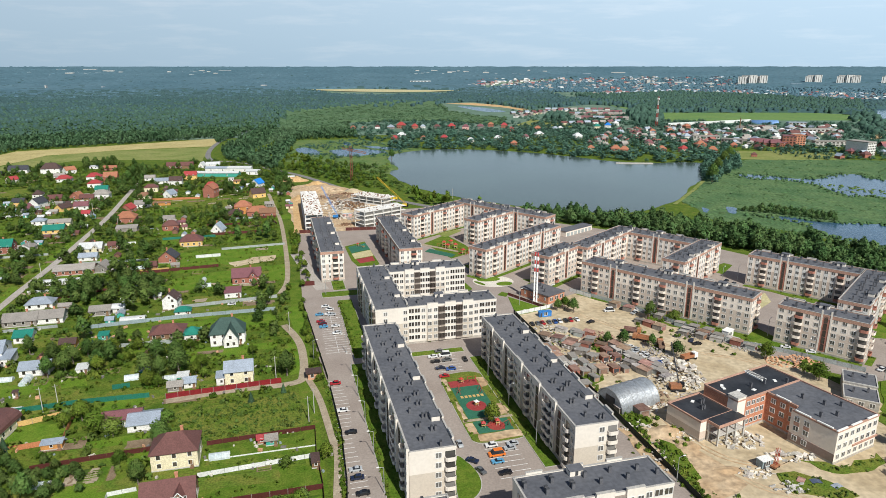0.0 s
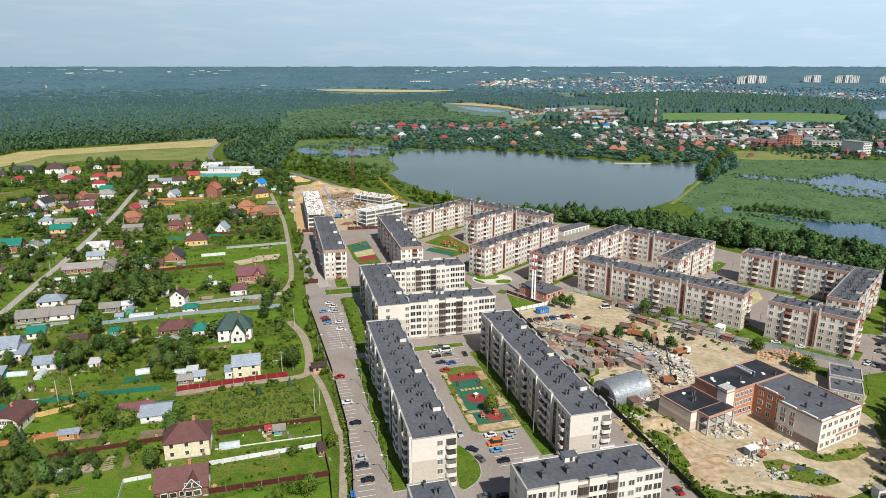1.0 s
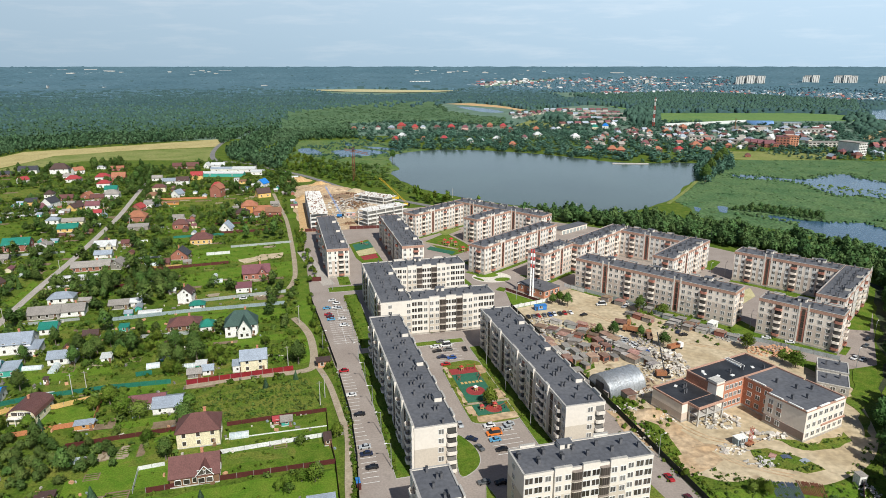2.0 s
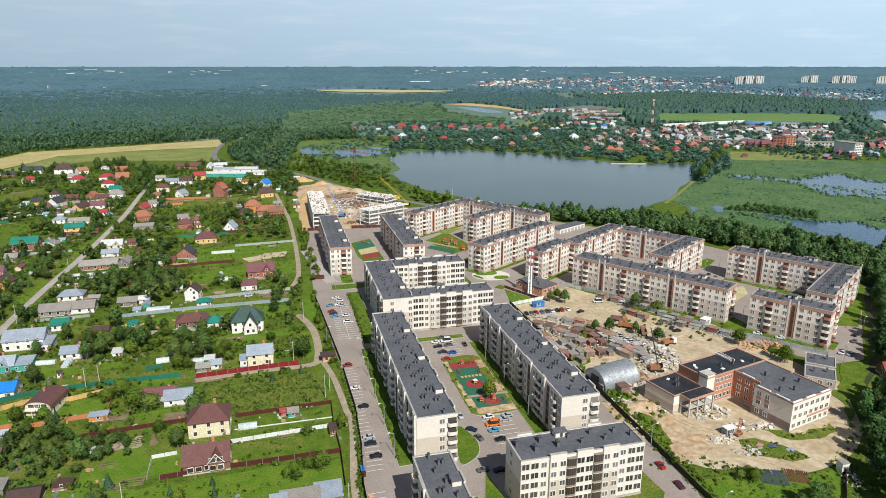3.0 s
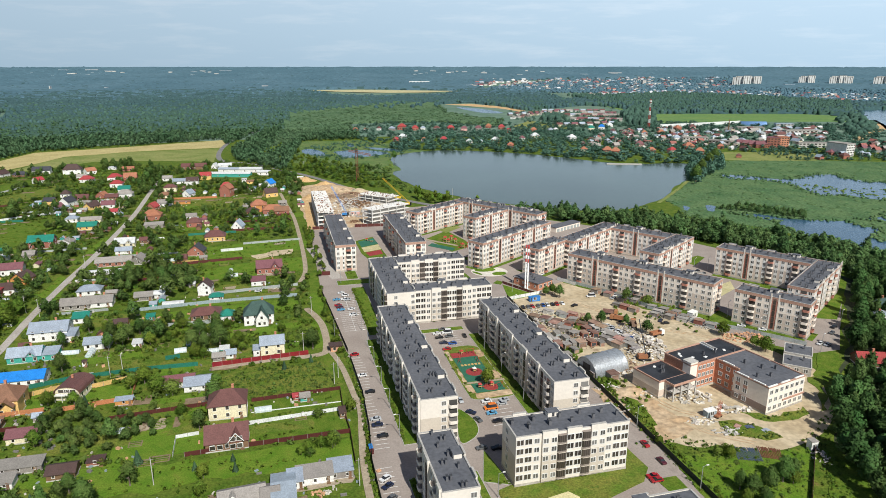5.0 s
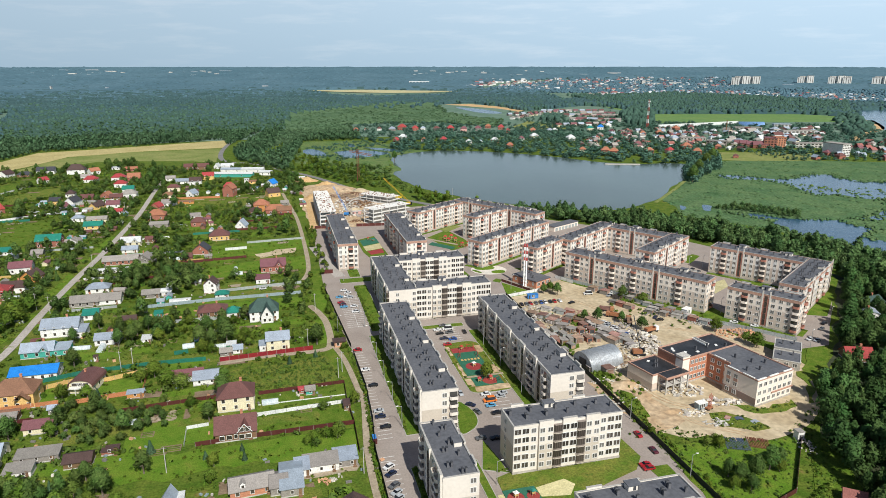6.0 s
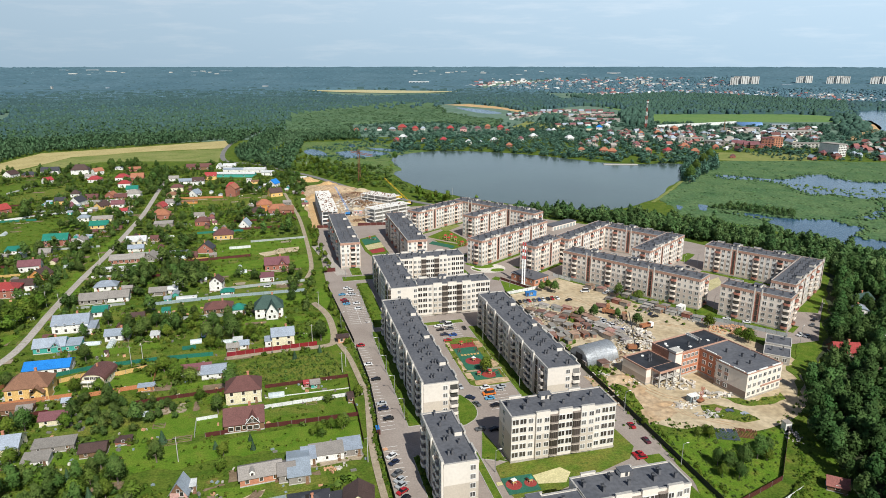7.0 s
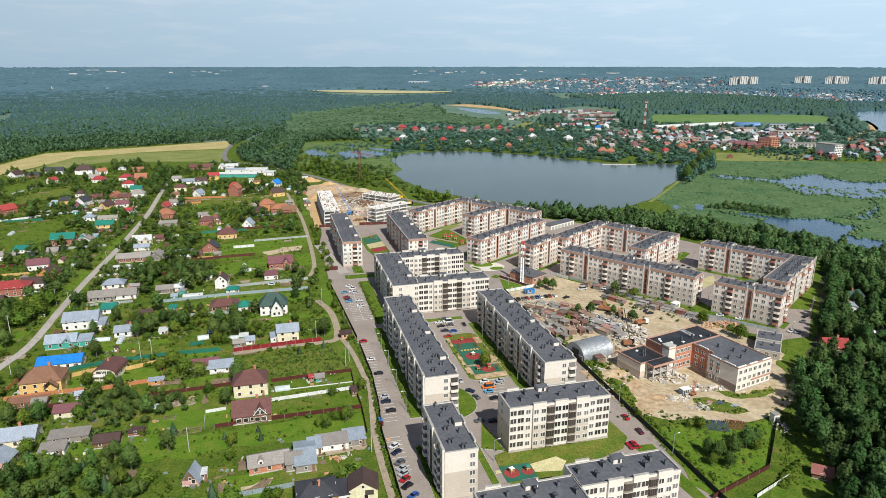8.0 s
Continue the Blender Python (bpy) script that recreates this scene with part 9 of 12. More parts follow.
def truck(x, y, turn, cab, bed, label):
    t = thing("tipper_truck", x, y, turn, 0.05, label=label, category="truck")
    bm = bmesh.new()
    box(bm, 2.0, -1.2, 0.7, 3.8, 1.2, 2.9)
    bmesh.ops.bevel(bm, geom=bm.edges[:], offset=0.15, segments=1, affect="EDGES")
    part("cab", bm, M[cab], t)
    bm = bmesh.new()
    for z0, z1, w, l in ((1.2, 1.4, 1.2, 3.6),):
        box(bm, -l, -w, z0, 1.8, w, z1)
        for q in ((-l, -w, 1.8, -w + 0.1), (-l, w - 0.1, 1.8, w), (-l, -w + 0.1, -l + 0.1, w - 0.1), (1.7, -w + 0.1, 1.8, w - 0.1)):
            box(bm, q[0], q[1], 1.4, q[2], q[3], 2.5)
    part("tipper_bed", bm, M[bed], t)
    bm = bmesh.new()
    box(bm, -3.6, -0.5, 0.7, 3.6, 0.5, 1.18)
    part("chassis", bm, M["darkmetal"], t)
    for a in (-2.6, -1.3, 2.8):
        for b in (-1.05, 1.05):
            w = put("wheel", WHEEL, t, a, b, 0.5)
            w.scale = (1.55, 1.8, 1.55)


truck(84.1, 267.9, -20, "orange", "rust", "orange tipper truck with a rusty bed")
truck(85.8, 259.4, 150, "orange", "orange", "orange tipper truck in the yard")
truck(91.7, 252.1, 80, "orange", "rust", "orange truck beside a tree in the yard")
truck(99.3, 240.5, 25, "w_white", "orange", "white and orange truck on the sand")
truck(-44.1, 563.0, 20, "yellow", "yellow", "yellow truck on the building site")


# ---- street lamps and poles ----
def lamp_post(x, y, turn, h=8.5):
    l = thing("street_lamp", x, y, turn, label="slim grey street lamp with one arm", category="street lamp", group="street lamps")
    put("lamp_head", LAMP_HEAD, put("pole", LAMP_POLE, l))


bm = bmesh.new()
tube(bm, (0, 0, 0), (0, 0, 8.2), 0.13, 0.08, 6)
tube(bm, (0, 0, 8.1), (1.3, 0, 8.5), 0.06, 0.05, 5)
LAMP_POLE = mesh_of(bm, "pole", M["lamp"])
bm = bmesh.new()
box(bm, 1.2, -0.16, 8.42, 2.0, 0.16, 8.6)
LAMP_HEAD = mesh_of(bm, "lamp_head", M["white"])
for k in range(7):
    lamp_post(*grid(-5.6, 8 + k * 19), 180 + GRID)
for u, v in ((44.5, 20), (44.5, 45), (44.5, 68), (16.2, -32), (76, -44), (76, -8), (-19.0, 100), (-8, 176), (16, 192), (-2, 215), (74, 110)):
    lamp_post(*grid(u, v), GRID)
for x, y in ((153.6, 339.2), (192.4, 251.7), (142.5, 264.2), (88.2, 307.4), (116.8, 277.6), (183.7, 414.3), (147.2, 241.0), (37.8, 302.3), (166.5, 222.5), (163.1, 341.7)):
    lamp_post(x, y, 42)


def wood_pole(x, y, h=9.0):
    p = thing("power_pole", x, y, GRID, label="grey power pole with a cross arm", category="power pole", group="power poles")
    put("cross_arm", PP_ARM, put("pole", PP_POLE, p))


bm = bmesh.new()
tube(bm, (0, 0, 0), (0, 0, 9.5), 0.16, 0.11, 6)
PP_POLE = mesh_of(bm, "pole", M["concrete"])
bm = bmesh.new()
box(bm, -0.9, -0.06, 8.8, 0.9, 0.06, 8.95)
PP_ARM = mesh_of(bm, "cross_arm", M["w_grey"])
for x, y in ((-44.7, 192.9), (-44.0, 198.5), (-185.4, 183.8), (-215.8, 230.9), (-215.1, 270.0), (-205.6, 265.7), (-137.0, 198.9), (-132.9, 201.2), (-223.1, 343.2), (-26.8, 128.0), (-68.5, 269.4), (-89.4, 128.3), (-232.7, 452.2),
             (-254.3, 384.3), (-278.5, 505.4), (-170, 749), (8.5, 568.4), (109.0, 503.8), (-63.2, 223.4)):
    wood_pole(x, y)
# gatehouse of the estate
g = thing("gatehouse", -49.2, 224.7, GRID, label="small brown gatehouse at the car park", category="gatehouse")
bm = bmesh.new()
box(bm, -2.2, -1.6, 0, 2.2, 1.6, 2.8)
part("wall", bm, M["salmon"], g)
bm = bmesh.new()
box(bm, -3.0, -2.2, 2.8, 3.0, 2.2, 3.3)
part("roof", bm, M["r_dark"], g)
put("window", HWIN, g, -0.6, -1.6, 1.0)
# billboard bins by the lot
b = thing("waste_bins", -24.7, 144.3, GRID, z=0.06, label="blue and dark waste bins beside the lot", category="waste bins")
for k, c in enumerate(("f_maroon", "bluepaint", "bluepaint")):
    bm = bmesh.new()
    box(bm, -0.6, k * 1.5, 0, 0.6, k * 1.5 + 1.2, 1.3)
    box(bm, -0.65, k * 1.5 - 0.05, 1.3, 0.65, k * 1.5 + 1.25, 1.4)
    part("bin", bm, M[c], b)


# ---- trees ----
def leaf_cloud(rg, lobes, n, size, up=0.35, middle=None):
    """Small three-cornered sprays of leaves over the lobes of a crown: corners, and the way that each looks out of the crown."""
    vs, ns = [], []
    weights = [l[1] ** 2 for l in lobes]
    mid = Vector(middle) if middle else sum((Vector(l[0]) for l in lobes), Vector()) / len(lobes)
    for _ in range(n):
        (cx, cy, cz), r, flat = rg.choices(lobes, weights)[0]
        d = Vector((rg.gauss(0, 1), rg.gauss(0, 1), rg.gauss(0, 1) + up)).normalized()
        q = r * (0.42 + 0.82 * rg.random())
        p = Vector((cx, cy, cz)) + Vector((d.x * q, d.y * q, d.z * q * flat))
        nrm = (d + Vector((rg.uniform(-0.7, 0.7), rg.uniform(-0.7, 0.7), rg.uniform(-0.3, 0.9)))).normalized()
        t = nrm.orthogonal().normalized()
        b = nrm.cross(t)
        s = size * rg.uniform(0.7, 1.55)
        a = rg.uniform(0, 6.283)
        for k in range(3):
            e = a + 2.094 * k + rg.uniform(-0.35, 0.35)
            vs.append(p + (t * math.cos(e) + b * math.sin(e)) * s)
        soft = ((p - mid).normalized() * 0.75 + d * 0.55 + Vector((rg.uniform(-0.4, 0.4), rg.uniform(-0.4, 0.4), 0.12 + rg.uniform(-0.3, 0.3)))).normalized()
        ns += [soft] * 3
    return np.array([tuple(v) for v in vs]), np.array([tuple(v) for v in ns])


def broad_tree(seed, h, spread, n, size, lobes_n=12):
    """Trunk with limbs, and a lobed crown, as two meshes of a broad-leaved tree."""
    rg = random.Random(seed)
    bm = bmesh.new()
    tube(bm, (0, 0, 0), (0.1, 0, h * 0.35), h * 0.028, h * 0.02, 7)
    tube(bm, (0.1, 0, h * 0.35), (0, 0.1, h * 0.8), h * 0.02, h * 0.006, 6)
    lobes = []
    for k in range(lobes_n):
        a = k * 2.4 + rg.uniform(-0.5, 0.5)
        f = (k + 0.5) / lobes_n
        z = h * (0.36 + 0.5 * f)
        r = spread * (0.52 - 0.4 * abs(f - 0.35)) * rg.uniform(0.7, 1.3)
        o = spread * 0.68 * (1 - 0.65 * f) * rg.uniform(0.6, 1.3)
        c = (o * math.cos(a), o * math.sin(a), z)
        lobes.append((c, r, 0.85))
        tube(bm, (0.05, 0.05, z * 0.7), c, h * 0.009, h * 0.003, 4)
    lobes.append(((0, 0, h * 0.86), spread * 0.34, 1.1))
    trunk = mesh_of(bm, "trunk", M["bark"])
    return trunk, leaf_cloud(rg, lobes, n, size)


def conifer(seed, h, spread, n, size):
    rg = random.Random(seed)
    bm = bmesh.new()
    tube(bm, (0, 0, 0), (0, 0, h * 0.95), h * 0.02, h * 0.004, 6)
    vs, ns = [], []
    for k in range(n):
        f = (k / n) ** 0.75
        z = h * (0.08 + 0.9 * f)
        r = spread * (1 - f) * rg.uniform(0.5, 1.05) + 0.1
        a = rg.uniform(0, 6.283)
        p = Vector((r * math.cos(a), r * math.sin(a), z - r * 0.25))
        out = Vector((math.cos(a), math.sin(a), -0.45)).normalized()
        side = Vector((-math.sin(a), math.cos(a), rg.uniform(-0.3, 0.3)))
        s = size * (0.5 + 0.8 * (1 - f)) * rg.uniform(0.7, 1.2)
        vs += [p - out * s, p + out * s * 0.8 - side * s * 0.6, p + out * s * 0.8 + side * s * 0.6]
        ns += [Vector((math.cos(a), math.sin(a), 0.35 + rg.uniform(-0.4, 0.4))).normalized()] * 3
    return mesh_of(bm, "trunk", M["bark"]), (np.array([tuple(v) for v in vs]), np.array([tuple(v) for v in ns]))


def leaf_mesh(name, v, nrm, material, tint=None):
    """A mesh of loose three-cornered leaves, shaded by the way each looks out of its crown."""
    n = len(v) // 3
    me = bpy.data.meshes.new(name)
    me.vertices.add(len(v))
    me.vertices.foreach_set("co", v.astype(np.float32).ravel())
    me.loops.add(3 * n)
    me.loops.foreach_set("vertex_index", np.arange(3 * n, dtype=np.int32))
    me.polygons.add(n)
    me.polygons.foreach_set("loop_start", np.arange(0, 3 * n, 3, dtype=np.int32))
    me.update(calc_edges=True)
    me.attributes.new("custom_normal", "FLOAT_VECTOR", "POINT").data.foreach_set("vector", nrm.astype(np.float32).ravel())
    if tint is not None:
        me.attributes.new("tint", "FLOAT", "POINT").data.foreach_set("value", tint.astype(np.float32))
    me.materials.append(material)
    return me


def leaves(name, rows, material, label, category="bushes", seed=0):
    """Joined crowns: rows of (x, y, z, width, height, turn, crown), each with a shade of its own."""
    rg = np.random.RandomState(seed + 7)
    vv, nn, tt = [], [], []
    for x, y, z, w, h, a, (v, m) in rows:
        c, s = math.cos(a), math.sin(a)
        vv.append(np.stack([x + w * (v[:, 0] * c - v[:, 1] * s), y + w * (v[:, 0] * s + v[:, 1] * c), z + h * v[:, 2]], 1))
        nn.append(np.stack([m[:, 0] * c - m[:, 1] * s, m[:, 0] * s + m[:, 1] * c, m[:, 2]], 1))
        tt.append(np.full(len(v), rg.uniform()))
    me = leaf_mesh(name, np.concatenate(vv), np.concatenate(nn), material, np.concatenate(tt))
    return thing(name, 0, 0, label=label, category=category, kind="stuff", me=me)


TREES = {}
for k in range(4):
    for kind, made, leaf in (("apple", broad_tree(100 + k, 8.5, 3.4 + 0.35 * (k % 3), 1500, 0.30, 16), "green_leaf"),
                             ("lime", broad_tree(120 + k, 14.0, 4.0 + 0.4 * (k % 3), 1900, 0.37, 18), "dark_leaf"),
                             ("willow", broad_tree(140 + k, 7.0, 3.6, 1200, 0.29, 14), "willow"),
                             ("spruce", conifer(160 + k, 9.0, 2.3, 620, 0.62), "needle")):
        TREES[kind, k] = (made[0], leaf_mesh("crown", *made[1], M[leaf]), made[1])
TREE_WORDS = {"apple": ("tree", "leafy green garden tree"), "lime": ("tree", "tall dark green broad-leaved tree"),
              "willow": ("tree", "pale green bushy willow"), "spruce": ("conifer", "dark green conical spruce")}


def tree(kind, x, y, scale, k=0, spin=0.0, where="in a garden"):
    word, label = TREE_WORDS[kind]
    t = thing(word, x, y, spin, label=f"{label} {where}", category="tree", group="trees")
    t.scale = (scale, scale, scale * (0.9 + 0.2 * ((k * 37 + int(spin)) % 10) / 10))
    put("trunk", TREES[kind, k % 4][0], t)
    put("crown", TREES[kind, k % 4][1], t)


# named single trees
for kind, x, y, s in (("apple", -47.7, 144.1, 0.7), ("willow", -44.6, 143.2, 0.8), ("apple", -38.2, 148.3, 1.1), ("apple", -73.6, 122.9, 0.7), ("lime", -96.4, 128.0, 1.0), ("willow", -46.2, 167.6, 0.9), ("lime", -37.6, 149.5, 0.75), ("apple", -45.8, 145.5, 0.9), ("apple", -42.1, 148.3, 0.8), ("spruce", -69.1, 140.7, 0.55), ("spruce", -66.6, 135.2, 0.6),
                      ("apple", -75.5, 131.7, 1.0), ("spruce", -79.6, 135.9, 0.6), ("apple", -74.0, 124.2, 0.8), ("spruce", -67.8, 206.3, 0.7), ("spruce", -57.9, 213.0, 0.65), ("apple", -35.4, 172.3, 1.0)):
    tree(kind, x, y, s * 0.64, int(x) % 4, (x * 13) % 360, "in a garden meadow")
for kind, x, y, s in (("apple", 16.3, 192.6, 0.85), ("lime", 89.8, 122.6, 0.62), ("lime", 87.6, 125.6, 0.5), ("lime", 95.0, 123.6, 0.7), ("lime", 102.3, 129.2, 0.68), ("lime", 106.6, 131.6, 0.55), ("apple", 105.0, 128.2, 0.6), ("lime", 91.6, 118.5, 0.5), ("apple", 86.7, 119.5, 0.6), ("willow", 91.1, 145.0, 0.5), ("willow", 88.0, 143.4, 0.45), ("apple", 91.6, 141.9, 0.6),
                      ("apple", 71.2, 149.8, 0.4), ("lime", 55.4, 295.1, 0.5), ("lime", 62.6, 292.1, 0.6), ("apple", 59.4, 297.1, 0.8), ("lime", 70.0, 255.4, 0.5), ("lime", 76.3, 253.7, 0.6)):
    tree(kind, x, y, s, int(y) % 4, (x * 17) % 360, "beside the yard")
for kind, x, y, s in (("lime", 96.7, 284.2, 0.72), ("willow", 107.3, 281.4, 0.9), ("lime", 87.9, 252.1, 0.5), ("lime", 95.1, 242.7, 0.62), ("apple", 130.4, 240.3, 0.9), ("apple", 141.9, 222.6, 0.9),
                      ("willow", 139.3, 228.1, 0.7), ("lime", -65, 823, 1.0), ("lime", 299, 704, 1.5), ("lime", 275, 658, 1.3), ("lime", 332, 766, 1.3), ("lime", 362, 822, 1.2)):
    tree(kind, x, y, s, int(y) % 4, (x * 17) % 360, "near the blocks")

# garden trees of the village, along plots
ROADLINE = [(-196.1, 192.9), (-197.3, 217.4), (-209.6, 265.7), (-222.0, 319.5), (-232.2, 369.8), (-249.3, 442.7), (-264.3, 503.0), (-294.8, 605.6)]
OPEN = [[(-85.3, 165.9), (-72.1, 171.5), (-66.1, 156.2), (-80.8, 154.6)], [(-150.8, 172.7), (-113.1, 170.7), (-95.8, 160.6), (-91.9, 143.4), (-127.7, 140.9)], FIELD, MOWN, [(-114.6, 128.4), (-84.7, 140.3), (-33.3, 154.4), (-29.4, 138.6), (-71.4, 129.9), (-69.5, 111.0), (-103.4, 118.6)],
        [(-92.8, 198.7), (-51.1, 215.5), (-33.8, 158.6), (-33.3, 154.4), (-66.8, 148.8), (-76.9, 181.3)],
        [(-169.4, 407.4), (-106.6, 424.1), (-85.4, 336.5), (-112.4, 333.0), (-141.8, 317.0)],
        ]
OPEN += [[(-135.5, 308.3), (-85.6, 316.8), (-77.1, 278.4), (-119.4, 262.8), (-152.0, 253.1), (-159.0, 269.8)],
        [(-255.8, 569.5), (-149.9, 586.6), (-138.2, 531.5), (-241.7, 531.9)],
        [(-365.0, 452.7), (-311.5, 483.2), (-296.2, 384.5), (-311.3, 370.1)], [(-430, 570), (-399, 632), (-376.1, 584.5), (-399.4, 530.0)], [(-482, 632), (-444, 668), (-434, 576)],
        [(-244.1, 384.3), (-253.2, 433.6), (-239.9, 407.7), (-234.6, 358.8)], [(-226.6, 293.3), (-234.8, 337.1), (-222.5, 321.8), (-215.0, 293.2)]]
# kitchen gardens and a fenced lawn, low growth only
OPEN += [[(-158.4, 215.3), (-114.3, 223.3), (-105.0, 207.8), (-128.5, 202.2), (-146.9, 197.3)],
         [(-140.9, 189.4), (-126.2, 192.9), (-120.6, 180.8), (-135.7, 177.0)]]
OPEN += [[(-50, 110), (-18, 110), (-14, 84), (-50, 84)], [(-75, 138), (-30, 148), (-29, 126), (-45, 106), (-72, 103), (-84, 120)], [(-97, 160), (-78, 158), (-80, 137), (-98, 134)]]
ALLEY = [(-161.6, 592.6), (-144.2, 541.8), (-123.8, 482.4), (-100.4, 399.1), (-86.5, 342.7), (-84.9, 319.0)]
LANE = [(-72.9, 276.6), (-65.6, 265.1), (-59.4, 251.1), (-53.9, 228.8), (-56.1, 220.1), (-77.5, 214.3), (-98.1, 206.4)]
rng = random.Random(5)
placed = []


def road_gap(x, y):
    """Metres to the village street or the lanes."""
    best = 1e9
    for line, wider in ((ROADLINE, 0.0), (ALLEY, 1.6), (LANE, 1.6)):
        for (ax, ay), (bx, by) in zip(line, line[1:]):
            L2 = (bx - ax) ** 2 + (by - ay) ** 2
            f = min(1, max(0, ((x - ax) * (bx - ax) + (y - ay) * (by - ay)) / L2))
            best = min(best, math.hypot(x - ax - f * (bx - ax), y - ay - f * (by - ay)) + wider)
    return best


def free(x, y, gap):
    for hx, hy, r in HOUSES:
        if (x - hx) ** 2 + (y - hy) ** 2 < (r + gap * 0.55) ** 2:
            return False
    for px, py in placed:
        if (x - px) ** 2 + (y - py) ** 2 < gap * gap:
            return False
    if road_gap(x, y) < 6.5:
        return False
    return not any(bool(inside(x, y, p)) for p in OPEN)


count = 0
late = []
for _ in range(24000):
    u, v = rng.uniform(-460, -28), rng.uniform(-75, 690)
    if u < -190 - 0.42 * v or (u > -60 and v > 30 and rng.random() < 0.3):
        continue
    x, y = grid(u, v)
    clump = noise.noise(Vector((u / 45, v / 14, 4.0)))
    if rng.random() > (0.30 if v < 110 else 0.44 if v < 260 else 0.26) + clump * 1.2:
        continue
    if not free(x, y, 3.7):
        continue
    placed.append((x, y))
    q = rng.random()
    kind = "apple" if q < 0.54 else "lime" if q < 0.78 else "spruce" if q < 0.90 else "willow"
    late.append((kind, x, y, (rng.uniform(0.5, 1.0) if kind != "lime" else rng.uniform(0.55, 1.05)) * (1 - 0.0004 * max(0, y - 300)), rng.randrange(4), rng.uniform(0, 360)))
    count += 1
    if count >= 950:
        break
late.sort(key=lambda q: q[2])
for kind, x, y, s, k, spin in late[:180]:
    tree(kind, x, y, s, k, spin)

# small sheds and plot fences among the gardens
def plot_shed_mesh(w, d, h, wall, roof, door):
    bm = bmesh.new()
    box(bm, -w / 2, -d / 2, 0, w / 2, d / 2, h, 0, "b")
    for a in (-1, 1):
        f = bm.faces.new([bm.verts.new(q) for q in ((a * w / 2, -d / 2, h), (a * w / 2, d / 2, h), (a * w / 2, 0, h + 1.05))])
    bmesh.ops.recalc_face_normals(bm, faces=bm.faces)
    a = mesh_of(bm, "wall", M[wall])
    bm = bmesh.new()
    gable(bm, w, d, h, 1.1, 0.3)
    b = mesh_of(bm, "roof", M[roof])
    bm = bmesh.new()
    box(bm, -0.45, -d / 2 - 0.05, 0.05, 0.45, -d / 2, 1.9)
    return a, b, mesh_of(bm, "door", M[door])


PLOT_SHEDS = [(plot_shed_mesh(4.0, 3.2, 2.1, wall, roof, door), label) for wall, roof, door, label in (
    ("w_grey", "r_slate", "w_wood", "weathered garden shed under old slate sheets"), ("w_wood", "r_brown", "w_grey", "brown boarded garden shed with a brown roof"),
    ("w_white", "r_zinc", "w_wood", "whitewashed garden shed with a zinc roof"), ("w_cream", "r_plum", "w_wood", "cream garden shed under plum metal tiles"),
    ("w_grey", "r_pale", "w_wood", "grey garden shed under pale sheets"), ("w_red", "r_slate", "w_wood", "small brick store under slate sheets"),
    ("w_teal", "r_zinc", "w_white", "teal painted garden hut with a zinc roof"), ("w_wood", "r_dark", "w_grey", "dark stained wooden bathhouse"))]
shed_rng = random.Random(77)
shed_count = 0
for _ in range(4000):
    hx, hy, hr = shed_rng.choice([q for q in HOUSES if q[0] < -110 and 235 < q[1] < 640])
    a, r = shed_rng.uniform(0, 6.283), hr + shed_rng.uniform(4, 16)
    x, y = hx + r * math.cos(a), hy + r * math.sin(a)
    if not free(x, y, 3.6):
        continue
    meshes, label = PLOT_SHEDS[shed_rng.randrange(8)]
    g = thing("plot_shed", x, y, GRID + shed_rng.choice((0, 0, 90)) + shed_rng.uniform(-6, 6), label=label, category="shed", group="garden sheds")
    g.scale = (shed_rng.uniform(0.8, 1.5), shed_rng.uniform(0.8, 1.2), shed_rng.uniform(0.85, 1.15))
    for n, me in zip(("wall", "roof", "door"), meshes):
        put(n, me, g)
    HOUSES.append((x, y, 2.6))
    shed_count += 1
    if shed_count >= 90:
        break
shed_count = 0
for _ in range(3000):
    u, v = shed_rng.uniform(-380, -60), shed_rng.uniform(95, 500)
    if u < -185 - 0.40 * v:
        continue
    span = shed_rng.uniform(18, 40)
    p, q = grid(u, v), grid(u + span, v + shed_rng.uniform(-1.5, 1.5))
    line = [(p[0] + (q[0] - p[0]) * f / 6, p[1] + (q[1] - p[1]) * f / 6) for f in range(7)]
    if any(road_gap(*c) < 4.5 or any((c[0] - hx) ** 2 + (c[1] - hy) ** 2 < (hr + 0.8) ** 2 for hx, hy, hr in HOUSES) or any(bool(inside(*c, o)) for o in OPEN) for c in line):
        continue
    mm, label = shed_rng.choice((("f_maroon", "brown sheet fence between plots"), ("f_white", "white slab fence between plots"), ("f_grey", "grey sheet fence between plots"), ("f_grey", "grey sheet fence between plots"),
                                 ("f_green", "green sheet fence between plots"), ("f_wood", "yellow plank fence between plots"), ("f_maroon", "brown sheet fence between plots")))
    fence([p, q], shed_rng.choice((1.5, 1.8)), mm, label, span / 4, False)
    shed_count += 1
    if shed_count >= 42:
        break

# bushes of the gardens, far too many to count
def shrubs(name, spots, material, label, cards=26, size=0.30, seed=1):
    """Joined leafy bushes at (x, y, radius) spots."""
    rg = random.Random(seed)
    base = [leaf_cloud(rg, [((0, 0, 0.45), 0.55, 0.9), ((0.35, 0.2, 0.35), 0.4, 0.9), ((-0.3, 0.1, 0.4), 0.4, 0.9)], cards, size, 0.5, (0, 0, 0)) for _ in range(7)]
    leaves(name, [(x, y, 0, r, r * 1.05, rg.uniform(0, 6.283), base[rg.randrange(7)]) for x, y, r in spots], material, label, "bushes", seed)


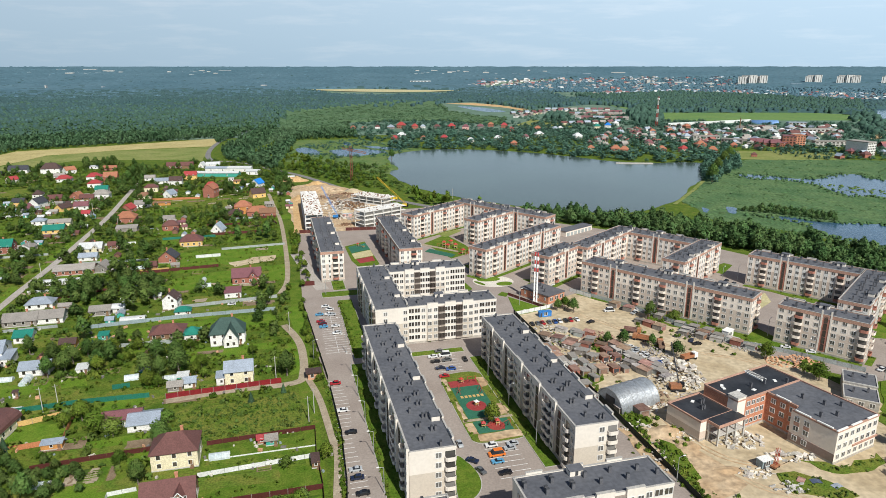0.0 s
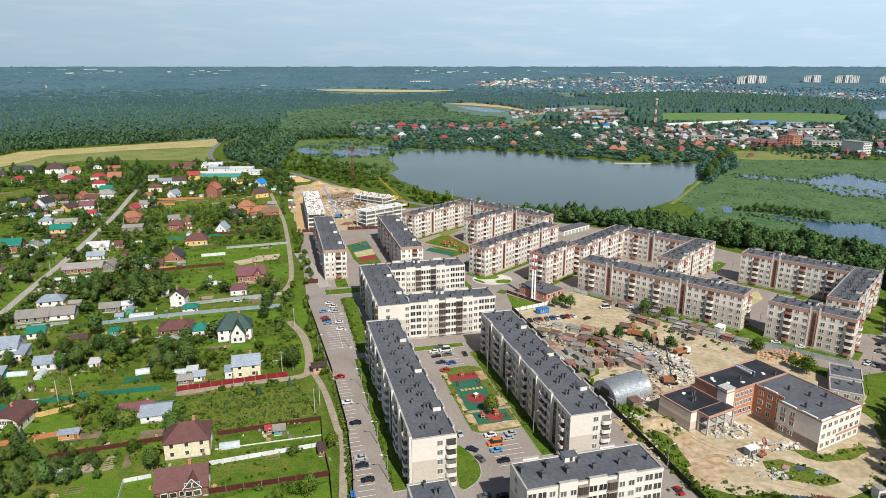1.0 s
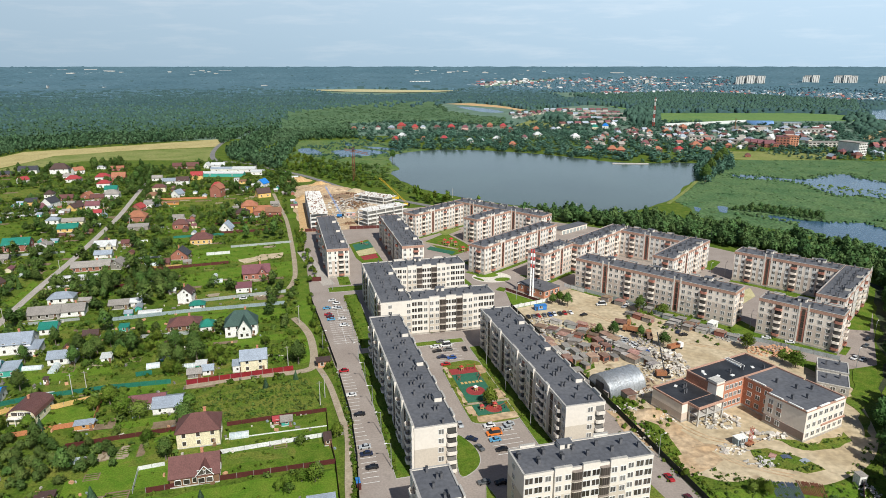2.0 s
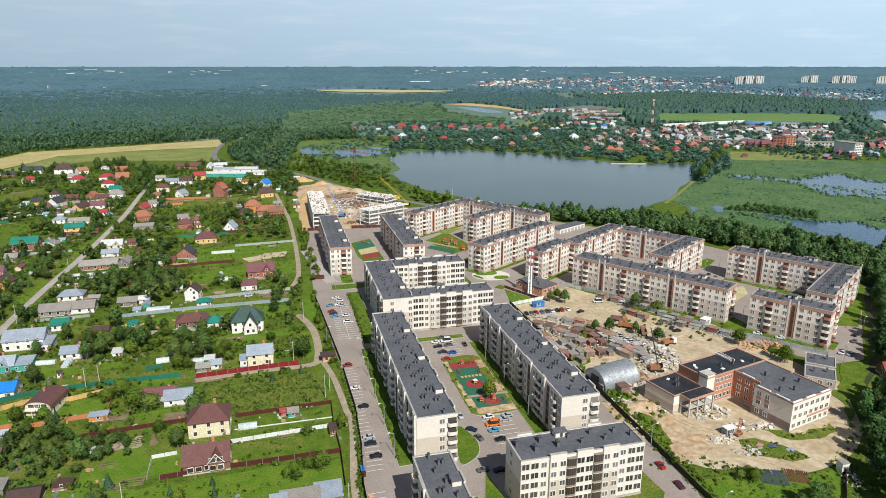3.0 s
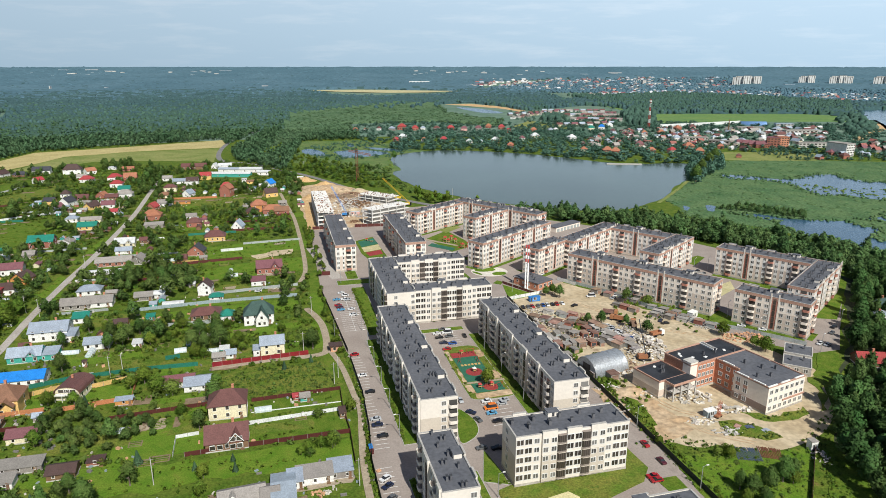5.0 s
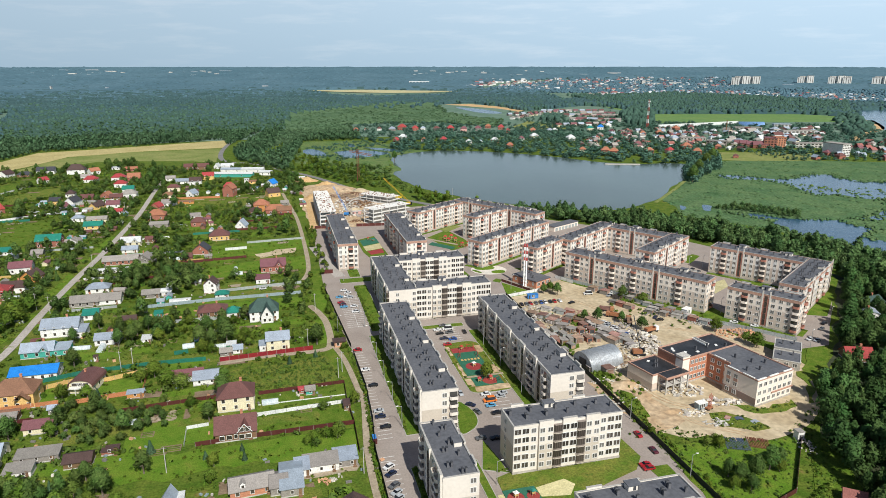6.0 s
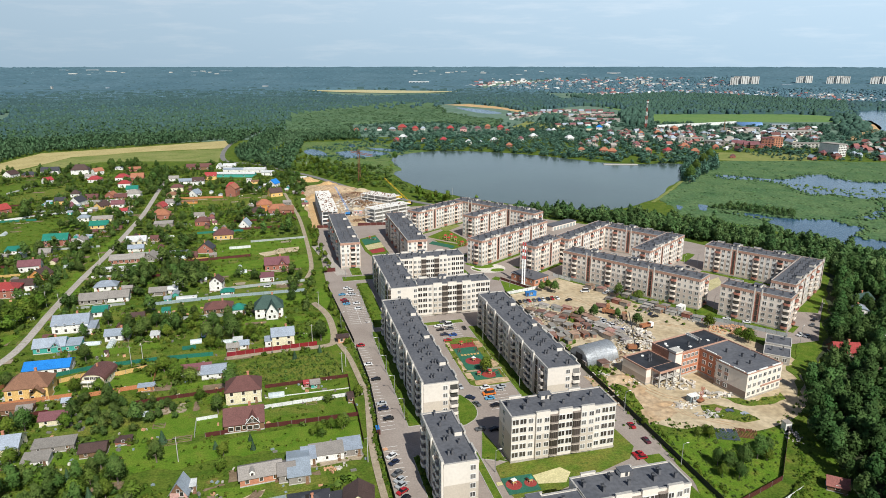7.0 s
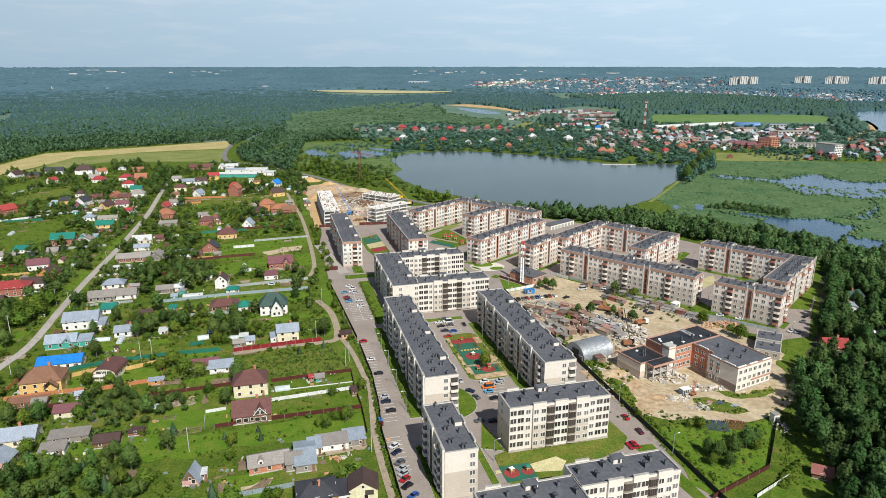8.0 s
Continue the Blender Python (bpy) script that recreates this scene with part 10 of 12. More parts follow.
spots, spots_pale = [], []
for _ in range(44000):
    u, v = rng.uniform(-460, -26), rng.uniform(-75, 690)
    if u < -190 - 0.42 * v:
        continue
    x, y = grid(u, v)
    clump = noise.noise(Vector((u / 30, v / 6.0, 9.0)))
    if rng.random() > 0.36 + clump * 1.7 or any(bool(inside(x, y, p)) for p in OPEN):
        continue
    if any((x - hx) ** 2 + (y - hy) ** 2 < (r * 0.95) ** 2 for hx, hy, r in HOUSES):
        continue
    if road_gap(x, y) < 4.2:
        continue
    (spots if rng.random() < 0.6 else spots_pale).append((x, y, rng.uniform(0.7, 1.6) + 1.6 * rng.random() ** 3))
# weeds of the open meadows and the building yard
for _ in range(2600):
    x, y = rng.uniform(-110, -40), rng.uniform(165, 215)
    if bool(inside(x, y, [(-91.5, 198.7), (-53.6, 214.2), (-42.1, 191.8), (-74.5, 181.3), (-88.2, 183.4)])):
        spots_pale.append((x, y, 0.3 + 0.9 * rng.random() ** 4))
for _ in range(5200):
    x, y = rng.uniform(60, 150), rng.uniform(75, 175)
    if bool(inside(x, y, [(66.1, 162.6), (93.8, 147.7), (111.9, 145.7), (123.9, 149.6), (104.6, 117.8), (81.1, 103.4), (78.9, 109.0)])) and rng.random() < 0.8:
        (spots if rng.random() < 0.12 else spots_pale).append((x, y, 0.3 + 0.7 * rng.random() ** 3))
for _ in range(2600):   # weeds on the grass islands of the school site
    x, y = rng.uniform(85, 160), rng.uniform(110, 190)
    if any(bool(inside(x, y, p)) for p in ([(97.1, 164.3), (102.5, 164.3), (110.3, 161.5), (114.9, 154.6), (108.6, 152.5), (96.7, 155.1)], [(107.2, 171.7), (117.8, 167.4), (133.6, 174.5), (132.4, 170.2), (122.9, 164.6), (113.7, 164.2)],
                                           [(66.7, 173.8), (69.9, 172.8), (73.0, 163.5), (72.8, 155.2), (69.7, 156.5), (66.6, 166.2)], [(70.5, 154.8), (87.0, 152.2), (90.8, 148.1), (74.0, 145.0)], [(118.8, 150.5), (140.0, 171.6), (129.7, 149.6), (118.3, 141.8)])):
        (spots if rng.random() < 0.3 else spots_pale).append((x, y, 0.25 + 0.75 * rng.random() ** 2))
for k in range(120):   # hedge along the estate fence
    u = -15.6 + 0.6 * math.sin(k) if k > 45 else -15.8
    v = -60 + k * 1.9
    base_u = float(np.interp(v, [-60, -6, 15, 40, 73, 130, 165], [-17.6, -17.2, -15, -13.9, -14.8, -18, -20]))
    spots.append((*grid(base_u + rng.uniform(-1.6, -0.6), v), rng.uniform(0.8, 1.5)))
for k in range(140):   # scrub along the yard fence
    spots.append((*grid(78.5 + rng.uniform(0, 3), -60 + k * 0.9), rng.uniform(0.4, 1.3)))
for k in range(60):
    spots.append((*grid(rng.uniform(63, 76), rng.uniform(-20, 90)), rng.uniform(0.4, 0.8)))
for u0, u1, v0, v1, n in ((-4.8, -0.4, 3, 90, 60), (12.9, 15.2, 3, 87, 30), (43, 47, 9, 85, 45), (-2.6, 3.6, 97, 165, 50), (18, 60, -27, -25.4, 26), (-3, 2.6, 183, 265, 50), (25.8, 27.6, 27, 70, 16), (41.5, 43.5, 27, 70, 16)):
    for _ in range(n):   # planting of the lawns beside the blocks
        spots.append((*grid(rng.uniform(u0, u1), rng.uniform(v0, v1)), rng.uniform(0.35, 0.9)))
for k in range(70):   # hedges along the western fronts
    spots.append((*grid(-6.6 + rng.uniform(-0.5, 0.5), -49 + k * 0.46), rng.uniform(0.5, 1.0)))
    spots.append((*grid(-4.4 + rng.uniform(-0.5, 0.5), 3 + k * 1.25), rng.uniform(0.5, 1.1)))
    spots.append((*grid(-2.2 + rng.uniform(-0.6, 0.6), 97 + k * 0.98), rng.uniform(0.6, 1.3)))
for k in range(190):   # hedge and tall weeds between the brown fence and the wood
    f = rng.random()
    spots.append((104.0 + 12.0 * f + rng.uniform(-1.2, 1.2), 108.6 + 11.5 * f + rng.uniform(-1.2, 1.2), rng.uniform(0.7, 1.5)))
    (spots if k % 3 else spots_pale).append((110.0 + 17.0 * f + rng.uniform(-5, 4), 108.0 + 38.0 * f + rng.uniform(-3, 3), rng.uniform(0.3, 0.8)))
for a, b, c, d in VERGES:   # shrubs at the foot of the angled blocks
    for _ in range(int(math.dist(a, b) * math.dist(b, c) / 7)):
        f, g = rng.random(), rng.uniform(0.3, 0.9)
        x = (a[0] + (b[0] - a[0]) * f) * (1 - g) + (d[0] + (c[0] - d[0]) * f) * g
        y = (a[1] + (b[1] - a[1]) * f) * (1 - g) + (d[1] + (c[1] - d[1]) * f) * g
        spots.append((x, y, rng.uniform(0.35, 0.9)))
low_spots = []
for _ in range(60000):   # low growth of the plots: rows of beans, potatoes, flowers and tall grass
    u, v = rng.uniform(-420, -26), rng.uniform(-75, 520)
    if u < -190 - 0.42 * v:
        continue
    clump = noise.noise(Vector((u / 16, v / 4.0, 31.0)))
    if rng.random() > 0.24 + clump * 1.7:
        continue
    x, y = grid(u, v)
    if any(bool(inside(x, y, p)) for p in OPEN[:3]) or road_gap(x, y) < 3.4 or any((x - hx) ** 2 + (y - hy) ** 2 < (r * 0.9) ** 2 for hx, hy, r in HOUSES):
        continue
    low_spots.append((x, y, 0.35 + 0.75 * rng.random() ** 2))
shrubs("garden_low_growth", low_spots, M["low_growth"], "low green rows of vegetables, flowers and tall grass", 14, 0.36, 4)
for x0, x1, y0, y1, n in ((44, 75, 205, 268, 70), (84, 134, 244, 284, 50), (60, 78, 170, 200, 40)):
    for _ in range(n):   # nettles and elder among the lock-ups
        spots.append((rng.uniform(x0, x1), rng.uniform(y0, y1), rng.uniform(0.5, 1.6)))
shrubs("garden_bushes", spots, M["garden"], "dense dark and mid green garden bushes", seed=2)
shrubs("pale_bushes", spots_pale, M["reed"], "pale green bushes, raspberry canes and tall weeds", seed=3)


# ---- woods: joined trees ----
def wood(name, outline, spacing, kinds, scale, label, seed, gaps=(), leaf=None):
    rg = random.Random(seed)
    xs, ys = [p[0] for p in outline], [p[1] for p in outline]
    rows = []
    y = min(ys)
    while y < max(ys):
        x = min(xs)
        while x < max(xs):
            px, py = x + rg.uniform(-0.48, 0.48) * spacing, y + rg.uniform(-0.48, 0.48) * spacing
            if bool(inside(px, py, outline)) and not any((px - gx) ** 2 + (py - gy) ** 2 < gr * gr for gx, gy, gr in gaps):
                s = scale * rg.uniform(0.7, 1.2)
                rows.append((px, py, 0, s, s * rg.uniform(0.85, 1.2), rg.uniform(0, 6.283), BASE[rg.choice(kinds), rg.randrange(4)]))
            x += spacing
        y += spacing
    if rows:
        leaves(name, rows, M[leaf or {"lime": "dark_leaf", "apple": "green_leaf", "willow": "willow", "orchard": "green_leaf", "shade": "dark_leaf"}[kinds[0]]], label, "wood", seed)


BASE = {}
for k in range(4):
    BASE["orchard", k] = broad_tree(300 + k, 8.5, 3.6, 640, 0.46, 13)[1]
    BASE["shade", k] = broad_tree(304 + k, 14.0, 4.2, 800, 0.56, 14)[1]
    BASE["birch", k] = broad_tree(308 + k, 17.0, 3.5, 960, 0.50, 18)[1]
    BASE["lime", k] = broad_tree(312 + k, 14.0, 3.9, 440, 0.66, 13)[1]
    BASE["apple", k] = broad_tree(316 + k, 9.0, 3.6, 330, 0.58, 11)[1]
    BASE["willow", k] = broad_tree(320 + k, 7.0, 3.4, 280, 0.56, 9)[1]
    BASE["spruce", k] = conifer(330 + k, 9.0, 2.2, 240, 0.9)[1]


def joined_trees(name, rows, material, label, seed):
    leaves(name, [(x, y, 0, s, s, radians(spin), BASE[kind, k]) for kind, x, y, s, k, spin in rows], material, label, "trees", seed)


joined_trees("garden_orchard", [q for q in late[180:] if q[0] in ("apple", "willow")], M["orchard_leaf"], "leafy green garden trees of the farther plots", 81)
joined_trees("garden_grove", [q for q in late[180:] if q[0] in ("lime", "spruce")], M["dark_leaf"], "dark green garden trees of the farther plots", 82)

BELT = [(61.0, 506.4), (82.0, 492.5), (107.8, 496.9), (153.3, 479.1), (195.6, 460.3), (227.3, 424.5), (255.2, 392.9), (280.8, 366.3), (309.2, 328.9), (259.2, 251.4), (241.7, 301.5), (239.6, 326.8), (221.8, 379.4), (192.5, 397.9), (180.0, 416.0), (128.5, 456.6), (103.0, 470.9), (59.8, 494.9)]
wood("tree_belt", BELT, 5.3, ["lime", "lime", "apple", "apple"], 0.86, "dense green belt of trees between blocks and marsh", 51, leaf="belt_leaf")
EASTWOOD = [(249.6, 331.5), (250.1, 315.4), (252.9, 263.8), (225.5, 209.3), (165.5, 127.3), (141.5, 96.6), (134.0, 84.0), (112.0, 84.0), (114.0, 98.0), (120.5, 107.0), (124.5, 124.0), (127.5, 144.0), (137.0, 165.0), (159.7, 197.7), (185.7, 229.3), (217.5, 281.9)]
wood("east_wood", EASTWOOD, 5.2, ["birch", "birch", "shade"], 0.82, "dense wood of tall dark broad-leaved trees", 52,
     gaps=[(x, y, r) for x, y, r in [(hx - 1, hy - 6, hr + 4.5) if hy > 130 else (hx - 1, hy - 3.5, hr + 2.5) for hx, hy, hr in HOUSES if hx > 60]] + [(165.0, 197.7, 9.0), (161.3, 206.5, 14.0)], leaf="wood_leaf")
# dark floor fills the gaps between crowns with painted shade
sheet("ground_wood_floor", ragged([(240.8, 331.6), (244.8, 306.7), (248.8, 257.9), (225.5, 209.3), (165.5, 127.3), (141.5, 96.6), (134.0, 82.0), (112.0, 82.0), (115.0, 98.0), (121.5, 108.0), (126.0, 125.0), (129.5, 144.0), (139.0, 165.0), (158.5, 194.9), (182.9, 229.3), (215.6, 286.6)], 2, 6), 0.035, M["litter"], "leaf litter under the wood, darkened as painted shade", "wood floor")
wood("shore_trees", [(-28.3, 574.3), (-13.9, 560.1), (23.9, 536.0), (48.2, 506.4), (37.7, 501.8), (7.9, 536.0), (-24.7, 552.0)], 6.5, ["apple", "lime"], 0.8, "loose row of shore trees and bushes", 53)
wood("road_wood", [(-254, 824), (-253, 967), (-176, 840), (-134, 797), (-92, 714), (-57.5, 624.0), (-77.8, 614.3), (-102.8, 644.7), (-186, 740)], 11.5, ["apple", "lime", "willow"], 0.72,
     "loose green wood beside the country road", 54)
wood("site_trees", [(-184, 706), (-178, 718), (-142.0, 614.5), (-138.9, 569.0), (-151.0, 583.6)], 8, ["lime", "apple"], 0.9, "dark group of trees beside the lane", 55)
wood("field_trees", [(-483, 707), (-461, 741), (-433, 755), (-420, 737), (-447, 715), (-471, 687)], 9, ["lime", "apple"], 0.62, "row of dark trees at the field edge", 56)
wood("alley_trees", [(-98.1, 325.9), (-85.6, 316.8), (-78.0, 308.0), (-79.7, 278.4), (-86.6, 273.9)], 6.0, ["lime", "apple"], 0.6, "thicket of garden trees beside the lane", 57)
wood("corner_trees", [(-150.0, 116.0), (-134.0, 121.0), (-114.0, 120.0), (-99.0, 112.0), (-90.0, 97.0), (-128.0, 90.0)], 5.4, ["birch", "shade", "birch", "orchard"], 0.54, "dense group of tall dark birches", 58, leaf="dark_leaf")
wood("garden_thicket", [(-148.5, 172.7), (-112.0, 167.9), (-97.4, 158.9), (-111.0, 144.6), (-128.6, 142.8), (-141.1, 150.7)], 4.3, ["orchard", "shade", "willow", "orchard"], 0.50, "overgrown orchard thicket", 59, leaf="orchard_leaf")
wood("street_trees", [(-232.4, 253.4), (-224.4, 283.6), (-212.7, 265.7), (-210.6, 241.7), (-218.0, 230.9)], 6.0, ["orchard"], 1.0, "light green trees along the village street", 60)
wood("plot_grove", [(-246.8, 343.4), (-273.5, 411.7), (-258.5, 400.6), (-226.0, 324.9)], 6.0, ["shade", "orchard"], 0.62, "dark garden trees beside the village street", 69)
wood("garden_hedge", [(-134.2, 237.5), (-108.0, 254.8), (-104.7, 248.8), (-130.1, 230.8)], 3.4, ["orchard"], 0.42, "dense tall hedge across a garden", 70)
wood("garden_wood", [(-145.9, 244.6), (-139.7, 254.9), (-129.3, 233.5), (-136.5, 226.9)], 5.0, ["shade", "orchard"], 0.7, "dense dark group of garden trees", 72)
wood("orchard_trees", [(-193.8, 319.4), (-155.9, 343.0), (-140.7, 308.3), (-179.9, 296.1)], 6.0, ["orchard", "shade"], 0.72, "orchard trees behind the gardens", 61, leaf="orchard_leaf")
wood("reed_island", [(237.5, 520.0), (273.2, 529.8), (308.9, 496.1), (297.3, 478.5), (267.7, 505.5)], 3.6, ["apple", "willow"], 0.5, "dark willow scrub on a marsh island", 62, leaf="belt_leaf")


# ---- forests: low crowns, joined ----
def crowns(name, pts, material, label, category="forest", rough=0.36):
    """Lumpy crowns at rows of (x, y, z, radius, height)."""
    n = len(pts)
    rg = np.random.RandomState(len(pts))
    k, rings = 5, [(0.05, 0.80), (0.60, 1.0), (0.88, 0.62)]
    verts = []
    for f, r in rings:
        for i in range(k):
            a = 2 * math.pi * (i + 0.5 * (f > 0.5)) / k
            verts.append((r * math.cos(a), r * math.sin(a), f))
    verts.append((0, 0, 1.0))
    base = np.array(verts)
    v = np.repeat(base[None], n, 0)
    v = v * (1 + rg.uniform(-rough, rough, v.shape) * np.array([1, 1, 0.6]))
    spin = rg.uniform(0, 6.283, n)[:, None]
    x = v[:, :, 0] * np.cos(spin) - v[:, :, 1] * np.sin(spin)
    y = v[:, :, 0] * np.sin(spin) + v[:, :, 1] * np.cos(spin)
    v = np.stack([pts[:, 0:1] + x * pts[:, 3:4], pts[:, 1:2] + y * pts[:, 3:4], pts[:, 2:3] + v[:, :, 2] * pts[:, 4:5]], 2)
    tris = []
    for ring in range(2):
        for i in range(k):
            a, b = ring * k + i, ring * k + (i + 1) % k
            tris += [(a, b, b + k), (a, b + k, a + k)]
    for i in range(k):
        tris.append((2 * k + i, 2 * k + (i + 1) % k, 3 * k))
    m = len(base)
    t = (np.array(tris)[None] + (np.arange(n) * m)[:, None, None]).reshape(-1, 3)
    me = bpy.data.meshes.new(name)
    me.vertices.add(n * m)
    me.vertices.foreach_set("co", v.astype(np.float32).ravel())
    me.loops.add(len(t) * 3)
    me.loops.foreach_set("vertex_index", t.astype(np.int32).ravel())
    me.polygons.add(len(t))
    me.polygons.foreach_set("loop_start", np.arange(0, len(t) * 3, 3, dtype=np.int32))
    me.polygons.foreach_set("use_smooth", np.ones(len(t), bool))
    me.update(calc_edges=True)
    me.attributes.new("tint", "FLOAT", "POINT").data.foreach_set("value", np.repeat(rg.uniform(0, 1, n), m).astype(np.float32))
    me.materials.append(material)
    return thing(name, 0, 0, label=label, category=category, kind="stuff", me=me)


def leafy_wood(name, rows, material, label, seed, cards=44, size=0.27):
    """Light leafy crowns for woods in the middle distance, at rows of (x, y, z, radius, height)."""
    rg = random.Random(seed)
    base = []
    for k in range(8):
        lobes = [((rg.uniform(-0.4, 0.4), rg.uniform(-0.4, 0.4), rg.uniform(1.0, 2.0)), rg.uniform(0.45, 0.7), 1.15) for _ in range(4)] + [((0, 0, 0.8), 0.75, 1.0), ((0, 0, 2.15), 0.36, 1.2)]
        base.append(leaf_cloud(rg, lobes, cards, size, 0.5))
    leaves(name, [(x, y, z, r * 1.1, h / 2.5, rg.uniform(0, 6.283), base[rg.randrange(8)]) for x, y, z, r, h in rows], material, label, "forest", seed)


def scatter(r0, r1, a0, a1, seed):
    """Jittered places between two distances and two bearings, sparser with distance."""
    rg = np.random.RandomState(seed)
    out = []
    r = r0
    while r < r1:
        s, deep = max(4.4, r * 0.0043), min(90.0, max(5.0, r * r * 1.15e-5))
        n = int(radians(a1 - a0) * r / s)
        a = np.radians(a0) + (np.arange(n) + rg.uniform(-0.5, 0.5, n)) * s / r
        rr = r + rg.uniform(-0.6, 0.6, n) * deep
        out.append(np.stack([rr * np.sin(a), rr * np.cos(a), np.full(n, s)], 1))
        r += deep
    return np.concatenate(out)


CLEAR = [[(-680, 586), (-590, 799), (-595, 911), (-485, 986), (-375, 1070), (-341, 997), (-278, 824), (-183, 727), (-105.0, 451.7), (-91.5, 198.7), (-301.3, 199.6)], FIELD, MOWN, GREENFIELD, FARFIELD, SANDPIT, HAYRIGHT, CUTHAY, LAKE, FARLAKE,
         [(-91.5, 198.7), (-301.3, 199.6), (-696, 601), (-536, 716), (-493, 760), (-377, 830), (-339, 968), (-278, 824), (-183, 727), (-105.0, 451.7)],
         [(-338, 968), (-350, 1238), (-333, 1194), (-303, 881)],
         ]
CLEAR += [[(-188, 749), (-233, 1044), (-141, 1078), (-198, 1361), (-28, 1416), (116, 1307), (182, 1730), (461, 2024), (547, 1667), (1009, 1572), (1195, 1726), (1174, 1147), (186.4, 97.7), (-33.6, 98.6)],
         [(189, 3137), (248, 3616), (726, 3852), (1620, 3741), (1378, 3067), (1847, 2698), (2295, 2343), (2047, 2076), (1315, 2140), (1298, 2398), (1154, 2548), (941, 2711), (608, 2592), (437, 2279), (445, 2860)],
         [(-640, 3030), (-370, 3100), (80, 2980), (0, 2700), (-220, 2560), (-420, 2620)],
         [(-11, 2084), (94, 2178), (228, 1796), (176, 1475), (93, 1524), (13, 1731)],
         [(-1134, 1636), (-1168, 1736), (-1020, 1512), (-957, 1364), (-1030, 1364), (-1221, 1636)]]
near_pts = scatter(560, 2300, -40, 40, 3)
far_pts = scatter(2300, 4880, -38, 38, 4)


def planted(p, grow, seed):
    keep = np.ones(len(p), bool)
    for c in CLEAR:
        keep &= ~inside(p[:, 0], p[:, 1], [tuple(q) for q in c])
    p = p[keep]
    rg = np.random.RandomState(seed)
    r = np.hypot(p[:, 0], p[:, 1])
    z = rise(r)
    rad = p[:, 2] * rg.uniform(0.60, 0.92, len(p)) * grow
    h = rg.uniform(11.5, 15.5, len(p)) * np.where(r > 3000, 0.8, 1.0)
    return np.stack([p[:, 0], p[:, 1], z - 2, rad, h], 1)


p, q = planted(np.concatenate([near_pts, far_pts[np.hypot(far_pts[:, 0], far_pts[:, 1]) < 3600]]), 1.0, 7), planted(far_pts[np.hypot(far_pts[:, 0], far_pts[:, 1]) >= 3600], 1.1, 8)
YOUNG = [(-236, 798), (-379, 1632), (-150, 2115), (16, 1970), (172, 1630), (117, 1320), (-149, 1152), (-236, 1061)]
# the forest's haze tints mingle at random where their distances meet
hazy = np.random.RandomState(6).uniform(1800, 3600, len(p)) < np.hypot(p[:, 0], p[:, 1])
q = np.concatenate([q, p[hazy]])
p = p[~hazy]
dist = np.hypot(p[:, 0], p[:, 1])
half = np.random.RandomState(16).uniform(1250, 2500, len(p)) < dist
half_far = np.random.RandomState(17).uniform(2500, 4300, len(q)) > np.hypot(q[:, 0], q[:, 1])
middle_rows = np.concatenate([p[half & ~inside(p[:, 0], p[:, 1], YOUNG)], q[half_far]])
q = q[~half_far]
young = inside(p[:, 0], p[:, 1], YOUNG)
py = p[young].copy()
py[:, 4] *= 0.5
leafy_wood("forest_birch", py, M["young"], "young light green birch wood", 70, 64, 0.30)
rest = p[~young & ~half]
edge = np.hypot(rest[:, 0], rest[:, 1]) < np.random.RandomState(5).uniform(1300, 1700, len(rest))
crowns("forest_spruce", middle_rows, M["midforest"], "middle-distance forest, its green dulled with painted haze", "forest", 0.3)
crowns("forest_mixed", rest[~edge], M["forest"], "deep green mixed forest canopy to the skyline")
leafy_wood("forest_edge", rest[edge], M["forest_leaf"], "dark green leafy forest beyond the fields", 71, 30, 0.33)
# the closed canopy of the far forest, under its crowns
rg = np.random.RandomState(15)
ring, step = [], 1250.0
while step < 4930:
    ring.append(step)
    step *= 1.011
ang = np.radians(np.arange(-38.5, 38.6, 0.6))
R, A = np.meshgrid(np.array(ring), ang, indexing="ij")
R = R + rg.uniform(-0.3, 0.3, R.shape) * R * 0.011
X, Y = R * np.sin(A), R * np.cos(A)
Z = rise(np.hypot(X, Y)) + 9.0 + rg.uniform(-2.2, 1.8, X.shape)
low = inside(X, Y, YOUNG)
Z[low] = rise(np.hypot(X, Y))[low] + 3.4 + rg.uniform(-0.5, 0.9, int(low.sum()))
wide = X.shape[1]
canopy = []
for i in range(X.shape[0] - 1):
    for j in range(wide - 1):
        canopy.append((i * wide + j, i * wide + j + 1, (i + 1) * wide + j + 1, (i + 1) * wide + j))
canopy = np.array(canopy)
cx, cy = X.ravel()[canopy].mean(1), Y.ravel()[canopy].mean(1)
keep = np.ones(len(canopy), bool)
for c in CLEAR:
    keep &= ~inside(cx, cy, [tuple(v) for v in c])
rim = np.intersect1d(canopy[keep].ravel(), canopy[~keep].ravel())
Z.ravel()[rim] -= 9.0
Z[0] -= 9.0
me = bpy.data.meshes.new("forest_canopy")
me.from_pydata(np.stack([X.ravel(), Y.ravel(), Z.ravel()], 1).tolist(), [], canopy[keep].tolist())
me.polygons.foreach_set("use_smooth", np.ones(len(me.polygons), bool))
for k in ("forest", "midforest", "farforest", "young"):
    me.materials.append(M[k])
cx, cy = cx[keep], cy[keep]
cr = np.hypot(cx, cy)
# canopy tint follows distance, so painted haze deepens outwards
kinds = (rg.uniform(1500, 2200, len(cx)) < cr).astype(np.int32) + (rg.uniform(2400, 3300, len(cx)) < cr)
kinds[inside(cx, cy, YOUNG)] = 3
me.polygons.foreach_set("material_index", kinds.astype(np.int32))
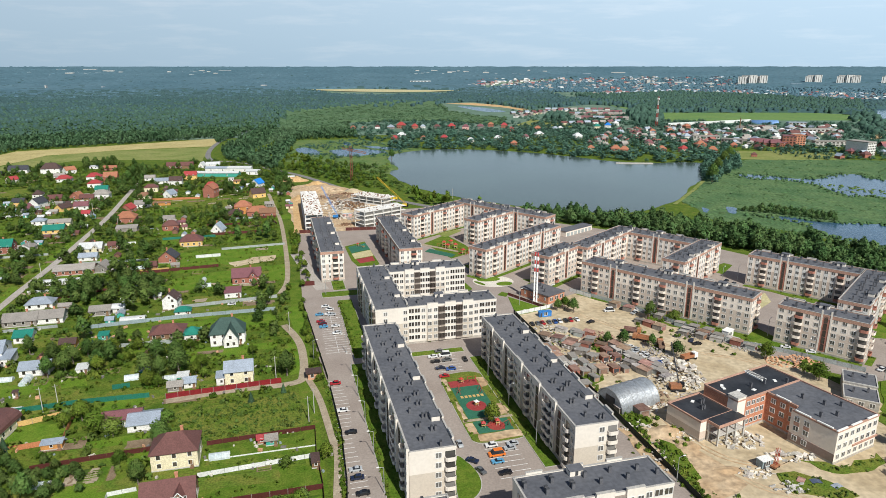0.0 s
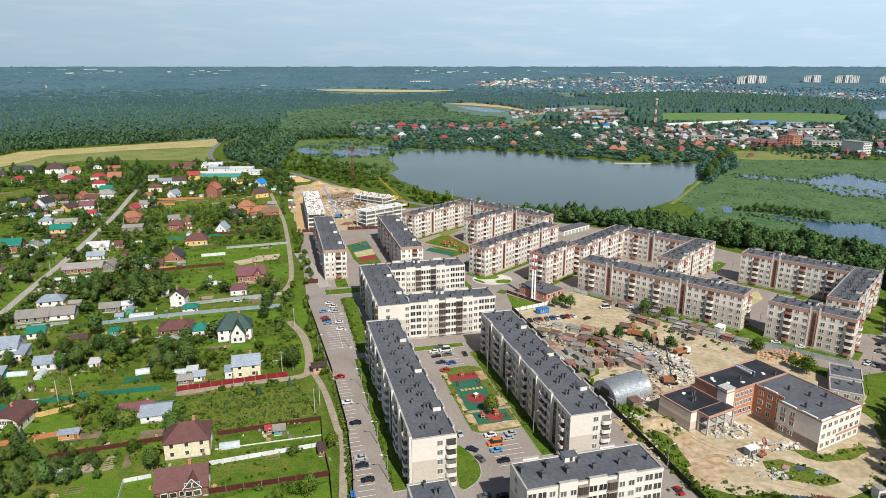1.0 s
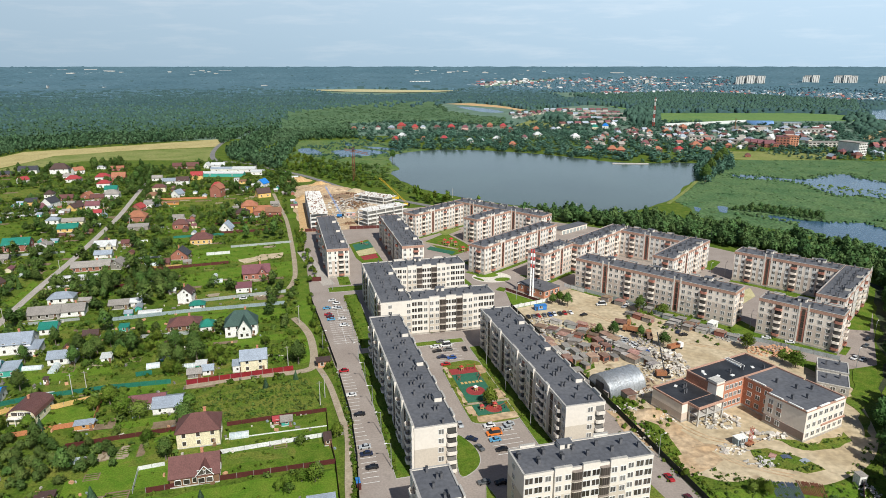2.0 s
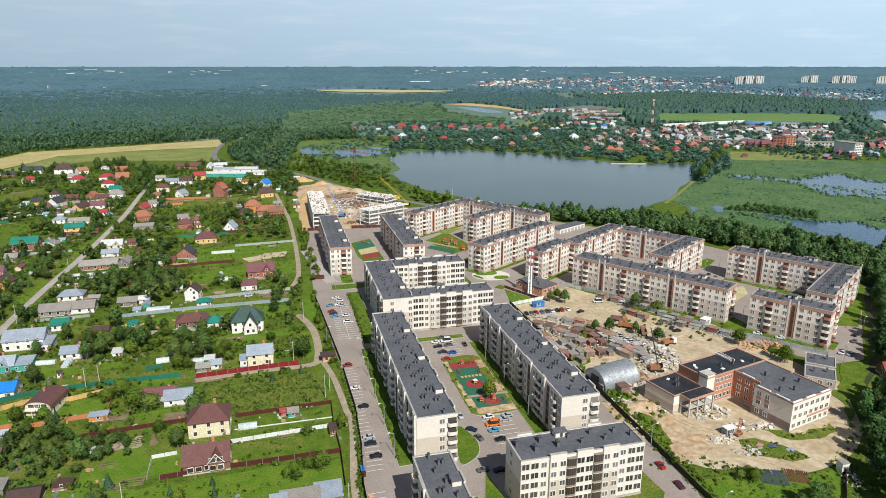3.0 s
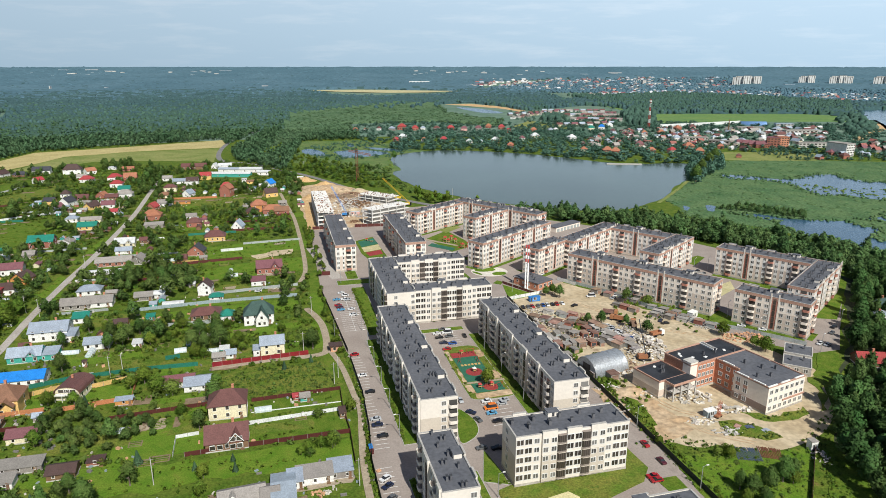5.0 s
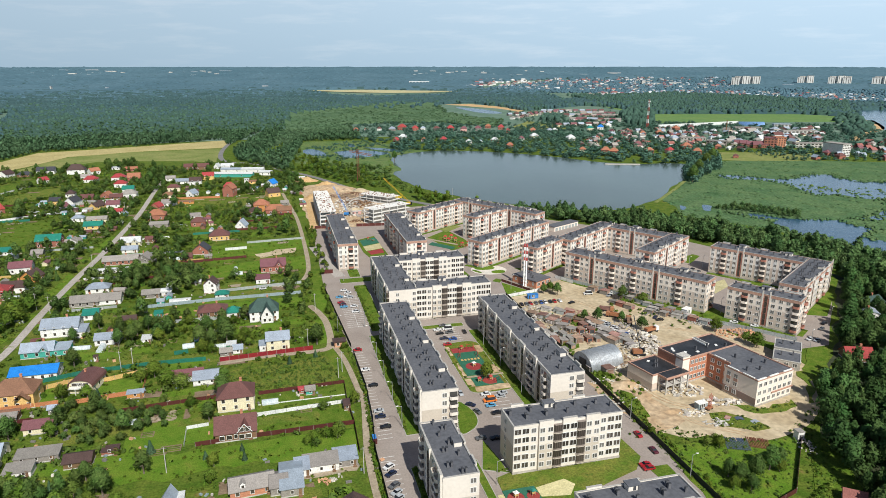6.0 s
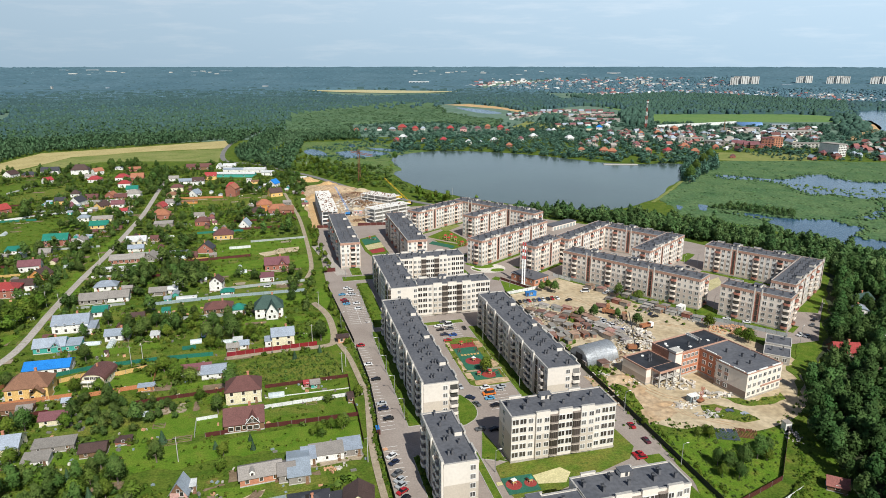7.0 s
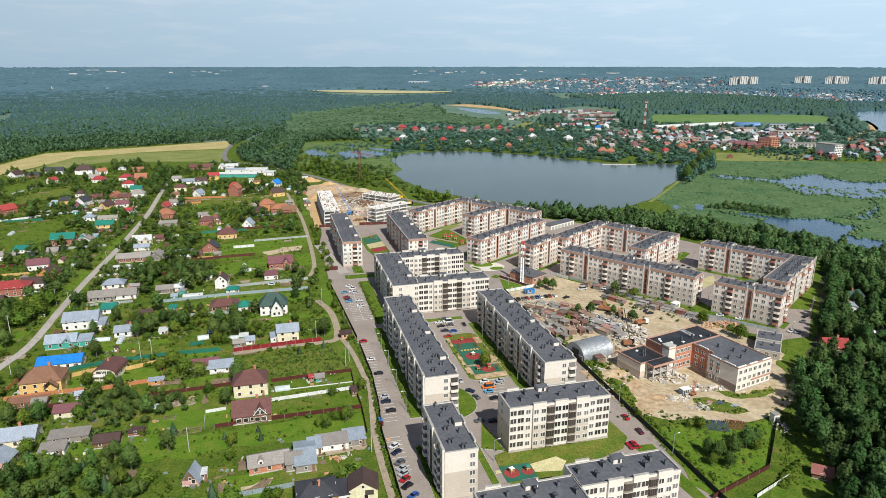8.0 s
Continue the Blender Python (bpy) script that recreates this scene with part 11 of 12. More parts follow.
thing("forest_canopy", 0, 0, label="closed canopy of the far forest, coloured haze-blue with distance", category="forest", kind="stuff", me=me)
crowns("forest_far", q, M["farforest"], "far forest towards the horizon, haze painted into its bluish green", "forest", 0.3)
# trees in and round the lakeside settlement and town
def sprinkle(poly, n, rmin, rmax, hmin, hmax, name, material, label, seed, avoid=(), leafy=False):
    rg = np.random.RandomState(seed)
    poly = [tuple(q) for q in poly]
    xs, ys = np.array([q[0] for q in poly]), np.array([q[1] for q in poly])
    x, y = rg.uniform(xs.min(), xs.max(), n * 4), rg.uniform(ys.min(), ys.max(), n * 4)
    ok = inside(x, y, poly)
    for a in avoid:
        ok &= ~inside(x, y, [tuple(q) for q in a])
    x, y = x[ok][:n], y[ok][:n]
    m = len(x)
    rows = np.stack([x, y, rise(np.hypot(x, y)) - 1, rg.uniform(rmin, rmax, m), rg.uniform(hmin, hmax, m)], 1)
    if leafy:
        leafy_wood(name, rows, material, label, seed)
    else:
        crowns(name, rows, material, label, "trees")


NORTHSHORE = [(-80, 925), (-83, 1096), (-2, 1152), (128, 1192), (229, 1151), (318, 1094), (418, 964), (376, 821), (314, 795), (246, 796), (192, 828), (122, 892), (49, 924)]
# grove leaves round the lake and town carry that painted haze
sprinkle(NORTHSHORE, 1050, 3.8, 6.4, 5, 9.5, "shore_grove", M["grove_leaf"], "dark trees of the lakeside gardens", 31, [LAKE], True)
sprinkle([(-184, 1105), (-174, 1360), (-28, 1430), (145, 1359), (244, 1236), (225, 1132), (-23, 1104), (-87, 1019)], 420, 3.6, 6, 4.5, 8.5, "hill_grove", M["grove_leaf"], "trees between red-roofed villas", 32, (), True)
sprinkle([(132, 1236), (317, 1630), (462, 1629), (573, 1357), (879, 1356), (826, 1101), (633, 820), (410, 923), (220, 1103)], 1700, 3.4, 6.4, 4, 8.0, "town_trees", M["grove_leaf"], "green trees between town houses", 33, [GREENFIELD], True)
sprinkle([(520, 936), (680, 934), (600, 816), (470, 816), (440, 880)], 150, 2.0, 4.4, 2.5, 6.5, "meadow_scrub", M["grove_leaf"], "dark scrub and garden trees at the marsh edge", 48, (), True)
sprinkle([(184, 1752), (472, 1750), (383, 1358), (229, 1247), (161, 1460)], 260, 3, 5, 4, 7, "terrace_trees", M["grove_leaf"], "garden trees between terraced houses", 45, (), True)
sprinkle([(448, 1629), (552, 1841), (535, 1629), (451, 1358), (391, 1319)], 160, 5, 8, 12, 18, "field_grove", M["forest"], "dark grove beside the field", 34)
sprinkle([(246, 1540), (286, 1575), (263, 1444), (224, 1444)], 60, 5, 8, 10, 15, "meadow_grove", M["forest"], "small dark grove on the meadow", 35)
sprinkle([(509, 2670), (608, 2592), (941, 2711), (1154, 2548), (1334, 2140), (1066, 1665), (938, 1706), (559, 1708), (510, 2082)], 3000, 4.2, 7.0, 12, 17, "field_forest", M["forest"], "dark wood behind the green field", 36)
# suburb trees take the haze-blue far tint as well
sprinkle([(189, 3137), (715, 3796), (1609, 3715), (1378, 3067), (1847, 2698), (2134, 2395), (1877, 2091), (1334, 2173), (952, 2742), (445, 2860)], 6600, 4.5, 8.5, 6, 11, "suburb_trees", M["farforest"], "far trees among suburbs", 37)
sprinkle([(1095, 1726), (916, 1356), (740, 1101), (743, 1149), (900, 1457)], 200, 5, 9, 8, 14, "lake_grove", M["forest"], "green scrub beside the far lake", 38)
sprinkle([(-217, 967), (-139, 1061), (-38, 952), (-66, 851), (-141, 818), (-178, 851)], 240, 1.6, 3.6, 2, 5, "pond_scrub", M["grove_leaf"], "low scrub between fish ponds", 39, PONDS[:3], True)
sprinkle([(-188, 749), (-173, 824), (-68, 767), (-55.5, 685.3), (-25.8, 583.1), (-88.7, 630.9), (-153, 714)], 170, 2.5, 4.5, 3, 7, "bank_scrub", M["dark_leaf"], "dark scrub below the country road", 40, [LAKE], True)
sprinkle(BELT, 520, 2.6, 4.4, 6.5, 11.5, "belt_underwood", M["belt_leaf"], "dense lower trees of the belt", 46, (), True)
wood("wood_underwood", EASTWOOD, 6.4, ["orchard"], 0.62, "dense lower trees of the wood", 47, gaps=[(hx - 1, hy - 6, hr + 4.5) if hy > 130 else (hx - 1, hy - 3.5, hr + 2.5) for hx, hy, hr in HOUSES if hx > 60] + [(165.0, 197.7, 9.0), (161.3, 206.5, 14.0)], leaf="wood_leaf")
MARSH_AVOID = [MARSHWATER, CREEK, LAKE]
sprinkle(MARSH, 3000, 1.0, 3.4, 0.4, 1.8, "marsh_reeds", M["reedbed"], "clumps of green reeds and sedge", 41, MARSH_AVOID)
sprinkle([(378, 646), (379, 597), (444, 572), (571, 566), (601, 602), (470, 612), (409, 629)], 260, 0.8, 2.6, 1.0, 2.2, "reed_islets", M["reed"], "reed islets in shallow water", 42)
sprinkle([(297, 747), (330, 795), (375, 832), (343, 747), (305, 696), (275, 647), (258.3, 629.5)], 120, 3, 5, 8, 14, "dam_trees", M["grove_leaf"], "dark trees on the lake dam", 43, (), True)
sprinkle([(-73, 829), (-60, 749), (-66, 722), (-44.0, 655.2), (-14.5, 595.1), (25.0, 560.0), (50.3, 530.7), (39.0, 520.8), (-17.0, 577.2), (-52.1, 634.1), (-74, 722)], 420, 1.5, 4, 0.8, 2.2, "shore_reeds", M["reed"], "pale green reed fringe along the lake", 44, [LAKE])

def fringe(name, outline, n, spread, seed, label):
    """Reed clumps along a water's edge, some standing out in the water."""
    rg = np.random.RandomState(seed)
    pts = np.array([tuple(q) for q in outline])
    nxt = np.roll(pts, -1, 0)
    length = np.hypot(*(nxt - pts).T)
    k = rg.choice(len(pts), n, p=length / length.sum())
    at = pts[k] + (nxt[k] - pts[k]) * rg.uniform(0, 1, (n, 1)) + rg.normal(0, spread, (n, 2))
    crowns(name, np.stack([at[:, 0], at[:, 1], np.full(n, 0.0), rg.uniform(0.5, 2.2, n), rg.uniform(0.6, 1.9, n)], 1), M["reedbed"], label, "reeds")


fringe("creek_reeds", CREEK, 420, 2.0, 61, "reeds standing along the marsh inlet")
fringe("water_reeds", MARSHWATER, 520, 4.0, 62, "reeds standing along the shallow marsh water")
fringe("channel_reeds", SLIVER, 120, 2.0, 63, "reeds along the narrow channel")
wood("field_grove_near", [(-429, 769), (-394, 788), (-372, 750), (-402, 728)], 8, ["lime", "apple"], 0.8, "dark round grove at the field edge", 63)
wood("lane_trees", [(-336, 667), (-345, 750), (-281.6, 599.3), (-295.7, 584.2)], 9, ["lime", "apple"], 0.75, "dark trees along the village street", 64)
wood("drive_hedge", [(-111.3, 455.6), (-103.4, 447.8), (-85.6, 383.6), (-71.2, 330.5), (-75.2, 328.1), (-91.7, 383.7)], 4.5, ["apple"], 0.42, "overgrown hedge between lane and drive", 65)
wood("lane_hedge", [(-71.8, 308.0), (-67.5, 302.7), (-55.8, 252.7), (-43.1, 215.5), (-45.0, 214.2), (-56.6, 244.9)], 4.5, ["orchard"], 0.4, "green hedge along the lane", 66)
wood("court_hedge", [(-13.7, 260.7), (7.8, 266.5), (17.3, 269.1), (18.0, 264.8), (9.2, 261.4), (-12.6, 255.7)], 3.0, ["apple"], 0.2, "clipped hedge before the block", 67)
for k, pts in enumerate(([(63.4, 260.3), (69.9, 262.0), (71.0, 244.4), (64.0, 238.4)], [(59.1, 198.1), (69.3, 202.7), (69.9, 192.4), (60.7, 187.0)], [(68.9, 182.8), (73.6, 178.7), (74.7, 161.7), (70.2, 159.9), (67.3, 167.2)],
                         [(96.4, 292.0), (105.0, 287.1), (101.6, 279.5), (95.5, 283.3)])):
    sprinkle(pts, 36, 0.5, 1.3, 1.4, 2.6, "yard_weeds", M["green_leaf"], "tall green weeds and nettles in the yard", 80 + k, (), True)


# ---- lakeside villas and the far town ----
def villa_mesh(w, d, h, rh, kind):
    bm = bmesh.new()
    box(bm, -w / 2, -d / 2, 0, w / 2, d / 2, h, 0, "b")
    for k in range(int(w / 3.2)):
        for f in range(max(1, int(h / 3))):
            x = -w / 2 + 1.6 + k * 3.2
            box(bm, x - 0.6, -d / 2 - 0.05, 1 + f * 2.9, x + 0.6, -d / 2, 2.4 + f * 2.9, 1)
    return bm, roof_mesh(kind, w, d, h, rh, 0.6)


VILLA = {}
for wk in ("w_white", "w_red", "concrete", "w_cream", "w_yellow", "w_pink", "w_grey"):
    bm, _ = villa_mesh(12, 10, 5.6, 4, "hip")
    _.free()
    VILLA["wall", wk] = mesh_of(bm, "wall", [M[wk], M["glass"]])
for rk in ("r_red", "r_muted", "r_orange", "r_tan", "r_brown", "r_plum", "r_slate", "r_pale", "r_zinc", "r_green", "r_blue", "r_dark", "r_charcoal"):
    for kind in ("hip", "gable"):
        VILLA[kind, rk] = mesh_of(roof_mesh(kind, 12, 10, 5.6, 4.2, 0.6), "roof", M[rk])


def villa(x, y, turn, wall, roof, kind="hip", s=1.0, sx=1.0):
    z = float(rise(math.hypot(x, y)))
    s *= 0.82
    v = thing("villa", x, y, turn, z, me=VILLA["wall", wall], label=f"{WALL_WORDS[wall]} villa under a {ROOF_WORDS[roof]} {'hipped' if kind == 'hip' else 'gabled'} roof", category="house", group="far houses")
    v.scale = (s * sx, s, s)
    put("roof", VILLA[kind, roof], v)


for x, y, wall, roof, s in ((-166, 1215, "w_red", "r_orange", 1.0), (-147, 1226, "w_white", "r_orange", 0.8), (-123, 1237, "w_white", "r_brown", 0.9), (-97, 1226, "w_grey", "r_zinc", 1.1),
                            (-79, 1248, "w_red", "r_red", 1.5), (-53, 1237, "w_red", "r_red", 1.2), (-38, 1248, "w_white", "r_zinc", 0.9), (-11, 1237, "w_grey", "r_brown", 1.1),
                            (16, 1236, "w_red", "r_red", 1.3), (42, 1225, "w_pink", "r_plum", 1.2), (70, 1236, "w_grey", "r_plum", 1.2), (93, 1283, "w_red", "r_orange", 1.1)):
    villa(x, y, (x * 7) % 40 - 20, wall, roof, "hip", s)
for x, y, wall, roof, s in ((117, 1259, "w_red", "r_red", 1.2), (124, 1192, "w_red", "r_red", 1.0), (173, 1203, "w_red", "r_orange", 1.1), (205, 1203, "w_white", "r_zinc", 1.0),
                            (216, 1213, "w_white", "r_pale", 0.9), (-76, 1035, "w_red", "r_red", 1.1), (-68, 1078, "w_white", "r_pale", 1.2), (-31, 1044, "w_white", "r_orange", 0.9),
                            (2, 1043, "w_red", "r_red", 1.1), (43, 1011, "w_white", "r_pale", 1.0), (62, 1027, "w_white", "r_zinc", 0.7), (86, 1027, "w_red", "r_pale", 1.2)):
    villa(x, y, (x * 7) % 40 - 20, wall, roof, "hip", s)
for x, y, wall, roof, s in ((105, 966, "w_red", "r_orange", 1.0), (134, 1060, "w_white", "r_plum", 1.0), (159, 1086, "w_cream", "r_pale", 1.3), (217, 1059, "w_white", "r_pale", 1.3),
                            (207, 911, "w_cream", "r_orange", 1.0), (236, 892, "w_red", "r_orange", 1.3), (246, 885, "w_red", "r_orange", 1.2), (301, 898, "w_red", "r_orange", 1.1),
                            (331, 898, "w_pink", "r_red", 1.1), (304, 965, "w_pink", "r_plum", 1.2), (369, 937, "w_red", "r_orange", 1.4), (366, 885, "w_red", "r_orange", 1.2)):
    villa(x, y, (x * 7) % 40 - 20, wall, roof, "hip", s)
for x, y, wall, roof, s in ((289, 1235, "w_cream", "r_green", 1.2), (315, 1258, "w_white", "r_blue", 1.2), (342, 1306, "w_white", "r_pale", 1.1), (255, 1034, "w_pink", "r_slate", 1.1),
                            (350, 1171, "w_red", "r_brown", 1.0), (367, 1150, "w_white", "r_orange", 1.0), (397, 1150, "w_red", "r_orange", 1.2), (457, 1235, "w_red", "r_orange", 1.2),
                            (494, 1258, "w_pink", "r_brown", 1.2), (393, 1058, "w_white", "r_zinc", 1.2), (423, 950, "w_red", "r_orange", 0.9), (406, 849, "w_red", "r_brown", 0.7)):
    villa(x, y, (x * 7) % 40 - 20, wall, roof, "hip", s)
rng = random.Random(9)


def settle(n, outline, walls, roofs, s0, s1, seed, sx=1.0, into=None):
    """Houses strewn over an outline, in loose rows."""
    rg = random.Random(seed)
    xs, ys = [p[0] for p in outline], [p[1] for p in outline]
    made = 0
    for _ in range(n * 30):
        x, y = rg.uniform(min(xs), max(xs)), rg.uniform(min(ys), max(ys))
        if bool(inside(x, y, outline)):
            args = (x, y, rg.choice((20, 110, 25, 15)) + rg.uniform(-6, 6), rg.choice(walls), rg.choice(roofs), rg.choice(("hip", "gable")), rg.uniform(s0, s1), sx)
            if into is None:
                villa(*args)
            else:
                into.append(args)
            made += 1
            if made >= n:
                break


TOWN_R = ["r_slate", "r_brown", "r_plum", "r_zinc", "r_slate", "r_muted", "r_muted"]
settle(45, [(194, 965), (345, 1235), (462, 1281), (491, 1150), (415, 979), (276, 937)], ["w_white", "w_cream", "w_red", "w_grey"], TOWN_R, 0.6, 1.0, 1)
settle(40, [(496, 1191), (763, 1280), (650, 1058), (445, 923), (418, 964)], ["w_white", "w_grey", "w_cream"], ["r_slate", "r_pale", "r_zinc", "r_brown"], 0.6, 1.3, 2, 1.4)
# terraced rows
for row, (ax, ay, bx, by, n) in enumerate(((166, 1507, 265, 1668, 8), (170, 1612, 336, 1730, 10), (277, 1751, 433, 1750, 10), (310, 1593, 426, 1574, 10), (302, 1475, 399, 1444, 9),
                                           (242, 1320, 359, 1358, 8), (369, 1668, 438, 1648, 6))):
    for k in range(n):
        f = k / (n - 1)
        villa(ax + (bx - ax) * f, ay + (by - ay) * f, math.degrees(math.atan2(by - ay, bx - ax)), rng.choice(["w_grey", "w_pink", "concrete", "w_white", "w_cream"]),
              rng.choice(["r_plum", "r_brown", "r_slate", "r_plum", "r_slate", "r_zinc"]), "gable", 0.95, 1.35)
far_rows = []
settle(50, [(624, 964), (765, 1057), (767, 963), (645, 794), (559, 826), (478, 821), (537, 872)], ["w_white", "w_grey", "w_red"], TOWN_R, 0.6, 0.9, 3, 1.0, far_rows)
# dulled roofs and walls, picked to stand in for haze over the suburbs
FAR_R = ["r_slate", "r_slate", "r_zinc", "r_zinc", "r_plum", "r_slate", "r_charcoal", "r_pale", "r_muted"]
FAR_W = ["w_white", "w_grey", "w_white", "w_pink", "concrete", "w_white", "concrete"]
settle(70, [(194, 965), (345, 1235), (462, 1281), (491, 1150), (415, 979), (276, 937)], ["w_white", "w_cream", "w_grey"], TOWN_R, 0.5, 0.75, 11, 1.0, far_rows)
settle(70, [(496, 1191), (763, 1280), (650, 1058), (445, 923), (418, 964)], ["w_white", "w_grey", "w_cream"], ["r_slate", "r_pale", "r_zinc", "r_brown"], 0.5, 0.8, 12, 1.2, far_rows)
settle(330, [(512, 2352), (625, 2774), (971, 2954), (1263, 2801), (1584, 2600), (1675, 2461), (1644, 2178), (1315, 2140), (1139, 2515), (929, 2674)], FAR_W, FAR_R, 0.7, 1.1, 5, 1.2, far_rows)
settle(210, [(216, 3137), (372, 3615), (1159, 3650), (1465, 3405), (1343, 3035), (1082, 2978), (689, 2951)], FAR_W, FAR_R, 0.75, 1.2, 6, 1.3, far_rows)
settle(140, [(54, 3214), (260, 3804), (1061, 3871), (1615, 3691), (1465, 3405), (1144, 3603), (347, 3362)], FAR_W, FAR_R, 0.8, 1.3, 7, 1.4, far_rows)
far_mats = []
bm = bmesh.new()
for x, y, turn, wall, roof, kind, s, sx in far_rows:
    for me, key in ((VILLA["wall", wall], wall), (VILLA[kind, roof], roof)):
        if M[key] not in far_mats:
            far_mats.append(M[key])
        nv, nf = len(bm.verts), len(bm.faces)
        bm.from_mesh(me)
        bm.verts.ensure_lookup_table()
        bm.faces.ensure_lookup_table()
        m = pose(x, y, float(rise(math.hypot(x, y))), 0, 0, turn) @ Matrix.Diagonal((s * sx, s, s, 1))
        for q in bm.verts[nv:]:
            q.co = m @ q.co
        for q in bm.faces[nf:]:
            q.material_index = far_mats.index(M[key])
thing("suburb_houses", 0, 0, label="far pale houses of the suburbs under red and grey roofs", category="houses", kind="stuff", me=mesh_of(bm, "suburb_houses", far_mats))


# ---- larger far buildings ----
def slab_block(name, x, y, turn, w, d, h, wall, roof, label, floors, category="building", cols=8):
    z = float(rise(math.hypot(x, y)))
    root = thing(name, x, y, turn, z, label=label, category=category, group="far buildings")
    bm = bmesh.new()
    box(bm, -w / 2, -d / 2, 0, w / 2, d / 2, h, 0, "b")
    part("wall", bm, M[wall], root)
    bm = bmesh.new()
    box(bm, -w / 2 - 0.3, -d / 2 - 0.3, h, w / 2 + 0.3, d / 2 + 0.3, h + 1.0)
    part("roof", bm, M[roof], root)
    bm = bmesh.new()
    fh = h / floors
    if category == "tower block" or floors == 3:
        box(bm, -w / cols * 0.10, -0.2, h * 0.04, w / cols * 0.10, 0.1, h * 0.97)
        me = mesh_of(bm, "window_strip", M["glass"])
        for c in range(cols if category == "tower block" else 0):
            put("window_strip", me, root, -w / 2 + (c + 0.5) * w / cols, -d / 2, 0)
        return root
    box(bm, -w / cols * 0.28, -0.2, 0, w / cols * 0.28, 0.1, fh * 0.5)
    me = mesh_of(bm, "window", M["glass"])
    for c in range(cols):
        for f in range(floors):
            put("window", me, root, -w / 2 + (c + 0.5) * w / cols, -d / 2, f * fh + fh * 0.3)
    return root


for x, y, s in ((472, 994, 1.1), (475, 979, 1.25), (479, 964, 1.3), (486, 957, 1.35), (500, 964, 1.3)):
    villa(x, y, -20, "w_red", "r_plum", "gable", s, 0.9)
slab_block("brick_block", 509, 964, -20, 18, 16, 15, "w_red", "r_plum", "dark red brick apartment house", 4, cols=4)
slab_block("brick_block", 521, 964, 0, 16, 18, 16, "brick", "r_orange", "bright orange brick apartment house", 5, cols=4)
slab_block("panel_block", 558, 872, 24, 17, 30, 17, "w_white", "r_slate", "grey apartment house with red balcony bands", 5, cols=5)
slab_block("panel_block", 570, 964, -4, 46, 12, 7, "concrete", "r_slate", "low grey apartment house", 2, cols=8)
slab_block("panel_block", 418, 1042, -10, 40, 12, 7, "concrete", "r_slate", "low grey apartment house", 2, cols=8)
slab_block("panel_block", 439, 994, -30, 30, 12, 7, "w_grey", "r_slate", "low weathered apartment house", 2, cols=6)
slab_block("panel_block", 649, 1149, 4, 60, 14, 8, "concrete", "r_slate", "long grey concrete workshop", 2, cols=8)
slab_block("works_hall", 700, 1305, -8, 34, 14, 6, "concrete", "r_zinc", "grey flat-roofed works hall", 2, cols=5)
slab_block("works_hall", 597, 1234, -8, 50, 14, 6, "concrete", "r_slate", "long grey flat-roofed works hall", 2, cols=6)
arch_hall(627, 1344, -8.0, 52, 8, "large blue half-round works hall", "blue_sheet", "blue metal shell")
bm = bmesh.new()
tube(bm, (0, 0, 0), (0, 0, 24), 1.2, 0.9, 8)
stk = thing("works_chimney", 537, 1191, label="slim dark brick works chimney", category="chimney")
part("stack", bm, M["w_wood"], stk)
# tower blocks far off
for x, y, n, w, h, wall in ((1489, 3196, 5, 32, 58, "newslab"), (1773, 3191, 3, 28, 52, "newslab"), (1879, 3117, 3, 28, 54, "newslab"), (1929, 3103, 2, 28, 52, "newslab"), (2036, 3020, 3, 34, 54, "newslab")):
    for k in range(n):
        slab_block("tower_block", x + (k - n / 2) * (w * 0.8), y + (k % 2) * 25, -25 + (k % 3 - 1) * 5, w + 1, 18, h * (0.68 + 0.1 * ((k * 7) % 3) / 2), wall, "r_slate",
                   "far pale tower block on the skyline", 8, "tower block", 3)
slab_block("works_hall", -118, 3507, 0, 105, 30, 12, "f_white", "white", "white warehouse in the forest", 2, cols=6)
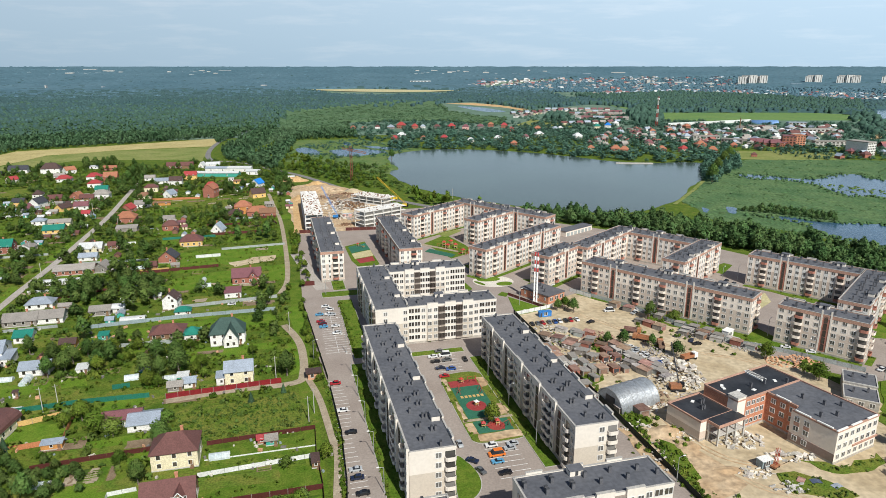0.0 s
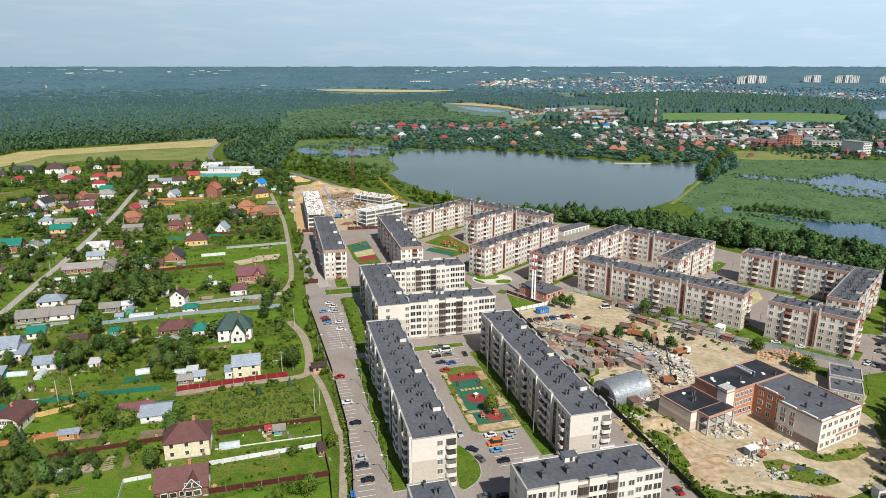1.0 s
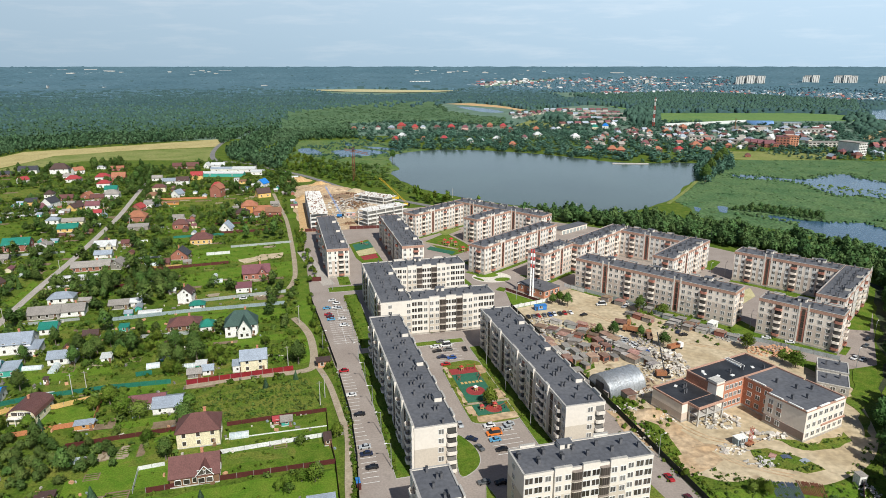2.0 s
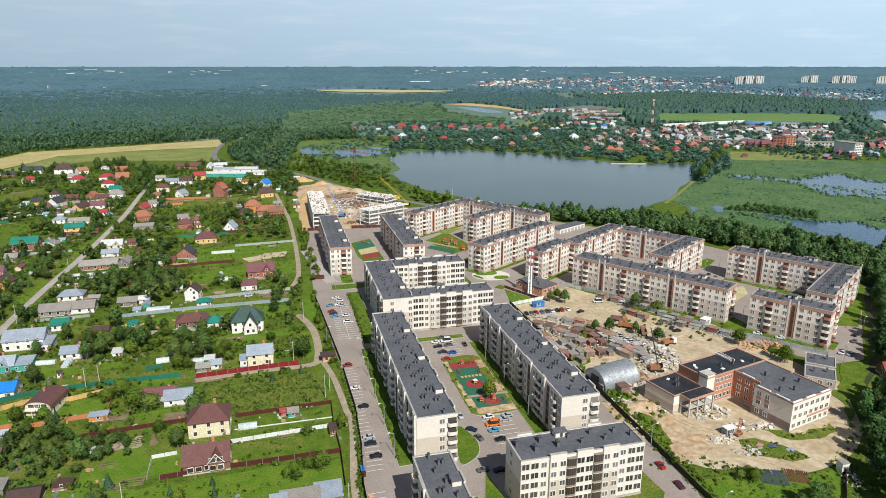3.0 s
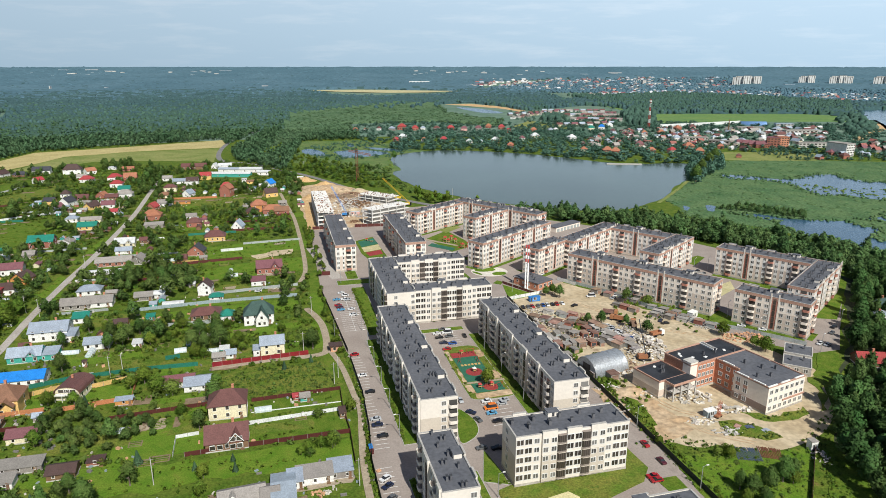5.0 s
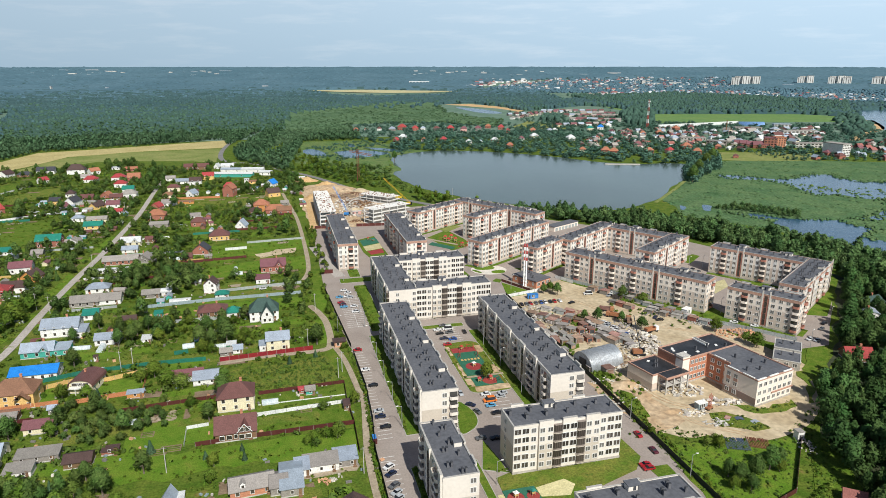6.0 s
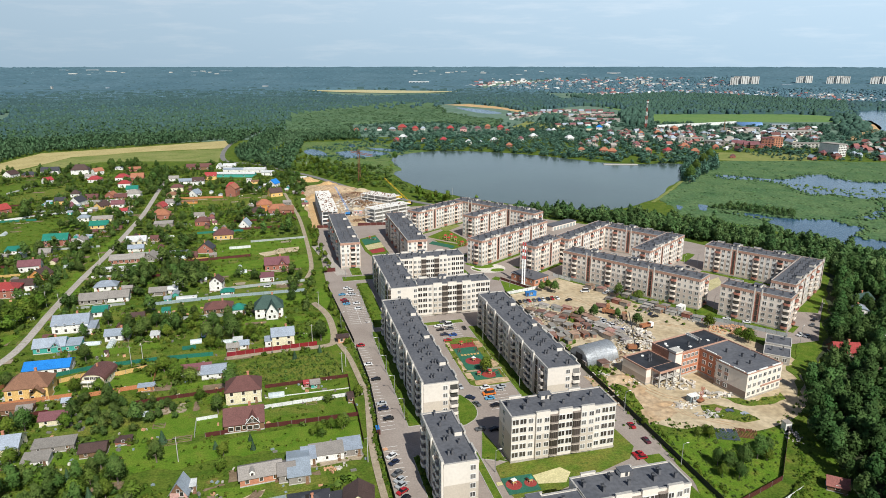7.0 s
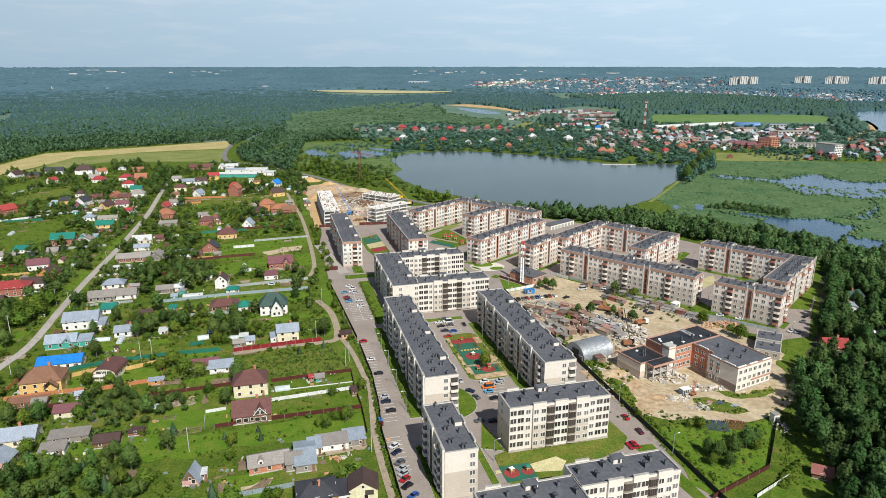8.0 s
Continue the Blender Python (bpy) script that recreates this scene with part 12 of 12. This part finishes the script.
for k, (x, y, w, h) in enumerate(((-2403, 3919, 110, 14), (-2290, 4046, 90, 22), (-2146, 4099, 120, 26), (-2026, 4067, 90, 22), (-1893, 4117, 70, 12), (-1579, 4215, 110, 16), (-1395, 4313, 130, 20), (-1248, 4312, 110, 18),
                                  (-1984, 3500, 50, 12), (-171, 4455, 40, 30), (56, 4379, 90, 22), (149, 4379, 60, 26), (273, 4270, 60, 30), (445, 4173, 60, 18), (686, 4232, 60, 14))):
    slab_block("far_building", x, y, (k * 13) % 30 - 15, w * 0.6, 20, h * 0.45, "concrete", "r_zinc", "pale building far off on the horizon", 3, cols=5)
for k, (x, y, w, h) in enumerate(((1083, 4158, 110, 16), (877, 4107, 60, 12), (1177, 3335, 90, 14), (1071, 3363, 130, 10), (1283, 3235, 60, 12), (1624, 3082, 60, 12), (1028, 3364, 24, 26), (-845, 3159, 30, 14),
                                  (-1474, 2901, 10, 14), (-1654, 2788, 5, 26), (-1283, 2769, 9, 7), (-774, 2837, 34, 4), (801, 3324, 80, 10), (453, 3521, 80, 10), (307, 3583, 60, 10))):
    slab_block("far_building", x, y, (k * 13) % 30 - 15, w * 0.75, 20, h * 0.8, "concrete", "r_zinc", "pale building far off on the horizon", 3, cols=5)
# white housing estates on the skyline, strewn along three stretches of bearing
sky_rng = random.Random(19)
for b0, b1, n in ((-31.8, -25.5, 22), (-22.6, -18.6, 13), (-2.8, 9.0, 18)):
    for k in range(n):
        b = radians(b0 + (b1 - b0) * (k + sky_rng.uniform(0.1, 0.9)) / n)
        r = sky_rng.uniform(4150, 4500)
        slab_block("far_building", r * math.sin(b), r * math.cos(b), sky_rng.uniform(-20, 20), sky_rng.uniform(12, 40), 16, sky_rng.choice((5, 6, 7, 8, 12)), "concrete", "f_white",
                   "pale building far off on the horizon", 3, cols=5)
# pier on the far shore
pier = thing("pier", 232, 786, -3, label="pale concrete bank at the lake edge", category="pier")
bm = bmesh.new()
box(bm, -22, -2, -0.2, 22, 2, 1.0)
part("deck", bm, M["concrete"], pier)
